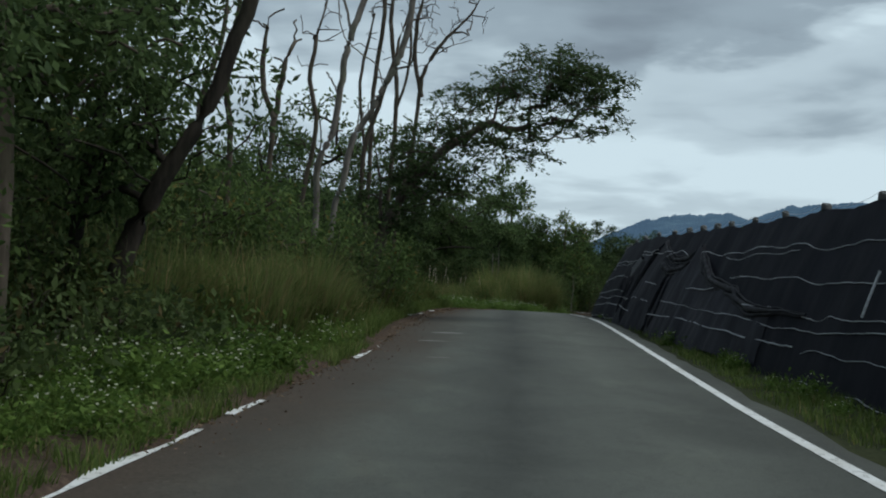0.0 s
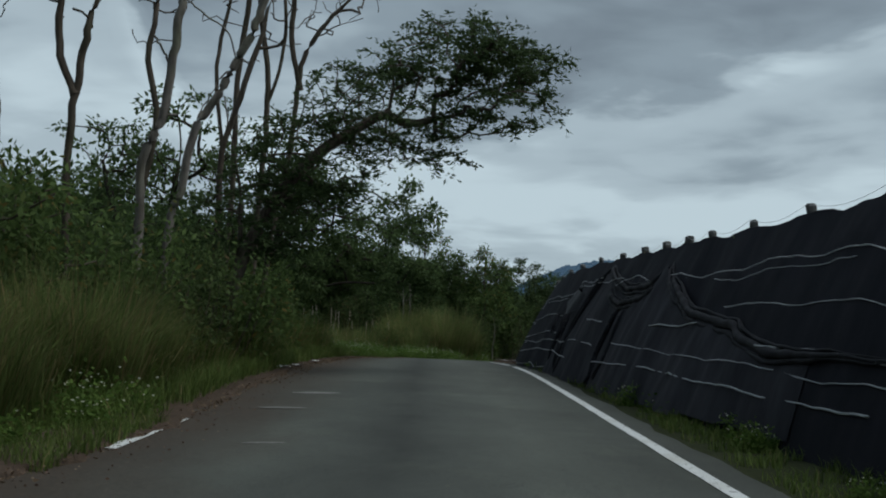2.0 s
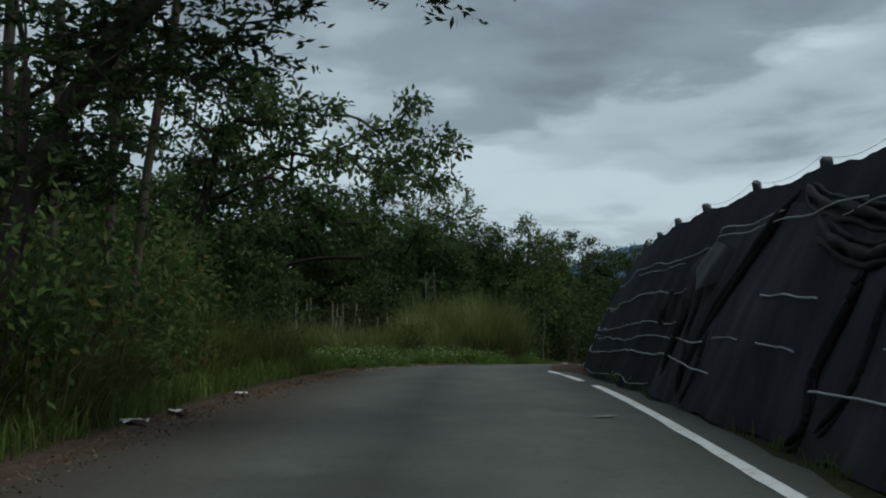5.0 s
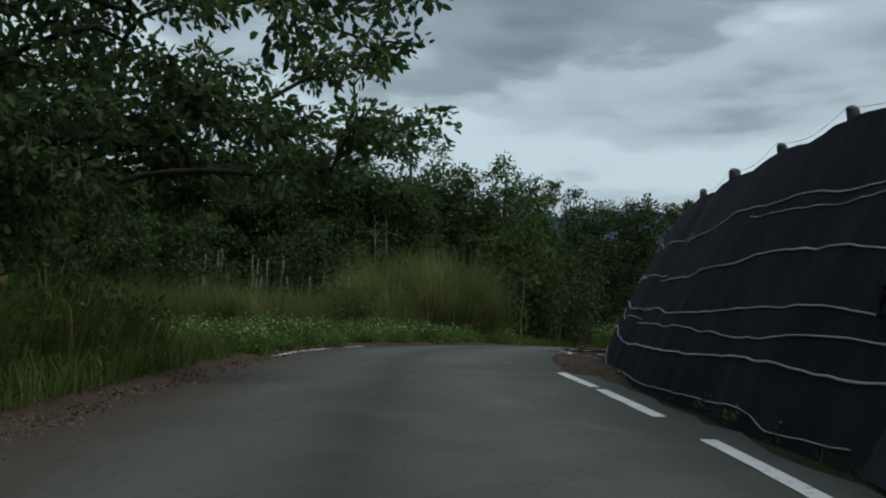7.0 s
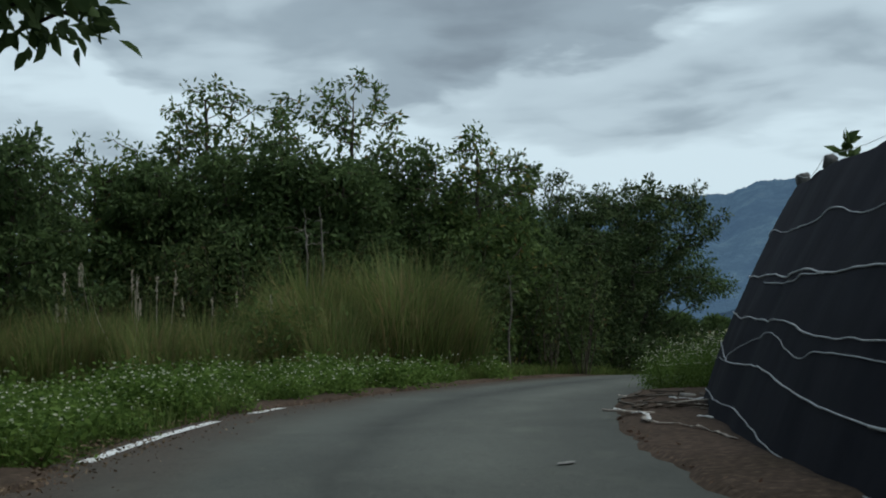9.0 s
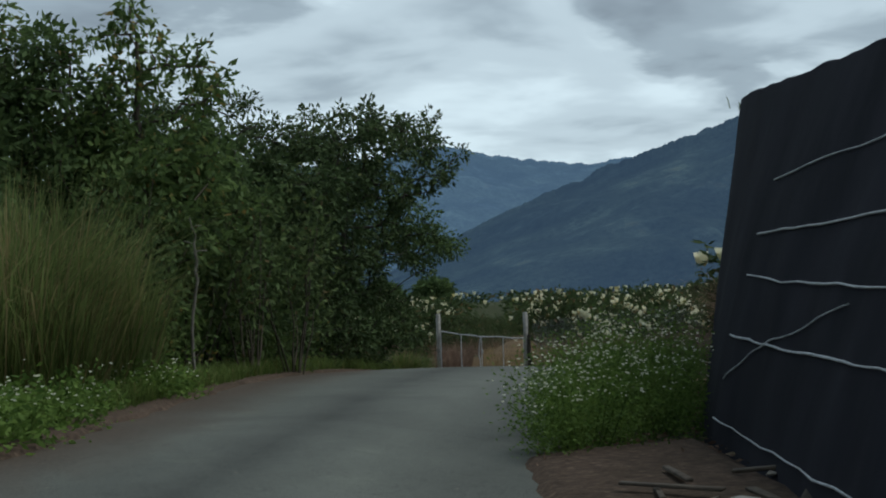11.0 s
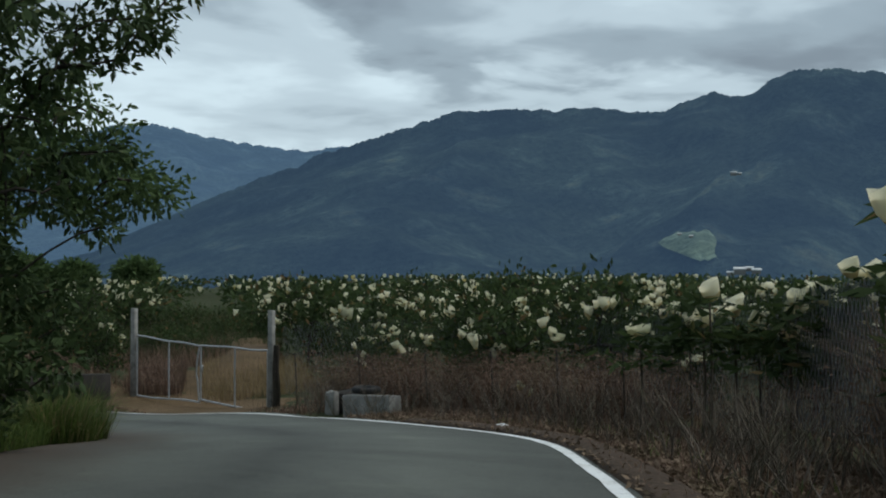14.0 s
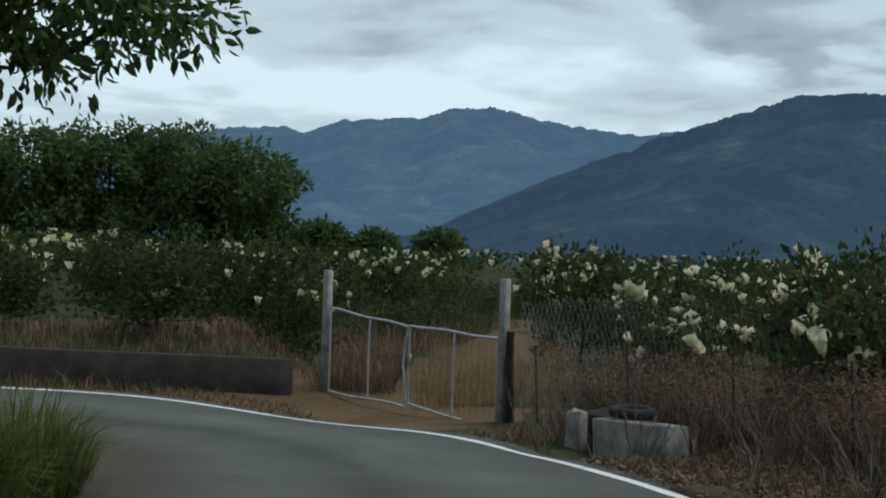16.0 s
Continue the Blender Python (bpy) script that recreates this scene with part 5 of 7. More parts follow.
# two near trunks that frame the start
tree("tree", (-4.42, 12.6), [[(0, 0, 0), (0.0, 0, 2.0), (-0.05, 0, 4.4), (0.2, 0.3, 7.0)]], [((0.2, 0.3, 6.4), (1.6, 1.6, 1.2), 40), ((0.5, 1.0, 3.7), (1.2, 1.1, 0.8), 46)], LEAF_DARK, BARK_BROWN,
     "straight grey-brown trunk beside the road", 250, per=60, trunk_r=0.16, group="trees of the thicket")
tree("tree", (-4.4, 16.2), [[(0, 0, 0), (0.5, 0, 1.8), (1.3, 0, 3.3), (1.9, 0.1, 5.2), (2.1, 0.2, 7.4)]], [((1.9, 0.2, 6.6), (1.4, 1.4, 1.0), 36), ((-0.4, 0.2, 3.2), (1.5, 1.2, 1.2), 40)], LEAF_DARK, BARK_DARK,
     "dark leaning trunk with ivy-dark foliage", 251, per=44, trunk_r=0.14, group="trees of the thicket")

# the broad-leaved tree past the bare ones
tree("broadleaf_tree", (-2.6, 42.5), [[(0, 0, 0), (0.3, 0, 1.6), (0.8, 0.2, 3.0), (1.2, 0.3, 4.6)], [(0.3, 0, 1.2), (-0.8, 0.4, 2.8), (-1.6, 0.6, 4.4)]],
     [((4.5, 1.0, 4.25), (0.9, 1.2, 0.9), 26), ((3.2, 0.6, 4.3), (1.0, 1.3, 0.7), 14), ((1.6, 0.8, 4.5), (1.5, 1.5, 1.2), 66), ((0.2, 0.3, 5.0), (1.9, 1.9, 1.3), 52), ((-2.2, 0.4, 4.8), (2.2, 2.0, 1.5), 44),
      ((1.2, 0.4, 2.6), (1.7, 1.5, 0.9), 56), ((-1.5, 0.2, 2.6), (2.2, 1.8, 1.2), 50), ((4.45, 3.9, 3.95), (0.65, 0.8, 0.36), 12), ((3.75, 3.9, 3.1), (0.65, 0.7, 0.45), 12), ((2.9, 3.7, 3.35), (1.0, 0.9, 0.8), 26), ((1.9, 2.9, 3.2), (1.1, 1.0, 1.0), 40), ((2.6, 2.6, 2.8), (1.2, 1.0, 0.8), 50), ((0.6, 2.2, 3.3), (1.3, 1.2, 1.1), 50), ((4.0, -1.6, 3.7), (0.9, 1.0, 0.5), 10), ((4.85, 0.6, 2.68), (0.6, 0.6, 0.22), 10), ((4.0, 0.9, 2.3), (0.45, 0.45, 0.28), 8)],
     LEAF_DARK, BARK_DARK, "spreading tree with large dark glossy leaves reaching over the verge", 300, per=46, size=0.128, width=0.46, spread=0.27, trunk_r=0.15, full=True)

tree("broadleaf_tree", (-4.6, 39.6), [[(0, 0, 0), (0.1, 0, 1.6), (0.4, 0.2, 3.4), (0.6, 0.3, 5.2)], [(0.1, 0, 1.4), (-0.8, 0.4, 3.2), (-1.4, 0.6, 5.0)]],
     [((0.6, 0.3, 5.2), (2.1, 2.0, 1.6), 56), ((-1.2, 0.4, 4.4), (2.3, 2.0, 1.7), 50), ((0.6, 0.3, 2.8), (2.0, 1.8, 1.1), 45)],
     LEAF_DARK, BARK_DARK, "dark broad-leaved tree crowding behind the verge", 301, per=26, size=0.15, width=0.46, spread=0.28, trunk_r=0.13, full=True)

# deep wood that closes the view behind the roadside trees
g = np.random.default_rng(320)
# the first six stand out of view, added to shade the left verge
wood = [(-5.2, 6.0), (-6.8, 2.4), (-5.6, -1.6), (-8.4, 6.6), (-9.0, -0.5), (-6.0, -6.0)] + [(-9.0 - g.uniform(0, 2), y) for y in np.arange(6, 50, 3.4)] + [(-13.5 - g.uniform(0, 3), y) for y in np.arange(8, 80, 4.2)] + [(x, 73 + g.uniform(-1, 1.5)) for x in np.arange(-11, 5, 2.6)] + [(-9.5, 53), (-8.0, 56.5), (-8.5, 60), (-8.0, 64), (-7.0, 67.5)]
for k, (x, y) in enumerate(wood):
    h = g.uniform(6.8, 9.2) if y < 22 else g.uniform(4.4, 5.6) if y < 46 else g.uniform(5.2, 6.6) if x < -4 else g.uniform(4.6, 6.0)
    w = g.uniform(1.9, 2.5)
    tree("wood_and_shade_tree", (x, y), [[(0, 0, 0), (0.1, 0, h * 0.4), (0.2, 0.1, h * 0.8)]], [((0.1, 0, h * 0.72), (w, w, h * 0.26), 60), ((0, 0, h * 0.38), (w * 1.1, w * 1.1, h * 0.24), 60), ((0, 0, h * 0.12), (w * 1.2, w * 1.2, h * 0.14), 44)],
         LEAF_DARK if k % 4 else LEAF_SHRUB, BARK_DARK, "dense dark tree of the wood and its unseen shade trees", 1200 + k, per=26, size=0.26, spread=0.62, trunk_r=0.12, group="trees of the deep wood")

# the row of trees behind the bend
for k, (x, y, h, w, leaf) in enumerate([
        (-9, 52, 6.5, 2.6, LEAF_DARK), (-6.5, 57, 5.6, 2.3, LEAF_DARK), (-5.5, 64, 5.6, 2.2, LEAF_DARK), (-3.7, 66.0, 5.3, 2.1, LEAF_DARK), (-7.2, 61, 6.2, 2.2, LEAF_MID), (-2.2, 69.6, 5.9, 2.0, LEAF_MID), (-0.9, 70.2, 6.7, 1.5, LEAF_MID), (0.6, 70.0, 7.6, 1.8, LEAF_MID), (1.7, 68.6, 5.9, 1.9, LEAF_DARK), (-0.6, 68.8, 5.3, 1.9, LEAF_DARK),
        (3.3, 70.0, 7.7, 1.8, LEAF_MID), (4.6, 69.5, 5.7, 1.7, LEAF_DARK), (6.4, 69.4, 6.1, 1.4, LEAF_MID), (3.0, 68.4, 5.2, 1.8, LEAF_DARK), (7.6, 71.5, 4.3, 1.5, LEAF_DARK), (-8.0, 65.5, 5.8, 2.4, LEAF_DARK), (-4.6, 69.5, 5.6, 2.4, LEAF_DARK), (-1.2, 71.5, 5.4, 2.2, LEAF_DARK), (-6.8, 70.0, 6.0, 2.4, LEAF_DARK), (-12, 60, 6.5, 2.5, LEAF_DARK), (-3.5, 47.5, 4.4, 1.7, LEAF_DARK)]):
    g = np.random.default_rng(330 + k)
    dx = g.uniform(-0.5, 0.5)
    tree("tree", (x, y), [[(0, 0, 0), (dx * 0.3, 0, h * 0.3), (dx * 0.7, 0.1, h * 0.6), (dx, 0.1, h * 0.9)], [(0.1, 0, h * 0.2), (-dx - 0.5, 0.2, h * 0.5), (-dx - 0.8, 0.2, h * 0.75)]],
         [((dx, 0, h * 0.86), (w * 0.5, w * 0.45, h * 0.15), 24), ((-dx - 0.6, 0.1, h * 0.78), (w * 0.62, w * 0.5, h * 0.15), 26), ((0.7, 0, h * 0.76), (w * 0.6, w * 0.5, h * 0.14), 24), ((0.1, 0, h * 0.58), (w * 0.9, w * 0.7, h * 0.12), 34), ((0.3, 0, h * 0.46), (w, w * 0.8, h * 0.17), 56), ((0, 0, h * 0.22), (w * 1.05, w * 0.9, h * 0.18), 56)],
         leaf, BARK_BROWN, "bushy roadside tree with a ragged open crown", 350 + k, per=62, size=0.165, spread=0.34, trunk_r=0.08, group="trees behind the bend", airy=h * 0.66 if leaf is LEAF_MID else 0.0)

# the dark trees on the inside of the descent
for k, (x, y, h, w) in enumerate([(8.4, 73.3, 4.2, 1.6), (10.1, 75.2, 5.6, 1.9), (11.9, 77.5, 6.4, 2.0), (6.0, 75.5, 5.8, 2.2), (8.0, 79.0, 7.0, 2.5), (10.3, 79.6, 6.5, 2.2), (5.4, 72.4, 4.8, 1.8)]):
    g = np.random.default_rng(400 + k)
    tree("tree", (x, y), [[(0, 0, 0), (0.1, 0, h * 0.3), (0.3, 0, h * 0.6), (0.5, 0.1, h * 0.85)]],
         [((1.0, -0.5, h * 0.8), (w * 0.95, w * 0.9, h * 0.2), 80), ((0.3, 0, h * 0.5), (w, w, h * 0.25), 80), ((0.2, 0, h * 0.2), (w * 1.0, w, h * 0.18), 70)],
         LEAF_DARK_SHADED, BARK_DARK, "dense dark green tree on the inside of the bend", 410 + k, per=66, size=0.135, spread=0.27, trunk_r=0.10, group="trees inside the bend")
tree("tree", (12.9, 80.5), [[(0, 0, 0), (0.1, 0, 1.6), (0.6, -0.1, 3.0), (1.5, -0.3, 3.9)]], [((2.2, -0.3, 3.6), (1.0, 0.9, 0.6), 34), ((0.9, 0, 4.3), (1.6, 1.4, 0.9), 60), ((0, 0.2, 3.2), (1.5, 1.5, 1.0), 50)],
     LEAF_DARK, BARK_DARK, "tree with large drooping leaves reaching over the bend", 450, per=60, size=0.12, spread=0.40, trunk_r=0.11, full=True)

# far dark trees across the orchard
for k, (x, y, h, w) in enumerate([(12, 161, 7.6, 4.2), (17.5, 160, 8.4, 4.4), (22.5, 161, 9.2, 4.6), (27, 160, 9.4, 4.4), (31.5, 159, 8.0, 3.8), (36.6, 158, 2.5, 1.3), (40.2, 157, 1.9, 1.0), (44.5, 156, 2.2, 1.1), (5, 160, 7.6, 4.6)]):
    tree("far_tree", (x, y), [[(0, 0, 0), (0, 0, h * 0.5), (0, 0, h * 0.8)]], [((0, 0, h * 0.62), (w, w, h * 0.36), 120), ((0, 0, h * 0.25), (w, w, h * 0.22), 60)],
         LEAF_DARK, BARK_DARK, "round dark evergreen tree across the orchard", 470 + k, per=60, size=0.5, spread=0.95, trunk_r=0.25, twig=0.03, group="far trees")

# undergrowth of the thicket
g = np.random.default_rng(77)
k = 0
for y in np.arange(8.5, 47.0, 1.25):
    for away in (1.9, 3.4, 5.2, 7.2):
        p = along_left(y + g.uniform(-0.5, 0.5), away + g.uniform(-0.4, 0.4))
        if 16.5 < y < 27 and away < 5 and g.random() < 0.72:
            continue
        tall = (1.0 if away < 3 else 1.9 if away < 5 else 2.7) * g.uniform(0.75, 1.25)
        shrub(p, g.uniform(0.8, 1.2), tall, LEAF_SHRUB if g.random() < 0.7 else LEAF_MID, "tangled dark undergrowth shrub at the wood's edge", 500 + k, int(700 if away < 5 else 900), 0.11, group="undergrowth")
        k += 1
for y in np.arange(48, 74, 1.6):
    p = along_left(y, g.uniform(9.5, 11.5) if y < 62 else g.uniform(3.2, 4.4))
    shrub(p, g.uniform(0.9, 1.4), g.uniform(1.3, 2.1), LEAF_SHRUB if g.random() < 0.6 else LEAF_MID, "dense green shrub under the trees behind the bend", 700 + int(y * 3), 900, 0.12, group="undergrowth")
for k, x in enumerate(np.arange(-10, 9.5, 0.95)):
    y = 66.8 + g.uniform(-0.6, 0.9) + max(0, x - 5) * 0.9
    shrub((x, y), g.uniform(0.9, 1.25), g.uniform(2.0, 3.4), LEAF_SHRUB if g.random() < 0.6 else LEAF_DARK, "tall dark hedge-like shrub behind the silver grass", 800 + k, 1100, 0.13, group="undergrowth")
for k, (x, y) in enumerate([(-2.0, 40.5), (-1.6, 42.2), (-1.7, 43.8), (-1.9, 45.4), (-2.6, 47.0), (-3.4, 44.6), (-3.6, 41.5), (-4.6, 46.5), (-4.4, 48.6), (-5.6, 50.2)]):
    shrub((x, y), g.uniform(0.9, 1.2), g.uniform(1.6, 2.5), LEAF_MID if k % 2 else LEAF_SHRUB, "tall green shrub crowding the verge", 850 + k, 1300, 0.13, group="undergrowth")

for k, (x, y, tall) in enumerate([(-1.5, 37.0, 2.2), (-2.2, 38.6, 2.7), (-2.9, 36.4, 2.6), (-1.7, 34.8, 1.9), (-2.5, 33.2, 2.2), (-1.9, 39.8, 2.7), (-3.1, 39.4, 2.9), (-2.0, 36.0, 2.2)]):
    shrub((x, y), g.uniform(0.8, 1.05), tall, LEAF_MID, "tall fresh green shrub leaning over the verge", 870 + k, 1500, 0.12, group="undergrowth")

# bushes that hide the feet of the bare trees, and green skirts along the inside of the bend
g = np.random.default_rng(880)
for k, (x, y) in enumerate([(-2.6, 26.5), (-3.2, 27.4), (-2.4, 28.2), (-3.6, 25.8), (-2.0, 29.4), (-4.3, 26.8), (-1.7, 30.6), (-3.0, 29.0), (-5.0, 24.6), (-1.5, 32.0)]):
    shrub((x, y), g.uniform(0.8, 1.1), g.uniform(2.2, 2.9), LEAF_SHRUB if k % 3 else LEAF_MID, "tall dark shrub around the feet of the bare trees", 881 + k, 1200, 0.12, group="undergrowth")
for k in range(16):
    p = along_left(66.0 + 0.9 * k, g.uniform(0.9, 1.9))
    shrub(p, g.uniform(0.7, 1.0), g.uniform(0.9, 1.8), LEAF_MID if k % 3 else LEAF_SHRUB, "low green shrub under the trees inside the bend", 900 + k, 800, 0.10, group="undergrowth")

# ---- grass, flowers and weeds ----
def strip_points(side, y0, y1, a0, a1, count, rng, power=1.0):
    """Random places beside one edge of the road, a0 to a1 metres out from it."""
    s = rng.uniform(station(y0, side), station(y1, side), count)
    i = np.clip(s.astype(int), 0, len(ROAD) - 2)
    fr = (s - i)[:, None]
    p, o = (R, L) if side > 0 else (L, R)
    e, q = p[i] * (1 - fr) + p[i + 1] * fr, o[i] * (1 - fr) + o[i + 1] * fr
    d = (e - q) / np.linalg.norm(e - q, axis=1, keepdims=True)
    return e + d * (a0 + (a1 - a0) * rng.uniform(0, 1, count) ** power)[:, None]


def patchy(p, scale, seed, keep):
    n = np.array([noise.noise(Vector((a * scale, b * scale, seed))) for a, b in p])
    return p[n > keep]


def grass_stuff(name, p, h0, h1, width, lean, mat, label, seed, sink=0.03):
    rng = np.random.default_rng(seed)
    b = Bag()
    blades(b, on_ground(p[:, 0], p[:, 1], -sink), rng.uniform(h0, h1, len(p)), rng.uniform(0.6, 1.2, len(p)) * width, lean, rng)
    solo(name, b.mesh(name, mat), label, "grass", kind="stuff")


rng = np.random.default_rng(90)
grass_stuff("verge_grass", patchy(strip_points(-1, -4, 20, -0.06, 2.6, 34000, rng, 1.5), 1.1, 2.0, -0.3), 0.10, 0.34, 0.007, 0.7, GRASS, "short green verge grass along the thicket", 91)
grass_stuff("verge_grass", patchy(strip_points(-1, 19, 48, 0.12, 2.6, 36000, rng), 0.9, 3.0, -0.3), 0.18, 0.62, 0.008, 0.8, GRASS, "lush green verge grass spilling towards the asphalt", 92)
grass_stuff("verge_grass", strip_points(-1, 47, 63, 0.25, 9.0, 30000, rng), 0.12, 0.45, 0.008, 0.7, GRASS, "green grass between the flowering herbs", 93)
grass_stuff("verge_grass", patchy(strip_points(-1, 62, 80, 0.15, 2.6, 34000, rng, 1.3), 0.9, 4.0, -0.4), 0.12, 0.50, 0.008, 0.8, GRASS, "green grass under the trees of the bend", 94)
grass_stuff("verge_grass", patchy(strip_points(1, -4, 38, 0.40, 1.35, 34000, rng, 0.7), 1.5, 5.0, 0.0), 0.04, 0.22, 0.006, 0.8, GRASS, "patchy low grass at the foot of the cloth", 95)


def herb(seed, radius, tall, flowers, leaf_count, leaf=0.085, spread=0.09, petal=0.018):
    """A clump of white-flowered roadside herb."""
    rng = np.random.default_rng(seed)
    ob = thing("flowering_herb", "bushy green herb dotted with small white flowers", "herb", group="white-flowered herbs")
    n = 22
    a, r = rng.uniform(0, 2 * np.pi, n), radius * np.sqrt(rng.uniform(0, 1, n))
    tips = np.stack([r * np.cos(a), r * np.sin(a), tall * rng.uniform(0.55, 1.0, n)], 1)
    b = Bag()
    for t in tips:
        tube(b, [t * [0.35, 0.35, 0], t * [0.7, 0.7, 0.5], t], [0.006, 0.005, 0.003], 3)
    part("stem_tuft", b.mesh("stem_tuft", LEAF_HERB), ob, kind="stuff")
    c = tips[rng.integers(0, n, leaf_count)] * np.stack([np.ones(leaf_count), np.ones(leaf_count), rng.uniform(0.15, 1.0, leaf_count)], 1)
    at = c + rng.normal(0, spread, c.shape)
    at[:, 2] = abs(at[:, 2])
    b = Bag()
    leaves(b, at, rng.normal(0, 1, c.shape) * [1, 1, 0.5] + [0, 0, 0.25], leaf * rng.uniform(0.6, 1.35, leaf_count), 0.45, 0.1, rng)
    part("foliage", b.mesh("foliage", LEAF_HERB), ob, kind="stuff")
    b = Bag()
    f = tips[rng.integers(0, n, flowers)] + rng.normal(0, 0.10, (flowers, 3)) * [1, 1, 0.5] + [0, 0, 0.06]
    for k in range(5):
        g = 2 * np.pi * k / 5 + rng.uniform(0, 0.4, flowers)
        leaves(b, f, np.stack([np.cos(g), np.sin(g), 0.8 + 0 * g], 1), petal * rng.uniform(0.75, 1.25, flowers), 0.8, 0.05, rng)
    part("blossom_spray", b.mesh("blossom_spray", PETAL), ob, "small white five-petalled flowers", "stuff")
    return ob


def scatter(protos, places, scales, rng, sink=0.02):
    """Copies of the prototypes at places on the ground; the prototypes themselves take the first places."""
    for k, (p, s) in enumerate(zip(places, scales)):
        m = Matrix.LocRotScale((p[0], p[1], ground_z(p[0], p[1]) - sink), Euler((0, 0, rng.uniform(0, 6.28))), (s, s, s * rng.uniform(0.85, 1.15)))
        if k < len(protos):
            protos[k].matrix_basis = m
        else:
            src = protos[int(rng.integers(len(protos)))]
            made = copy_thing(src, Matrix.Identity(4))
            made.matrix_basis = m


rng = np.random.default_rng(110)
herbs = [herb(111 + k, 0.34, 0.42, 15, 720, 0.062) for k in range(5)]
spots = np.concatenate([
    strip_points(-1, 8.2, 15.5, 0.15, 1.7, 26, rng), strip_points(-1, 3.0, 8.0, 0.5, 2.2, 9, rng), strip_points(-1, 15.5, 22.0, 0.4, 1.5, 7, rng),
    strip_points(-1, 48.5, 61.0, 0.25, 4.4, 120, rng), strip_points(-1, 49.0, 58.0, 4.0, 8.5, 36, rng), strip_points(-1, 55, 65.5, 0.25, 2.6, 70, rng)])
scatter(herbs, spots, rng.uniform(0.75, 1.25, len(spots)), rng)
tall_herbs = [herb(121 + k, 0.5, 0.88, 64, 2600, 0.038, 0.11, 0.017) for k in range(3)]
spots = np.array([(7.8, 58.0), (8.35, 58.7), (8.7, 58.2), (9.2, 59.0), (8.9, 59.5), (9.5, 59.8), (9.9, 60.2), (7.5, 57.2), (8.1, 57.6), (10.3, 60.6), (8.9, 58.6), (8.75, 59.15), (9.2, 59.75), (9.65, 60.4), (7.35, 56.9)])
scatter(tall_herbs, spots, rng.uniform(0.75, 1.05, len(spots)), rng)
low = [herb(131 + k, 0.25, 0.32, 12, 260) for k in range(3)]
spots = np.concatenate([strip_points(1, 8, 28, 0.6, 1.15, 22, rng), strip_points(1, 38.5, 46, 0.55, 0.9, 9, rng), strip_points(1, 18.5, 25.0, 0.7, 1.1, 3, rng), strip_points(1, 61, 66, 0.7, 1.4, 5, rng)])
scatter(low, spots, rng.uniform(0.4, 0.85, len(spots)), rng)


def silver_grass(seed, tall, count, mat, plumes):
    rng = np.random.default_rng(seed)
    ob = thing("tall_grass_clump", "tall arching green and straw silver grass clump" if not plumes else "tall silver grass clump with pale feathery plumes", "grass clump", group="silver grass")
    for name, share, m in (("blade_tuft", 0.8, mat), ("dry_blade_tuft", 0.2, GRASS_STRAW)):
        n = int(count * share)
        a, r = rng.uniform(0, 2 * np.pi, n), np.sqrt(rng.uniform(0, 1, n))
        at = np.stack([0.55 * r * np.cos(a), 0.55 * r * np.sin(a), 0 * a], 1)
        b = Bag()
        blades(b, at, tall * rng.uniform(0.35, 1.0, n) ** 0.8 * (1 - 0.35 * r ** 2), (1.8 if mat is GRASS else 1.0) * rng.uniform(0.0035, 0.0075, n), (0.42 if mat is not GRASS else 0.6) + 0.5 * r, rng, 0.85, a)
        part(name, b.mesh(name, m), ob, "" if share > 0.5 else "straw-coloured dry blades", "stuff")
    if plumes:
        b = Bag()
        for k in range(plumes):
            q = rng.normal(0, 0.25, 2)
            top = np.array([q[0] * 3.2 + 0.2, q[1] * 3.2, tall * rng.uniform(0.74, 0.98)])
            tube(b, [(q[0], q[1], 0), top * [0.8, 0.8, 0.6], top], 0.004, 3)
            n = 34
            u = rng.uniform(0, 0.30, n)
            leaves(b, top - np.stack([0 * u, 0 * u, u], 1), rng.normal(0, 0.35, (n, 3)) + [0.2, 0, 0.9], np.full(n, 0.065), 0.22, 0.05, rng)
        part("plume_tuft", b.mesh("plume_tuft", PLUME), ob, "pale feathery seed plumes", "stuff")
    return ob


rng = np.random.default_rng(140)
clumps = [silver_grass(141 + k, 2.0, 900, GRASS_TALL, 0) for k in range(4)]
spots = np.concatenate([np.stack([rng.uniform(2.2, 5.0, 26), rng.uniform(63.6, 66.4, 26)], 1), np.stack([rng.uniform(-6.5, 3.0, 34), rng.uniform(61.6, 65.2, 34)], 1)])
sizes = np.concatenate([rng.uniform(1.25, 1.85, 26), rng.uniform(0.85, 1.3, 34)])
edge = np.concatenate([strip_points(-1, 16.5, 27.0, 1.2, 4.2, 52, rng), strip_points(-1, 27.0, 40.0, 1.0, 2.4, 8, rng)])
scatter(clumps, np.concatenate([spots, edge]), np.concatenate([sizes, rng.uniform(0.7, 1.2, 60)]), rng)
plumed = [silver_grass(151 + k, 1.9, 160, GRASS_TALL, 4) for k in range(2)]
scatter(plumed, np.array([(-0.75, 63.6), (-0.35, 63.4), (0.6, 63.2), (-0.95, 63.2)]), [1.15, 1.2, 0.95, 1.05], rng)
green = [silver_grass(161 + k, 1.7, 560, GRASS, 0) for k in range(3)]
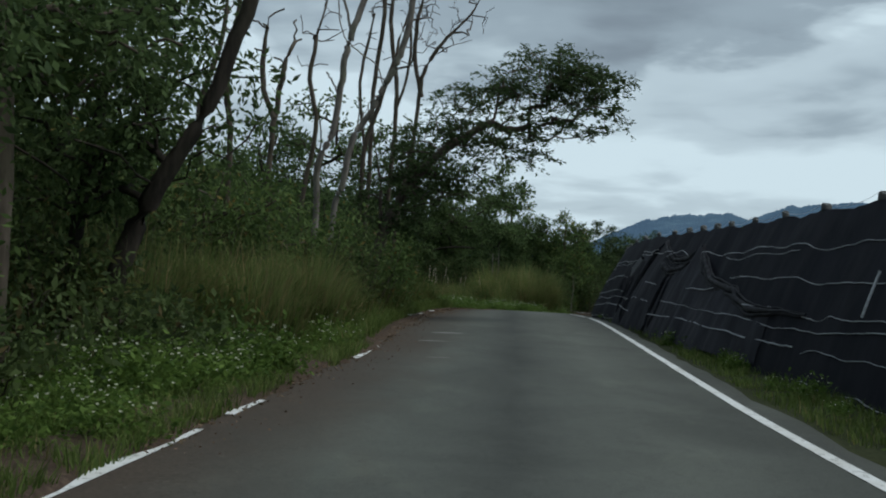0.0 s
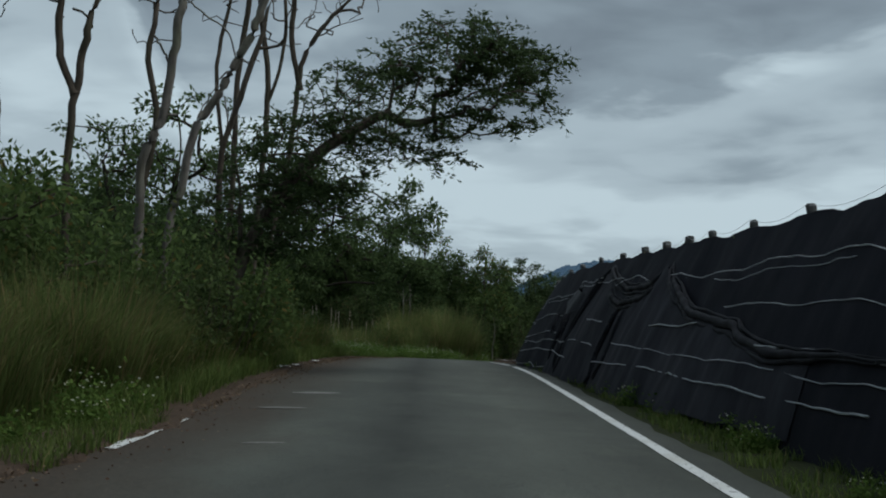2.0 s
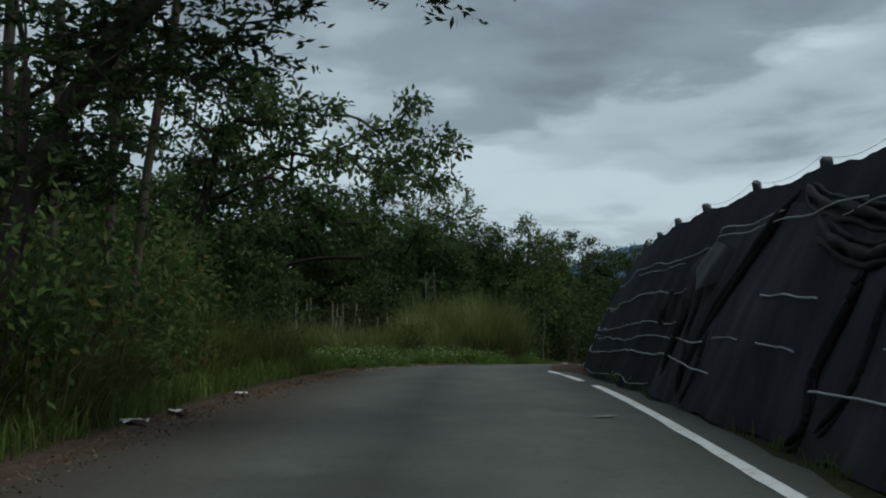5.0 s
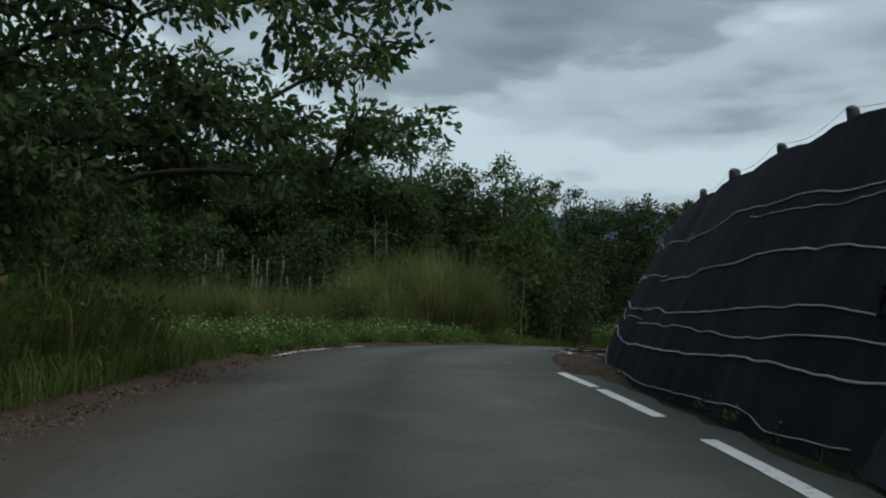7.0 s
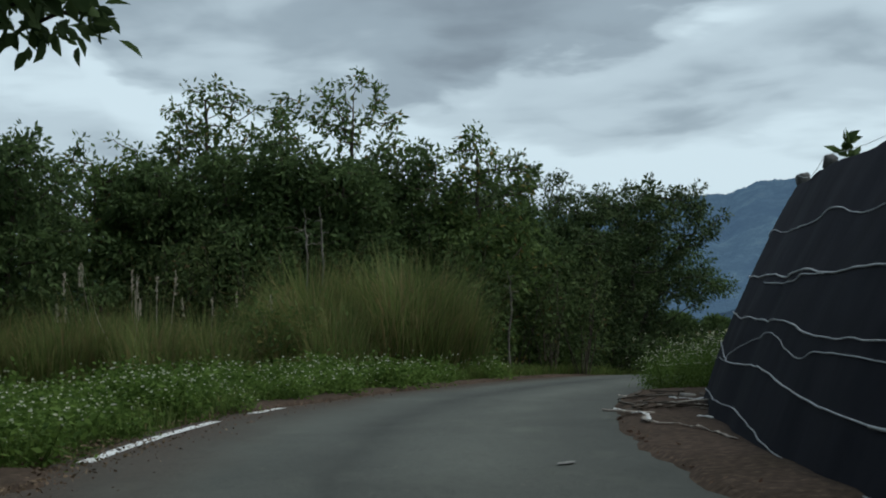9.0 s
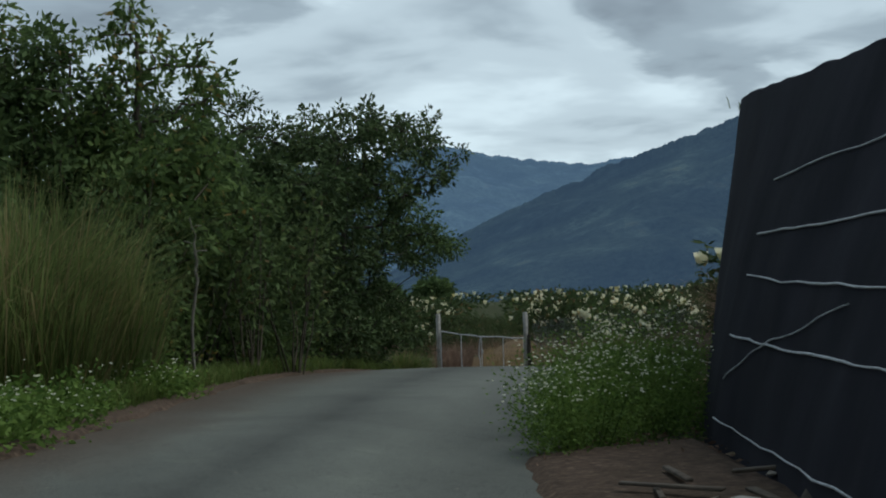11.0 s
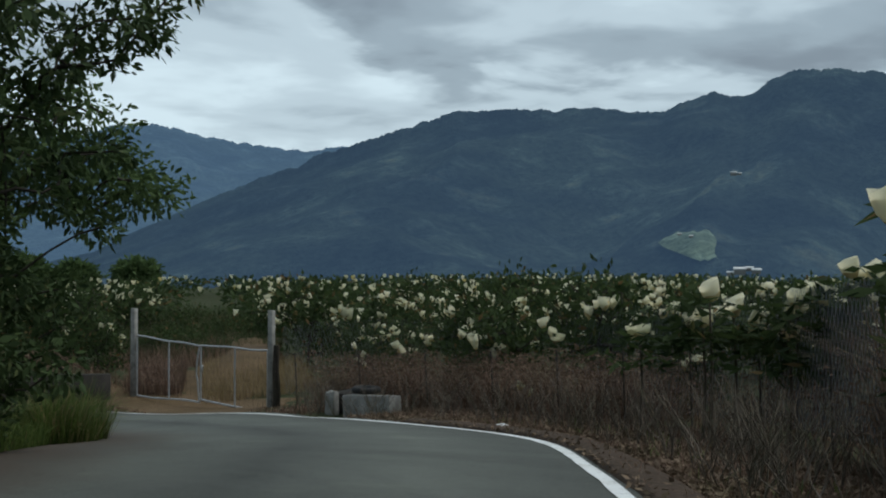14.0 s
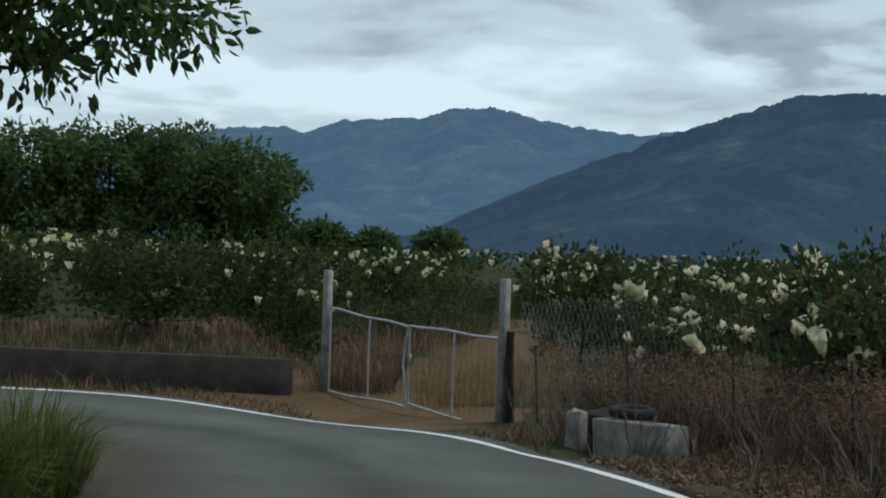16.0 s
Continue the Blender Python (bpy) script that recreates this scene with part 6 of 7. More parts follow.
spots = np.concatenate([strip_points(-1, 18, 28, 1.2, 2.8, 26, rng), strip_points(-1, 28, 46, 0.9, 2.1, 34, rng), strip_points(-1, 46, 49, 1.6, 3.5, 6, rng), strip_points(-1, 66, 78, 0.9, 1.8, 10, rng), np.array([(14.7, 81.6), (15.0, 81.2), (14.5, 80.4), (14.9, 80.6), (14.2, 79.6), (14.5, 79.9), (15.2, 82.2), (14.0, 80.8), (14.85, 80.9), (14.3, 80.0), (14.6, 81.0), (14.1, 81.5)])])
sizes = np.concatenate([rng.uniform(0.8, 1.25, 26), rng.uniform(0.7, 1.15, 34), rng.uniform(0.6, 0.9, 6), rng.uniform(0.35, 0.6, 10), rng.uniform(0.5, 0.74, 12)])
front = np.stack([rng.uniform(-5.5, 6.8, 40), rng.uniform(60.8, 63.4, 40)], 1)
front = front[road_gap(front[:, 0], front[:, 1]) > 3.6]
scatter(green, np.concatenate([spots, front]), np.concatenate([sizes, rng.uniform(0.45, 0.75, len(front))]), rng)

# dead pale twigs and leaning sticks at the wood's edge
rng = np.random.default_rng(170)
for k in range(26):
    p = strip_points(-1, 7, 32, 1.6, 4.2, 1, rng)[0]
    z = ground_z(*p)
    b = Bag()
    d = rng.normal(0, 1, 3) * [1, 1, 0.2] + [0, 0, rng.uniform(0.25, 1.1)]
    d *= rng.uniform(0.5, 1.4) / np.linalg.norm(d)
    t = np.linspace(0, 1, 7)[:, None]
    line = np.array([*p, z]) + d * t + rng.normal(0, 0.05, (7, 3)) * t
    tube(b, line, np.linspace(0.014, 0.005, 7), 5)
    for j in range(3):
        i = int(rng.integers(2, 6))
        e = line[i] + (d / np.linalg.norm(d) + rng.normal(0, 0.6, 3)) * rng.uniform(0.15, 0.4)
        tube(b, [line[i], (line[i] + e) / 2 + rng.normal(0, 0.02, 3), e], [0.007, 0.005, 0.003], 4)
    solo("dead_branch", b.mesh("dead_branch", BARK_PALE, True), "pale dead branch leaning in the undergrowth", "branch", "dead branches")
# two thin pale saplings in front of the bend's trees
for k, (x, y, h) in enumerate([(2.45, 65.6, 3.6), (2.75, 65.9, 3.7), (-6.0, 62, 2.2), (6.7, 66.5, 2.4)]):
    tree("bare_sapling", (x, y), [[(0, 0, 0), (-0.06, 0, h * 0.35), (0.03, 0, h * 0.7), (-0.02, 0, h)]], [((0, 0, h * 0.9), (0.25, 0.25, h * 0.15), 5)], LEAF_MID, BARK_PALE,
         "thin pale bare sapling among tall grass", 180 + k, per=0, trunk_r=0.022, twig=0.005, group="bare saplings")

# ---- dry thicket, orchard and litter beyond the bend ----
rng = np.random.default_rng(190)


def fence_strip(count, a0, a1, s0, s1):
    """Places beside the net fence; positive is away from the road."""
    s, a = rng.uniform(s0, s1, count), rng.uniform(a0, a1, count)
    x, y = np.interp(s, FENCE_S, FENCE[:, 0]), np.interp(s, FENCE_S, FENCE[:, 1])
    x2, y2 = np.interp(s + 0.1, FENCE_S, FENCE[:, 0]), np.interp(s + 0.1, FENCE_S, FENCE[:, 1])
    n = np.hypot(x2 - x, y2 - y) + 1e-9
    return np.stack([x + (y2 - y) / n * a, y - (x2 - x) / n * a], 1)


FL = FENCE_S[-1]


def clear(p):
    """Leaves the concrete headwall free of weeds."""
    return p[np.hypot(p[:, 0] - 21.0, p[:, 1] - 83.9) > 1.2]


def opened(p):
    """Where the net stands bare, little of the dry growth hangs in front of it."""
    bare = (p[:, 1] > 70.3) & (p[:, 1] < 77.2)
    return p[~bare | (rng.random(len(p)) < 0.16)]


p = opened(clear(fence_strip(46000, -0.2, 1.3, 0.0, FL - 0.6)))
n = len(p)
b = Bag()
tall = 1.25 * (0.75 + 0.35 * np.array([noise.noise(Vector((q[0] * 0.9, q[1] * 0.9, 4.0))) for q in p]))
at = on_ground(p[:, 0], p[:, 1]) + np.stack([0 * tall, 0 * tall, tall * rng.uniform(0.02, 1, n) ** 0.8], 1)
leaves(b, at, rng.normal(0, 1, (n, 3)) * [1, 1, 0.7], rng.uniform(0.03, 0.10, n), 0.30, 0.15, rng)
solo("dead_leaves", b.mesh("dead_leaves", GRASS_DRY), "withered brown leaves hanging in the thicket along the net", "dry leaves", kind="stuff")
b = Bag()
p = clear(np.concatenate([strip_points(1, 59.5, 84, 0.06, 2.3, 14000, rng), strip_points(1, 59.5, 82, 0.02, 0.6, 6000, rng)]))
n = len(p)
leaves(b, on_ground(p[:, 0], p[:, 1], 0.09), rng.normal(0, 1, (n, 3)) * [1, 1, 0.3], rng.uniform(0.025, 0.09, n), 0.45, 0.1, rng)
solo("leaf_litter", b.mesh("leaf_litter", LITTER), "pale brown fallen leaves on the soil below the net", "leaves", kind="stuff")
i = rng.integers(172, 206, 7000)
p = R[i] + (R[i] - L[i]) / np.linalg.norm(R[i] - L[i], axis=1, keepdims=True) * rng.uniform(0.08, 1.2, (7000, 1)) + (R[i + 1] - R[i]) * rng.uniform(0, 1, (7000, 1))
p = clear(p[(p[:, 0] < 19.3) | (p[:, 1] < 87)])
grass_stuff("dry_grass", p, 0.04, 0.22, 0.009, 0.9, GRASS_DRY, "low dry grass at the foot of the retaining wall", 198)
grass_stuff("dry_grass", opened(clear(fence_strip(17000, -0.12, 1.5, 0.0, FL - 0.6))), 0.25, 1.25, 0.005, 1.5, GRASS_DRY, "dense dry brown grass and stalks along the net fence", 191)
grass_stuff("dry_grass", fence_strip(12000, -0.1, 0.9, 0.0, 9.0), 0.8, 1.95, 0.006, 1.0, GRASS_DRY, "tall dead brown weeds in front of the orchard", 192)
grass_stuff("dry_grass", clear(strip_points(1, 59, 86.5, 0.12, 2.4, 34000, rng, 0.8)), 0.04, 0.26, 0.007, 0.9, GRASS_DRY, "low dry brown litter and grass beside the road", 193)
grass_stuff("dry_grass", np.stack([rng.uniform(4, 20.6, 16000), rng.uniform(92.6, 98.0, 16000)], 1), 0.08, 0.42, 0.009, 0.9, GRASS_DRY, "dry brown grass above the retaining wall", 194)
grass_stuff("dry_grass", strip_points(1, 59.5, 80, 0.03, 0.8, 9000, rng), 0.04, 0.18, 0.006, 1.2, GRASS_DRY, "sparse short dead grass at the edge of the asphalt", 189)
grass_stuff("weed_grass", patchy(strip_points(1, 60, 80, 0.5, 1.5, 1500, rng), 0.8, 8.0, 0.1), 0.08, 0.28, 0.007, 0.8, GRASS, "sparse green weeds beside the road", 195)
for k in range(150):
    p = fence_strip(1, -1.9, -0.15, 0.5, FL - 2)[0]
    b = Bag()
    for j in range(4):
        h, a = rng.uniform(0.35, 0.85), rng.uniform(0, 6.28)
        e = np.array([math.cos(a) * h * 0.5, math.sin(a) * h * 0.5, h])
        line = np.array([[0, 0, -0.03], e * [0.3, 0.3, 0.4] + rng.normal(0, 0.03, 3), e * [0.7, 0.7, 0.75] + rng.normal(0, 0.03, 3), e])
        tube(b, line, [0.007, 0.006, 0.004, 0.002], 4)
        f = line[2] + rng.normal(0, 0.12, 3) + [0, 0, 0.1]
        tube(b, [line[1], (line[1] + f) / 2, f], [0.004, 0.003, 0.002], 3)
    ob = solo("dry_stalk", b.mesh("dry_stalk", TWIG_DRY, True), "bare pale branching weed stalk", "weed", "dry weed stalks")
    ob.location = (p[0], p[1], ground_z(*p))

# sandy farm track behind the gate
axis_d = np.array([0.41, 0.91])
side_d = np.array([0.91, -0.41])


def track_place(u, w):
    climb = np.clip((u - 1.6) / 6.0, 0, 1)
    c = np.array([20.2, 89.3]) + u[:, None] * axis_d + (w * (1.7 + 0.25 * wave(u, 71)) + 0.6 * climb)[:, None] * side_d
    mound = 0.58 * climb * climb * (3 - 2 * climb) * np.clip((w + 0.35) / 0.8, 0, 1)
    return on_ground(c[:, 0], c[:, 1], -0.01 + mound + 0.06 * wave(u * 1.3 + w * 3, 72) * wave(w * 4 + u, 73) - 0.2 * (abs(w) > 0.95) - 0.12 * np.clip(-u / 0.8, 0, 1))


v, f = sheet(np.linspace(-1.6, 15.0, 56), np.linspace(-1, 1, 13), track_place)
solo("farm_track", mesh_of("farm_track", v, f, SAND, True), "dry sandy farm track behind the gate", "track", kind="structure")
grass_stuff("straw_grass", np.array([21.2, 89.9]) + rng.uniform(0.6, 6.5, (5200, 1)) * axis_d + rng.uniform(-0.4, 2.2, (5200, 1)) * side_d, 0.08, 0.62, 0.006, 0.7,
            leaf_mat("straw_grass", (0.16, 0.11, 0.055), (0.34, 0.25, 0.14), None, 0.8), "pale straw-coloured grass behind the gate", 196)


grass_stuff("dry_grass", np.array([20.2, 89.3]) + rng.uniform(2.6, 6.5, (5200, 1)) * axis_d + rng.uniform(-1.5, -0.2, (5200, 1)) * side_d, 0.15, 0.7, 0.006, 0.9, GRASS_DRY, "dark dry weeds on the farm track behind the gate", 197)


grass_stuff("dry_grass", np.array([20.2, 89.3]) + rng.uniform(8.0, 30.0, (9000, 1)) * axis_d + rng.uniform(-2.6, 2.6, (9000, 1)) * side_d, 0.2, 0.95, 0.009, 0.8, GRASS_DRY, "dry weeds overgrowing the far end of the farm track", 199)
grass_stuff("weed_grass", np.array([20.2, 89.3]) + rng.uniform(11.0, 34.0, (9000, 1)) * axis_d + rng.uniform(-2.6, 2.6, (9000, 1)) * side_d, 0.3, 1.15, 0.014, 0.9, LEAF_ORCHARD, "dark green weeds overgrowing the far end of the farm track", 200)


for k in range(9):
    p = np.array([20.2, 89.3]) + (12.0 + 1.5 * k) * axis_d + rng.uniform(-1.9, 1.9) * side_d
    shrub(p, 0.95, rng.uniform(0.8, 1.25), LEAF_ORCHARD, "dark green bush at the end of the farm track", 860 + k, 800, 0.13, group="bushes on the farm track")


def fruit_bag(seed):
    """A crumpled paper bag tied over a fruit: open hem above, drawn in below."""
    rng = np.random.default_rng(seed)
    b = Bag()
    rings = [(0.125, 0.085), (0.118, 0.02), (0.105, -0.05), (0.072, -0.105), (0.03, -0.14)]
    n = 7
    v = []
    for r, z in rings:
        a = np.arange(n) * 2 * np.pi / n + rng.normal(0, 0.08, n)
        rr = r * (1 + rng.normal(0, 0.09, n)) / np.maximum(abs(np.cos(a)), 0.82)
        v.append(np.stack([rr * np.cos(a), rr * np.sin(a) * 0.38, z + rng.normal(0, 0.016, n)], 1))
    i, j = np.meshgrid(np.arange(len(rings) - 1), np.arange(n), indexing="ij")
    k = (j + 1) % n
    b.add(np.concatenate(v), np.stack([i * n + j, i * n + k, (i + 1) * n + k, (i + 1) * n + j], -1).reshape(-1, 4))
    b.add(v[1], np.arange(n)[None])
    return b


def bag_mesh(seed):
    """A bag whose lower end is stained brown by the fruit."""
    me = fruit_bag(seed).mesh("fruit_bag", BAG)
    me.materials.append(BAG_BROWN)
    for k, face in enumerate(me.polygons):
        face.material_index = 1 if 14 + 3 * (seed % 3) <= k < 28 else 0
    return me


BAGS = [bag_mesh(600 + k) for k in range(6)]


def orchard_bush(seed, tall, bags, count=1250):
    rng = np.random.default_rng(seed)
    ob = thing("orchard_bush", "low green fruit tree with fruits in white paper bags", "fruit tree", group="orchard")
    limbs, ends, heads = grow([[(0, 0, 0), (0.05, 0, tall * 0.25), (0, 0.05, tall * 0.5)]], [((0, 0, tall * 0.66), (0.95, 0.95, tall * 0.30), 40), ((0, 0, tall * 0.32), (1.15, 1.15, tall * 0.26), 26)], rng, 0.012)
    b = Bag()
    for p, r in limbs:
        tube(b, p, r, 4)
    part("trunk", b.mesh("trunk", BARK_DARK, True), ob)
    per = count // len(ends)
    e, h = np.repeat(ends, per, 0), np.repeat(heads, per, 0)
    off = rng.normal(0, 0.15, e.shape)
    b = Bag()
    leaves(b, e + off, off * 4 + rng.normal(0, 0.5, e.shape) + [0, 0, 0.1], rng.uniform(0.12, 0.24, len(e)), 0.45, 0.12, rng)
    part("crown", b.mesh("crown", LEAF_ORCHARD), ob, kind="stuff")
    high = ends[ends[:, 2] > np.quantile(ends[:, 2], 0.45)]
    high = high[rng.permutation(len(high))[:max(3, bags // 2)]]
    for k in range(bags):
        q = high[int(rng.integers(len(high)))] * [1.25, 1.25, 1.02] + rng.normal(0, 0.12, 3) + [0, 0, 0.08]
        bag = part("fruit_bag", BAGS[int(rng.integers(len(BAGS)))], ob, "white paper fruit bag")
        s = rng.uniform(0.6, 1.15)
        bag.matrix_basis = Matrix.LocRotScale(q, Euler((rng.normal(0, 0.35), rng.normal(0, 0.35), rng.uniform(0, 6.28))), (s, s, s))
    return ob


bushes = [orchard_bush(620 + k, 2.15, (16, 20, 9, 18, 3)[k]) for k in range(5)]
places = []
for i, x in enumerate(np.arange(-14, 96, 2.9)):
    for y in np.arange(58, 150, 2.9):
        p = np.array([x, y]) + rng.uniform(-0.55, 0.55, 2)
        if road_gap(*p) < 4.2:
            continue
        d = p - FENCE[:, :2]
        near = int((d ** 2).sum(1).argmin())
        t = FENCE[min(near + 1, len(FENCE) - 1), :2] - FENCE[max(near - 1, 0), :2]
        right = (t[1] * d[near, 0] - t[0] * d[near, 1]) / np.hypot(*t)
        q = p - np.array([20.2, 89.3])
        u, w = q @ axis_d, q @ side_d
        beyond = q @ axis_d > 3.2 and p[1] > 91
        left_field = beyond and w < -1.9 and (p[0] - 19.4) * 0.39 + (p[1] - 91.9) * 0.92 > 2.4
        right_field = (right > 1.3 and p[1] < 90) or (p[1] >= 90 and w > 2.6 and u > 2.0) or (u > 10 and abs(w) > 1.9) or u > 60
        if (left_field or right_field) and not (p[1] < 66 and p[0] < 17):
            places.append(p)
places = np.array(places)
rank = np.hypot(places[:, 0] - 17, places[:, 1] - 78)
order = np.argsort(rank)
close, rest = places[order[:190]], places[order[190:]]
west = (close - np.array([20.2, 89.3])) @ side_d < 0
west &= close[:, 1] > 90
lumps = np.array([noise.noise(Vector((q[0] * 0.21, q[1] * 0.21, 6.0))) for q in close[~west]])
grown = (1 + 0.75 * lumps) * np.where(close[~west][:, 1] < 86, 0.80, 0.97) * rng.uniform(0.65, 1.12, int((~west).sum()))
grown = np.clip(grown, 0.5, 1.13)
scatter([bushes[0], bushes[1], bushes[3]], close[~west], grown, rng, 0.05)
scatter([bushes[2], bushes[4]], close[west], rng.uniform(0.7, 1.1, int(west.sum())), rng, 0.05)
# the far rows run together
b, c = Bag(), Bag()
rest = rest[np.hypot(rest[:, 0] - 17, rest[:, 1] - 78) < 95]
n = 70
foot = np.repeat(on_ground(rest[:, 0], rest[:, 1]), n, 0)
off = rng.normal(0, 1, (len(foot), 3))
off *= rng.uniform(0.4, 1, (len(foot), 1)) / np.linalg.norm(off, axis=1, keepdims=True) * [1.3, 1.3, 0.6]
leaves(b, foot + off + [0, 0, 0.75], off + rng.normal(0, 0.4, off.shape), rng.uniform(0.3, 0.5, len(foot)), 0.5, 0.1, rng)
n = 2
foot = np.repeat(on_ground(rest[:, 0], rest[:, 1]), n, 0) + np.stack([rng.normal(0, 0.75, len(rest) * n), rng.normal(0, 0.75, len(rest) * n), rng.uniform(0.8, 1.4, len(rest) * n)], 1)
for p in foot:
    one = fruit_bag(int(rng.integers(600, 606)))
    c.add(np.concatenate(one.v)[:35] * 1.1 + p, one.q[4][0])
solo("far_orchard_rows", b.mesh("far_orchard_rows", LEAF_ORCHARD), "distant rows of low green fruit trees", "orchard", kind="stuff")
solo("far_fruit_bags", c.mesh("far_fruit_bags", BAG), "white paper bags on the distant fruit trees", "fruit bags", kind="stuff")


# taller plants with drooping strap leaves just behind the fence, each with big yellowed bags
def strap_plant(base, tall, seed, bags):
    rng = np.random.default_rng(seed)
    ob = thing("strap_leaved_plant", "tall fruit shrub with drooping dark leaves and large yellowed paper bags", "fruit tree", (base[0], base[1], ground_z(*base) - 0.03), "orchard")
    b = Bag()
    tube(b, [(0, 0, 0), (0.03, 0, tall * 0.5), (0, 0.02, tall * 0.9)], [0.022, 0.018, 0.011], 6)
    part("trunk", b.mesh("trunk", BARK_BROWN, True), ob)
    b = Bag()
    low, n = (0.3, 420) if base[1] < 70 else (0.66, 170)
    whorl = np.stack([rng.normal(0, 0.30, 26), rng.normal(0, 0.30, 26), tall * rng.uniform(low, 0.97, 26)], 1)
    at = whorl[rng.integers(0, 26, n)] + rng.normal(0, 0.035, (n, 3))
    along = rng.normal(0, 1, (n, 3)) * [1, 1, 0.45] - [0, 0, 0.12]
    leaves(b, at, along, rng.uniform(0.12, 0.27, n), 0.28, 0.1, rng)
    part("crown", b.mesh("crown", LEAF_ORCHARD), ob, kind="stuff")
    for k in range(bags):
        bag = part("fruit_bag", BAGS[int(rng.integers(len(BAGS)))], ob, "large yellowed paper fruit bag")
        s = rng.uniform(0.85, 1.15)
        off = rng.normal(0, 0.16, 3) * [1, 1, 0.8] if k else np.zeros(3)
        bag.matrix_basis = Matrix.LocRotScale(Vector((off[0], off[1], tall - 0.02 - abs(off[2]))), Euler((rng.normal(0, 0.3), rng.normal(0, 0.3), rng.uniform(-0.5, 0.5) - 0.6)), (s, s, s))


# foot, height of the topmost bag in the world, bags
for k, (x, y, z, n) in enumerate([(20.3, 73.8, 0.73, 2), (19.8, 73.8, 0.62, 2), (20.8, 75.9, 0.30, 2), (19.7, 73.6, 0.94, 1), (19.85, 72.6, 0.53, 1), (19.96, 72.6, 0.89, 2), (19.83, 72.14, 0.94, 2), (19.8, 71.8, 1.22, 3),
                                  (15.8, 67.84, 1.74, 2), (15.75, 67.6, 1.53, 1), (16.95, 68.1, 1.32, 2), (14.6, 65.1, 2.11, 1), (14.7, 65.0, 1.69, 2), (15.0, 64.7, 2.24, 1), (15.1, 64.55, 1.89, 2), (15.3, 64.3, 1.58, 2),
                                  (17.3, 67.4, 1.6, 1), (17.0, 66.6, 1.8, 1), (17.7, 69.3, 1.3, 2), (21.6, 73.4, 0.75, 2), (22.9, 75.6, 0.5, 2), (22.3, 74.3, 0.85, 1), (24.5, 78.0, 0.35, 2)]):
    strap_plant((x, y), z - float(ground_z(x, y)), 720 + k, n)

# litter, stones and boards
rng = np.random.default_rng(210)


def board(x, y, size, turn, mat, label, lift=0.02, tilt=(0, 0), name="board"):
    b = Bag()
    box(b, (0, 0, size[2] / 2), size, 0, min(size) * 0.2, min(size) * 0.15, rng)
    ob = solo(name, b.mesh(name, mat), label, name.replace("_", " "), "debris by the bank" if name in ("board", "strip") else "")
    ob.matrix_basis = Matrix.Translation((x, y, ground_z(x, y) + lift)) @ pose(0, 0, 0, tilt[0], tilt[1], turn)


for k in range(30):
    x, y = rng.uniform(5.9, 7.3), rng.uniform(51.6, 55.4)
    x += (y - 53.5) * 0.42
    m = (WOOD_DARK, WOOD_DARK, WOOD_GREY, WOOD_DARK)[k % 4]
    board(x, y, (rng.uniform(0.2, 0.6), rng.uniform(0.025, 0.06), 0.015), rng.uniform(-80, 80), m, "weathered broken board in a roadside heap", 0.10 + 0.012 * (k % 6), (rng.uniform(-7, 7), rng.uniform(-7, 7)))
def strip(points, width, mat, label, seed):
    """A curled strip of sheet lying along a line of places on the ground."""
    p = spline([(*q, 0) for q in points], 7)
    g = np.random.default_rng(seed)
    base = on_ground(p[:, 0], p[:, 1], 0.11)
    base[:, 2] += 0.035 * abs(wave(np.arange(len(p)) * 0.5, seed)) + 0.01
    d = np.gradient(p[:, :2], axis=0)
    d /= np.linalg.norm(d, axis=1, keepdims=True) + 1e-9
    roll = 1.2 * wave(np.arange(len(p)) * 0.35, seed + 1)
    side = np.stack([-d[:, 1] * np.cos(roll), d[:, 0] * np.cos(roll), 0.5 * np.sin(roll)], 1) * width * (1 + 0.3 * g.normal(0, 1, (len(p), 1)).clip(-1, 1))
    c = base.mean(0)
    n = len(p)
    v = np.concatenate([base - side, base + side, base + side - [0, 0, 0.006], base - side - [0, 0, 0.006]]) - c
    i = np.arange(n - 1)[:, None]
    b = Bag()
    b.add(v, np.concatenate([i + [[k * n, (k + 1) % 4 * n, (k + 1) % 4 * n + 1, k * n + 1]] for k in range(4)]))
    ob = solo("strip", b.mesh("strip", mat), label, "strip", "debris by the bank")
    ob.location = c


WHITE_STRIP, BROWN_STRIP = "pale curled plastic strip lying on bare soil", "dark tattered strip of sheet lying on bare soil"
strip([(5.62, 51.45), (5.42, 50.75), (5.60, 50.2), (5.66, 49.6), (5.62, 48.9)], 0.0132, WOOD_GREY, "long weathered lath on the bare soil", 901)
strip([(5.63, 51.5), (5.56, 51.2), (5.45, 50.75)], 0.0210, SHEET, WHITE_STRIP, 902)
strip([(5.52, 52.35), (5.56, 51.9), (5.6, 51.45)], 0.0144, SHEET, WHITE_STRIP, 903)
strip([(5.6, 52.2), (5.95, 52.4), (6.4, 52.3)], 0.028, WOOD_DARK, BROWN_STRIP, 904)
strip([(6.25, 53.3), (6.35, 52.9), (6.6, 52.5), (6.75, 52.1)], 0.0132, WOOD_GREY, WHITE_STRIP, 905)
strip([(5.85, 53.5), (6.1, 53.2), (6.5, 53.1)], 0.03, WOOD_DARK, BROWN_STRIP, 906)
strip([(6.8, 53.6), (6.6, 54.0), (6.7, 54.5)], 0.0168, SHEET, WHITE_STRIP, 907)
strip([(6.1, 54.6), (6.5, 54.5), (6.9, 54.7)], 0.02, WOOD_GREY, WHITE_STRIP, 908)
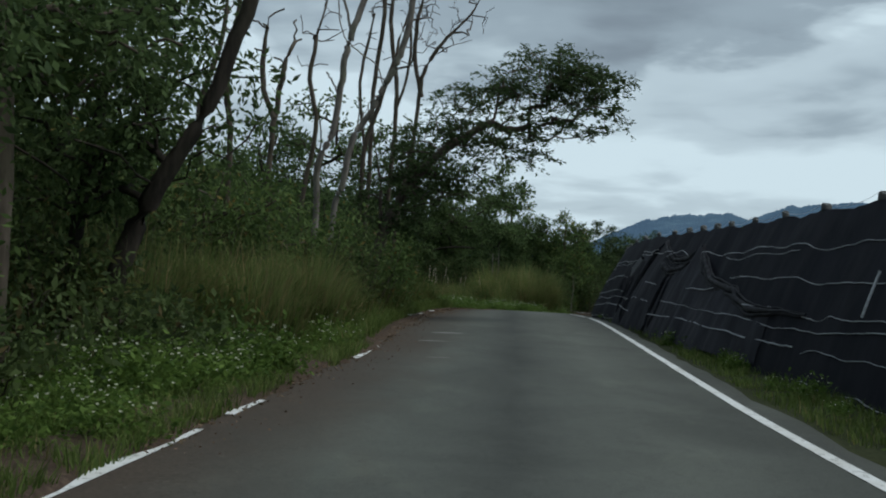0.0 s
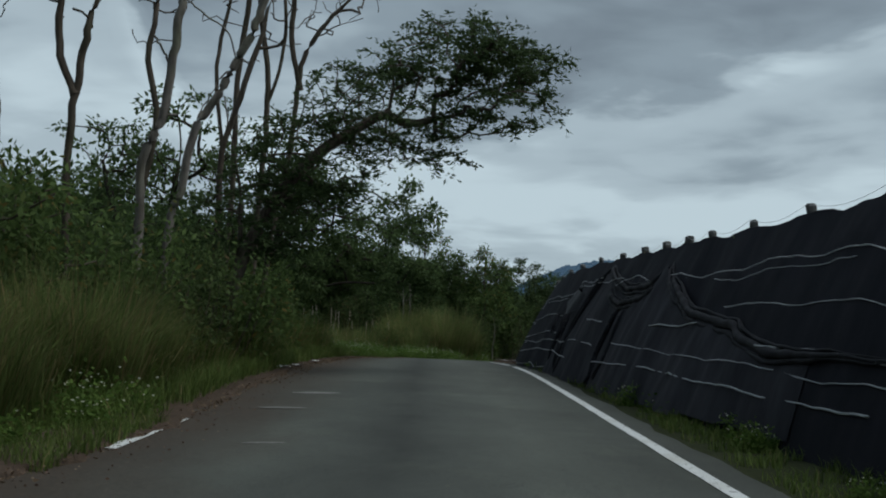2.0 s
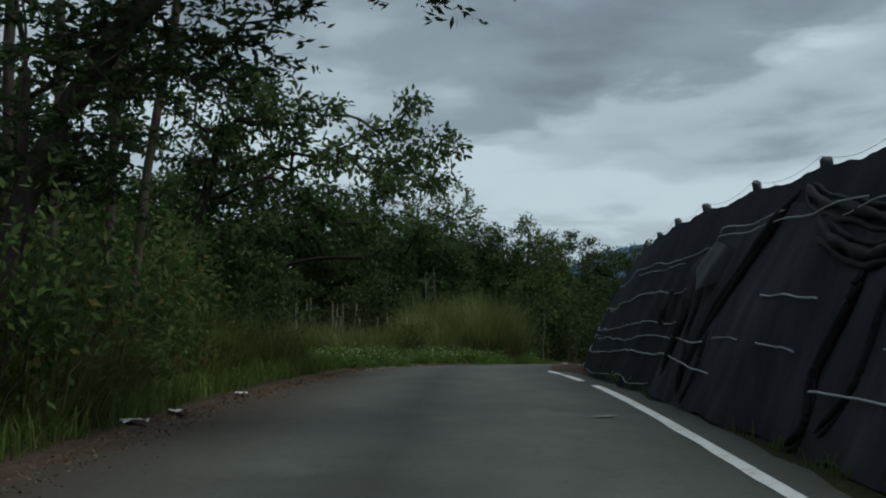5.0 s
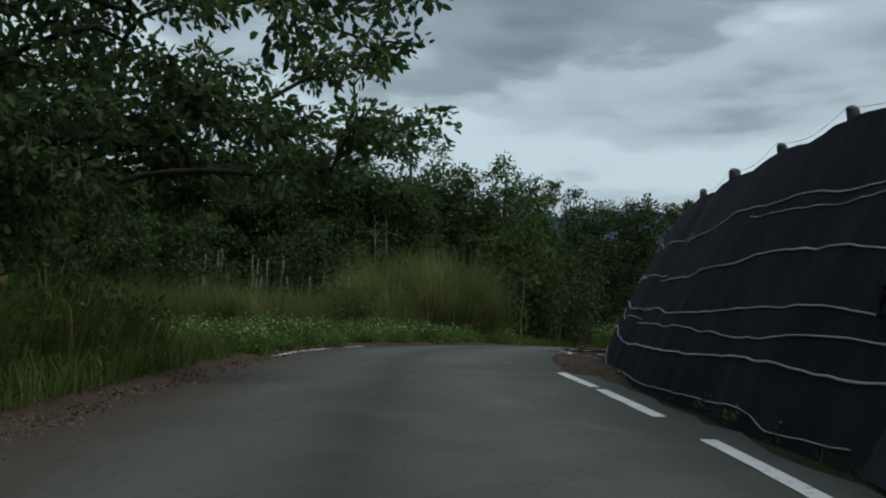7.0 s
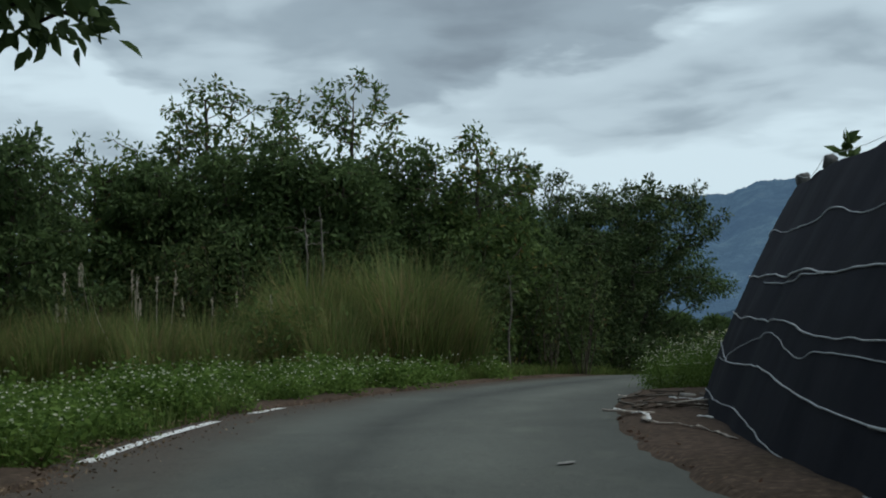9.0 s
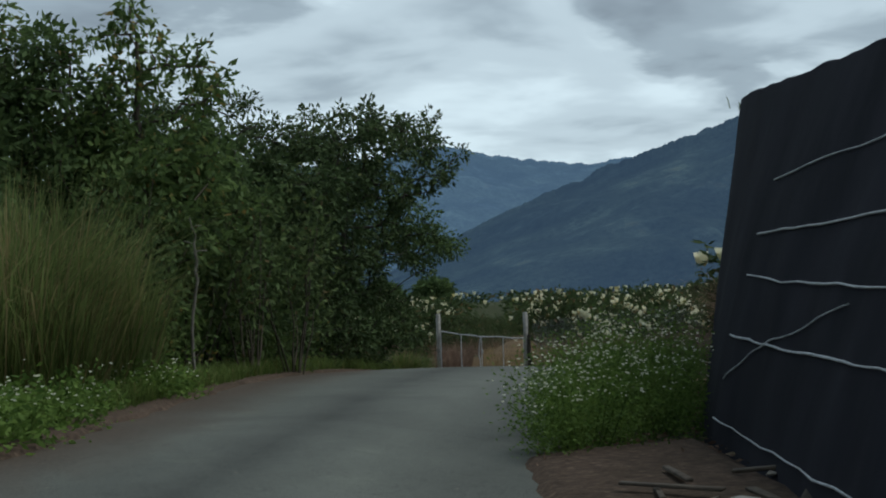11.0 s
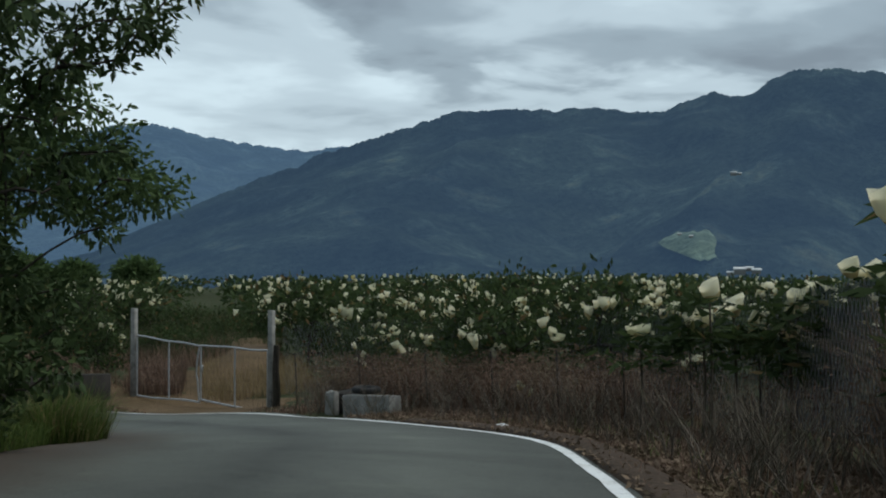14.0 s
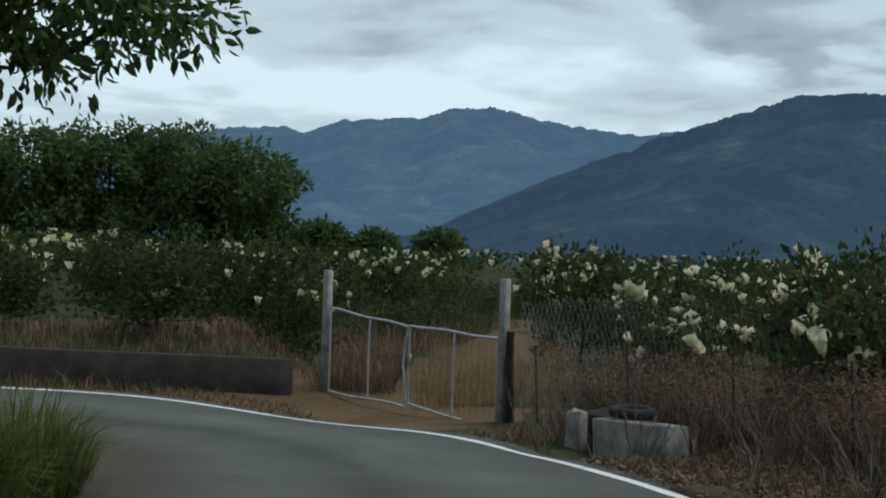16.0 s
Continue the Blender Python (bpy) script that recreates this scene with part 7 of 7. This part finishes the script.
strip([(7.05, 53.0), (6.85, 52.4), (6.6, 51.8), (6.35, 51.2)], 0.0120, SHEET, WHITE_STRIP, 909)
strip([(6.0, 51.1), (6.2, 50.8)], 0.0180, SHEET, WHITE_STRIP, 910)
strip([(6.9, 53.9), (7.1, 53.4), (7.15, 52.9), (7.0, 52.6)], 0.0300, SHEET, "crumpled whitish sheet at the foot of the cloth", 911)
for k, (x, y, s) in enumerate([(7.15, 53.9, 0.2), (7.35, 54.4, 0.16), (6.9, 54.5, 0.14)]):
    board(x, y, (s * 1.5, s, s * 0.7), rng.uniform(0, 90), CONCRETE, "grey stone at the foot of the cloth", 0.04, (8, 5), "stone")
board(-2.55, 17.6, (0.12, 0.5, 0.10), 35, BARK_PALE, "pale broken log end lying in the verge", 0.12, (35, 10), "log")
for x, y, s in [(-0.55, 33.6, 0.16), (-0.75, 32.4, 0.2), (-0.3, 36.6, 0.12), (19.6, 77.3, 0.11)]:
    b = Bag()
    g = 5
    u, w = np.meshgrid(np.linspace(-0.5, 0.5, g), np.linspace(-0.5, 0.5, g), indexing="ij")
    v = np.stack([u.ravel() * s * 1.3, w.ravel() * s, 0.25 * s * rng.random(g * g) + 0.02], 1)
    i, j = np.meshgrid(np.arange(g - 1), np.arange(g - 1), indexing="ij")
    q = (i * g + j).ravel()
    b.add(v, np.stack([q, q + g, q + g + 1, q + 1], 1))
    ob = solo("paper_scrap", b.mesh("paper_scrap", SHEET), "crumpled white scrap of litter", "litter", "litter")
    ob.location = (x, y, ground_z(x, y) + 0.09)
b = Bag()
p = strip_points(1, 45, 57.5, 0.1, 1.6, 2600, rng)
leaves(b, on_ground(p[:, 0], p[:, 1], 0.08), rng.normal(0, 1, (2600, 3)) * [1, 1, 0.15], rng.uniform(0.02, 0.09, 2600), 0.35, 0.05, rng)
solo("soil_litter", b.mesh("soil_litter", GRASS_DRY), "dry leaves and chips strewn on the bare soil", "litter", kind="stuff")
# fallen bags caught in the net
for k, p in enumerate([(22.42, 80.55, -1.0), (22.40, 80.25, -1.08)]):
    ob = solo("stray_bag", BAGS[k], "crumpled whitish paper bag caught in the net", "paper bag", "litter")
    ob.matrix_basis = Matrix.LocRotScale(p, Euler((0.3 * k, 0.5, k)), (0.62, 0.62, 0.62))
# a small plant on the crest of the bank
ob = thing("crest_weed", "small dark weed growing on the bank's crest", "weed", (7.36, 50.75, 2.92))
b = Bag()
leaves(b, np.stack([rng.normal(0, 0.03, 26), rng.normal(0, 0.03, 26), rng.uniform(0.0, 0.2, 26)], 1), rng.normal(0, 0.8, (26, 3)) + [0, 0, 0.7], rng.uniform(0.10, 0.2, 26), 0.5, 0.1, rng)
part("foliage", b.mesh("foliage", LEAF_DARK), ob, kind="stuff")

# asphalt patches: leaf bits on the road
b = Bag()
p = strip_points(-1, 8, 58, -0.9, 0.4, 5000, rng, 0.4)
leaves(b, on_ground(p[:, 0], p[:, 1], 0.072), rng.normal(0, 1, (5000, 3)) * [1, 1, 0.05], rng.uniform(0.01, 0.032, 5000), 0.6, 0.05, rng)
solo("fallen_leaves", b.mesh("fallen_leaves", GRASS_DRY), "scattered dry brown leaves on the asphalt edge", "leaves", kind="stuff")
b = Bag()
p = np.concatenate([strip_points(-1, 8, 27, -0.25, 0.7, 2500, rng), strip_points(-1, 27, 51, -0.45, 0.85, 5000, rng)])
n = len(p)
leaves(b, on_ground(p[:, 0], p[:, 1], 0.095), rng.normal(0, 1, (n, 3)) * [1, 1, 0.25], rng.uniform(0.015, 0.05, n), 0.5, 0.08, rng)
solo("leaf_litter", b.mesh("leaf_litter", LITTER), "brown fallen leaves piled along the soil at the road edge", "leaves", kind="stuff")
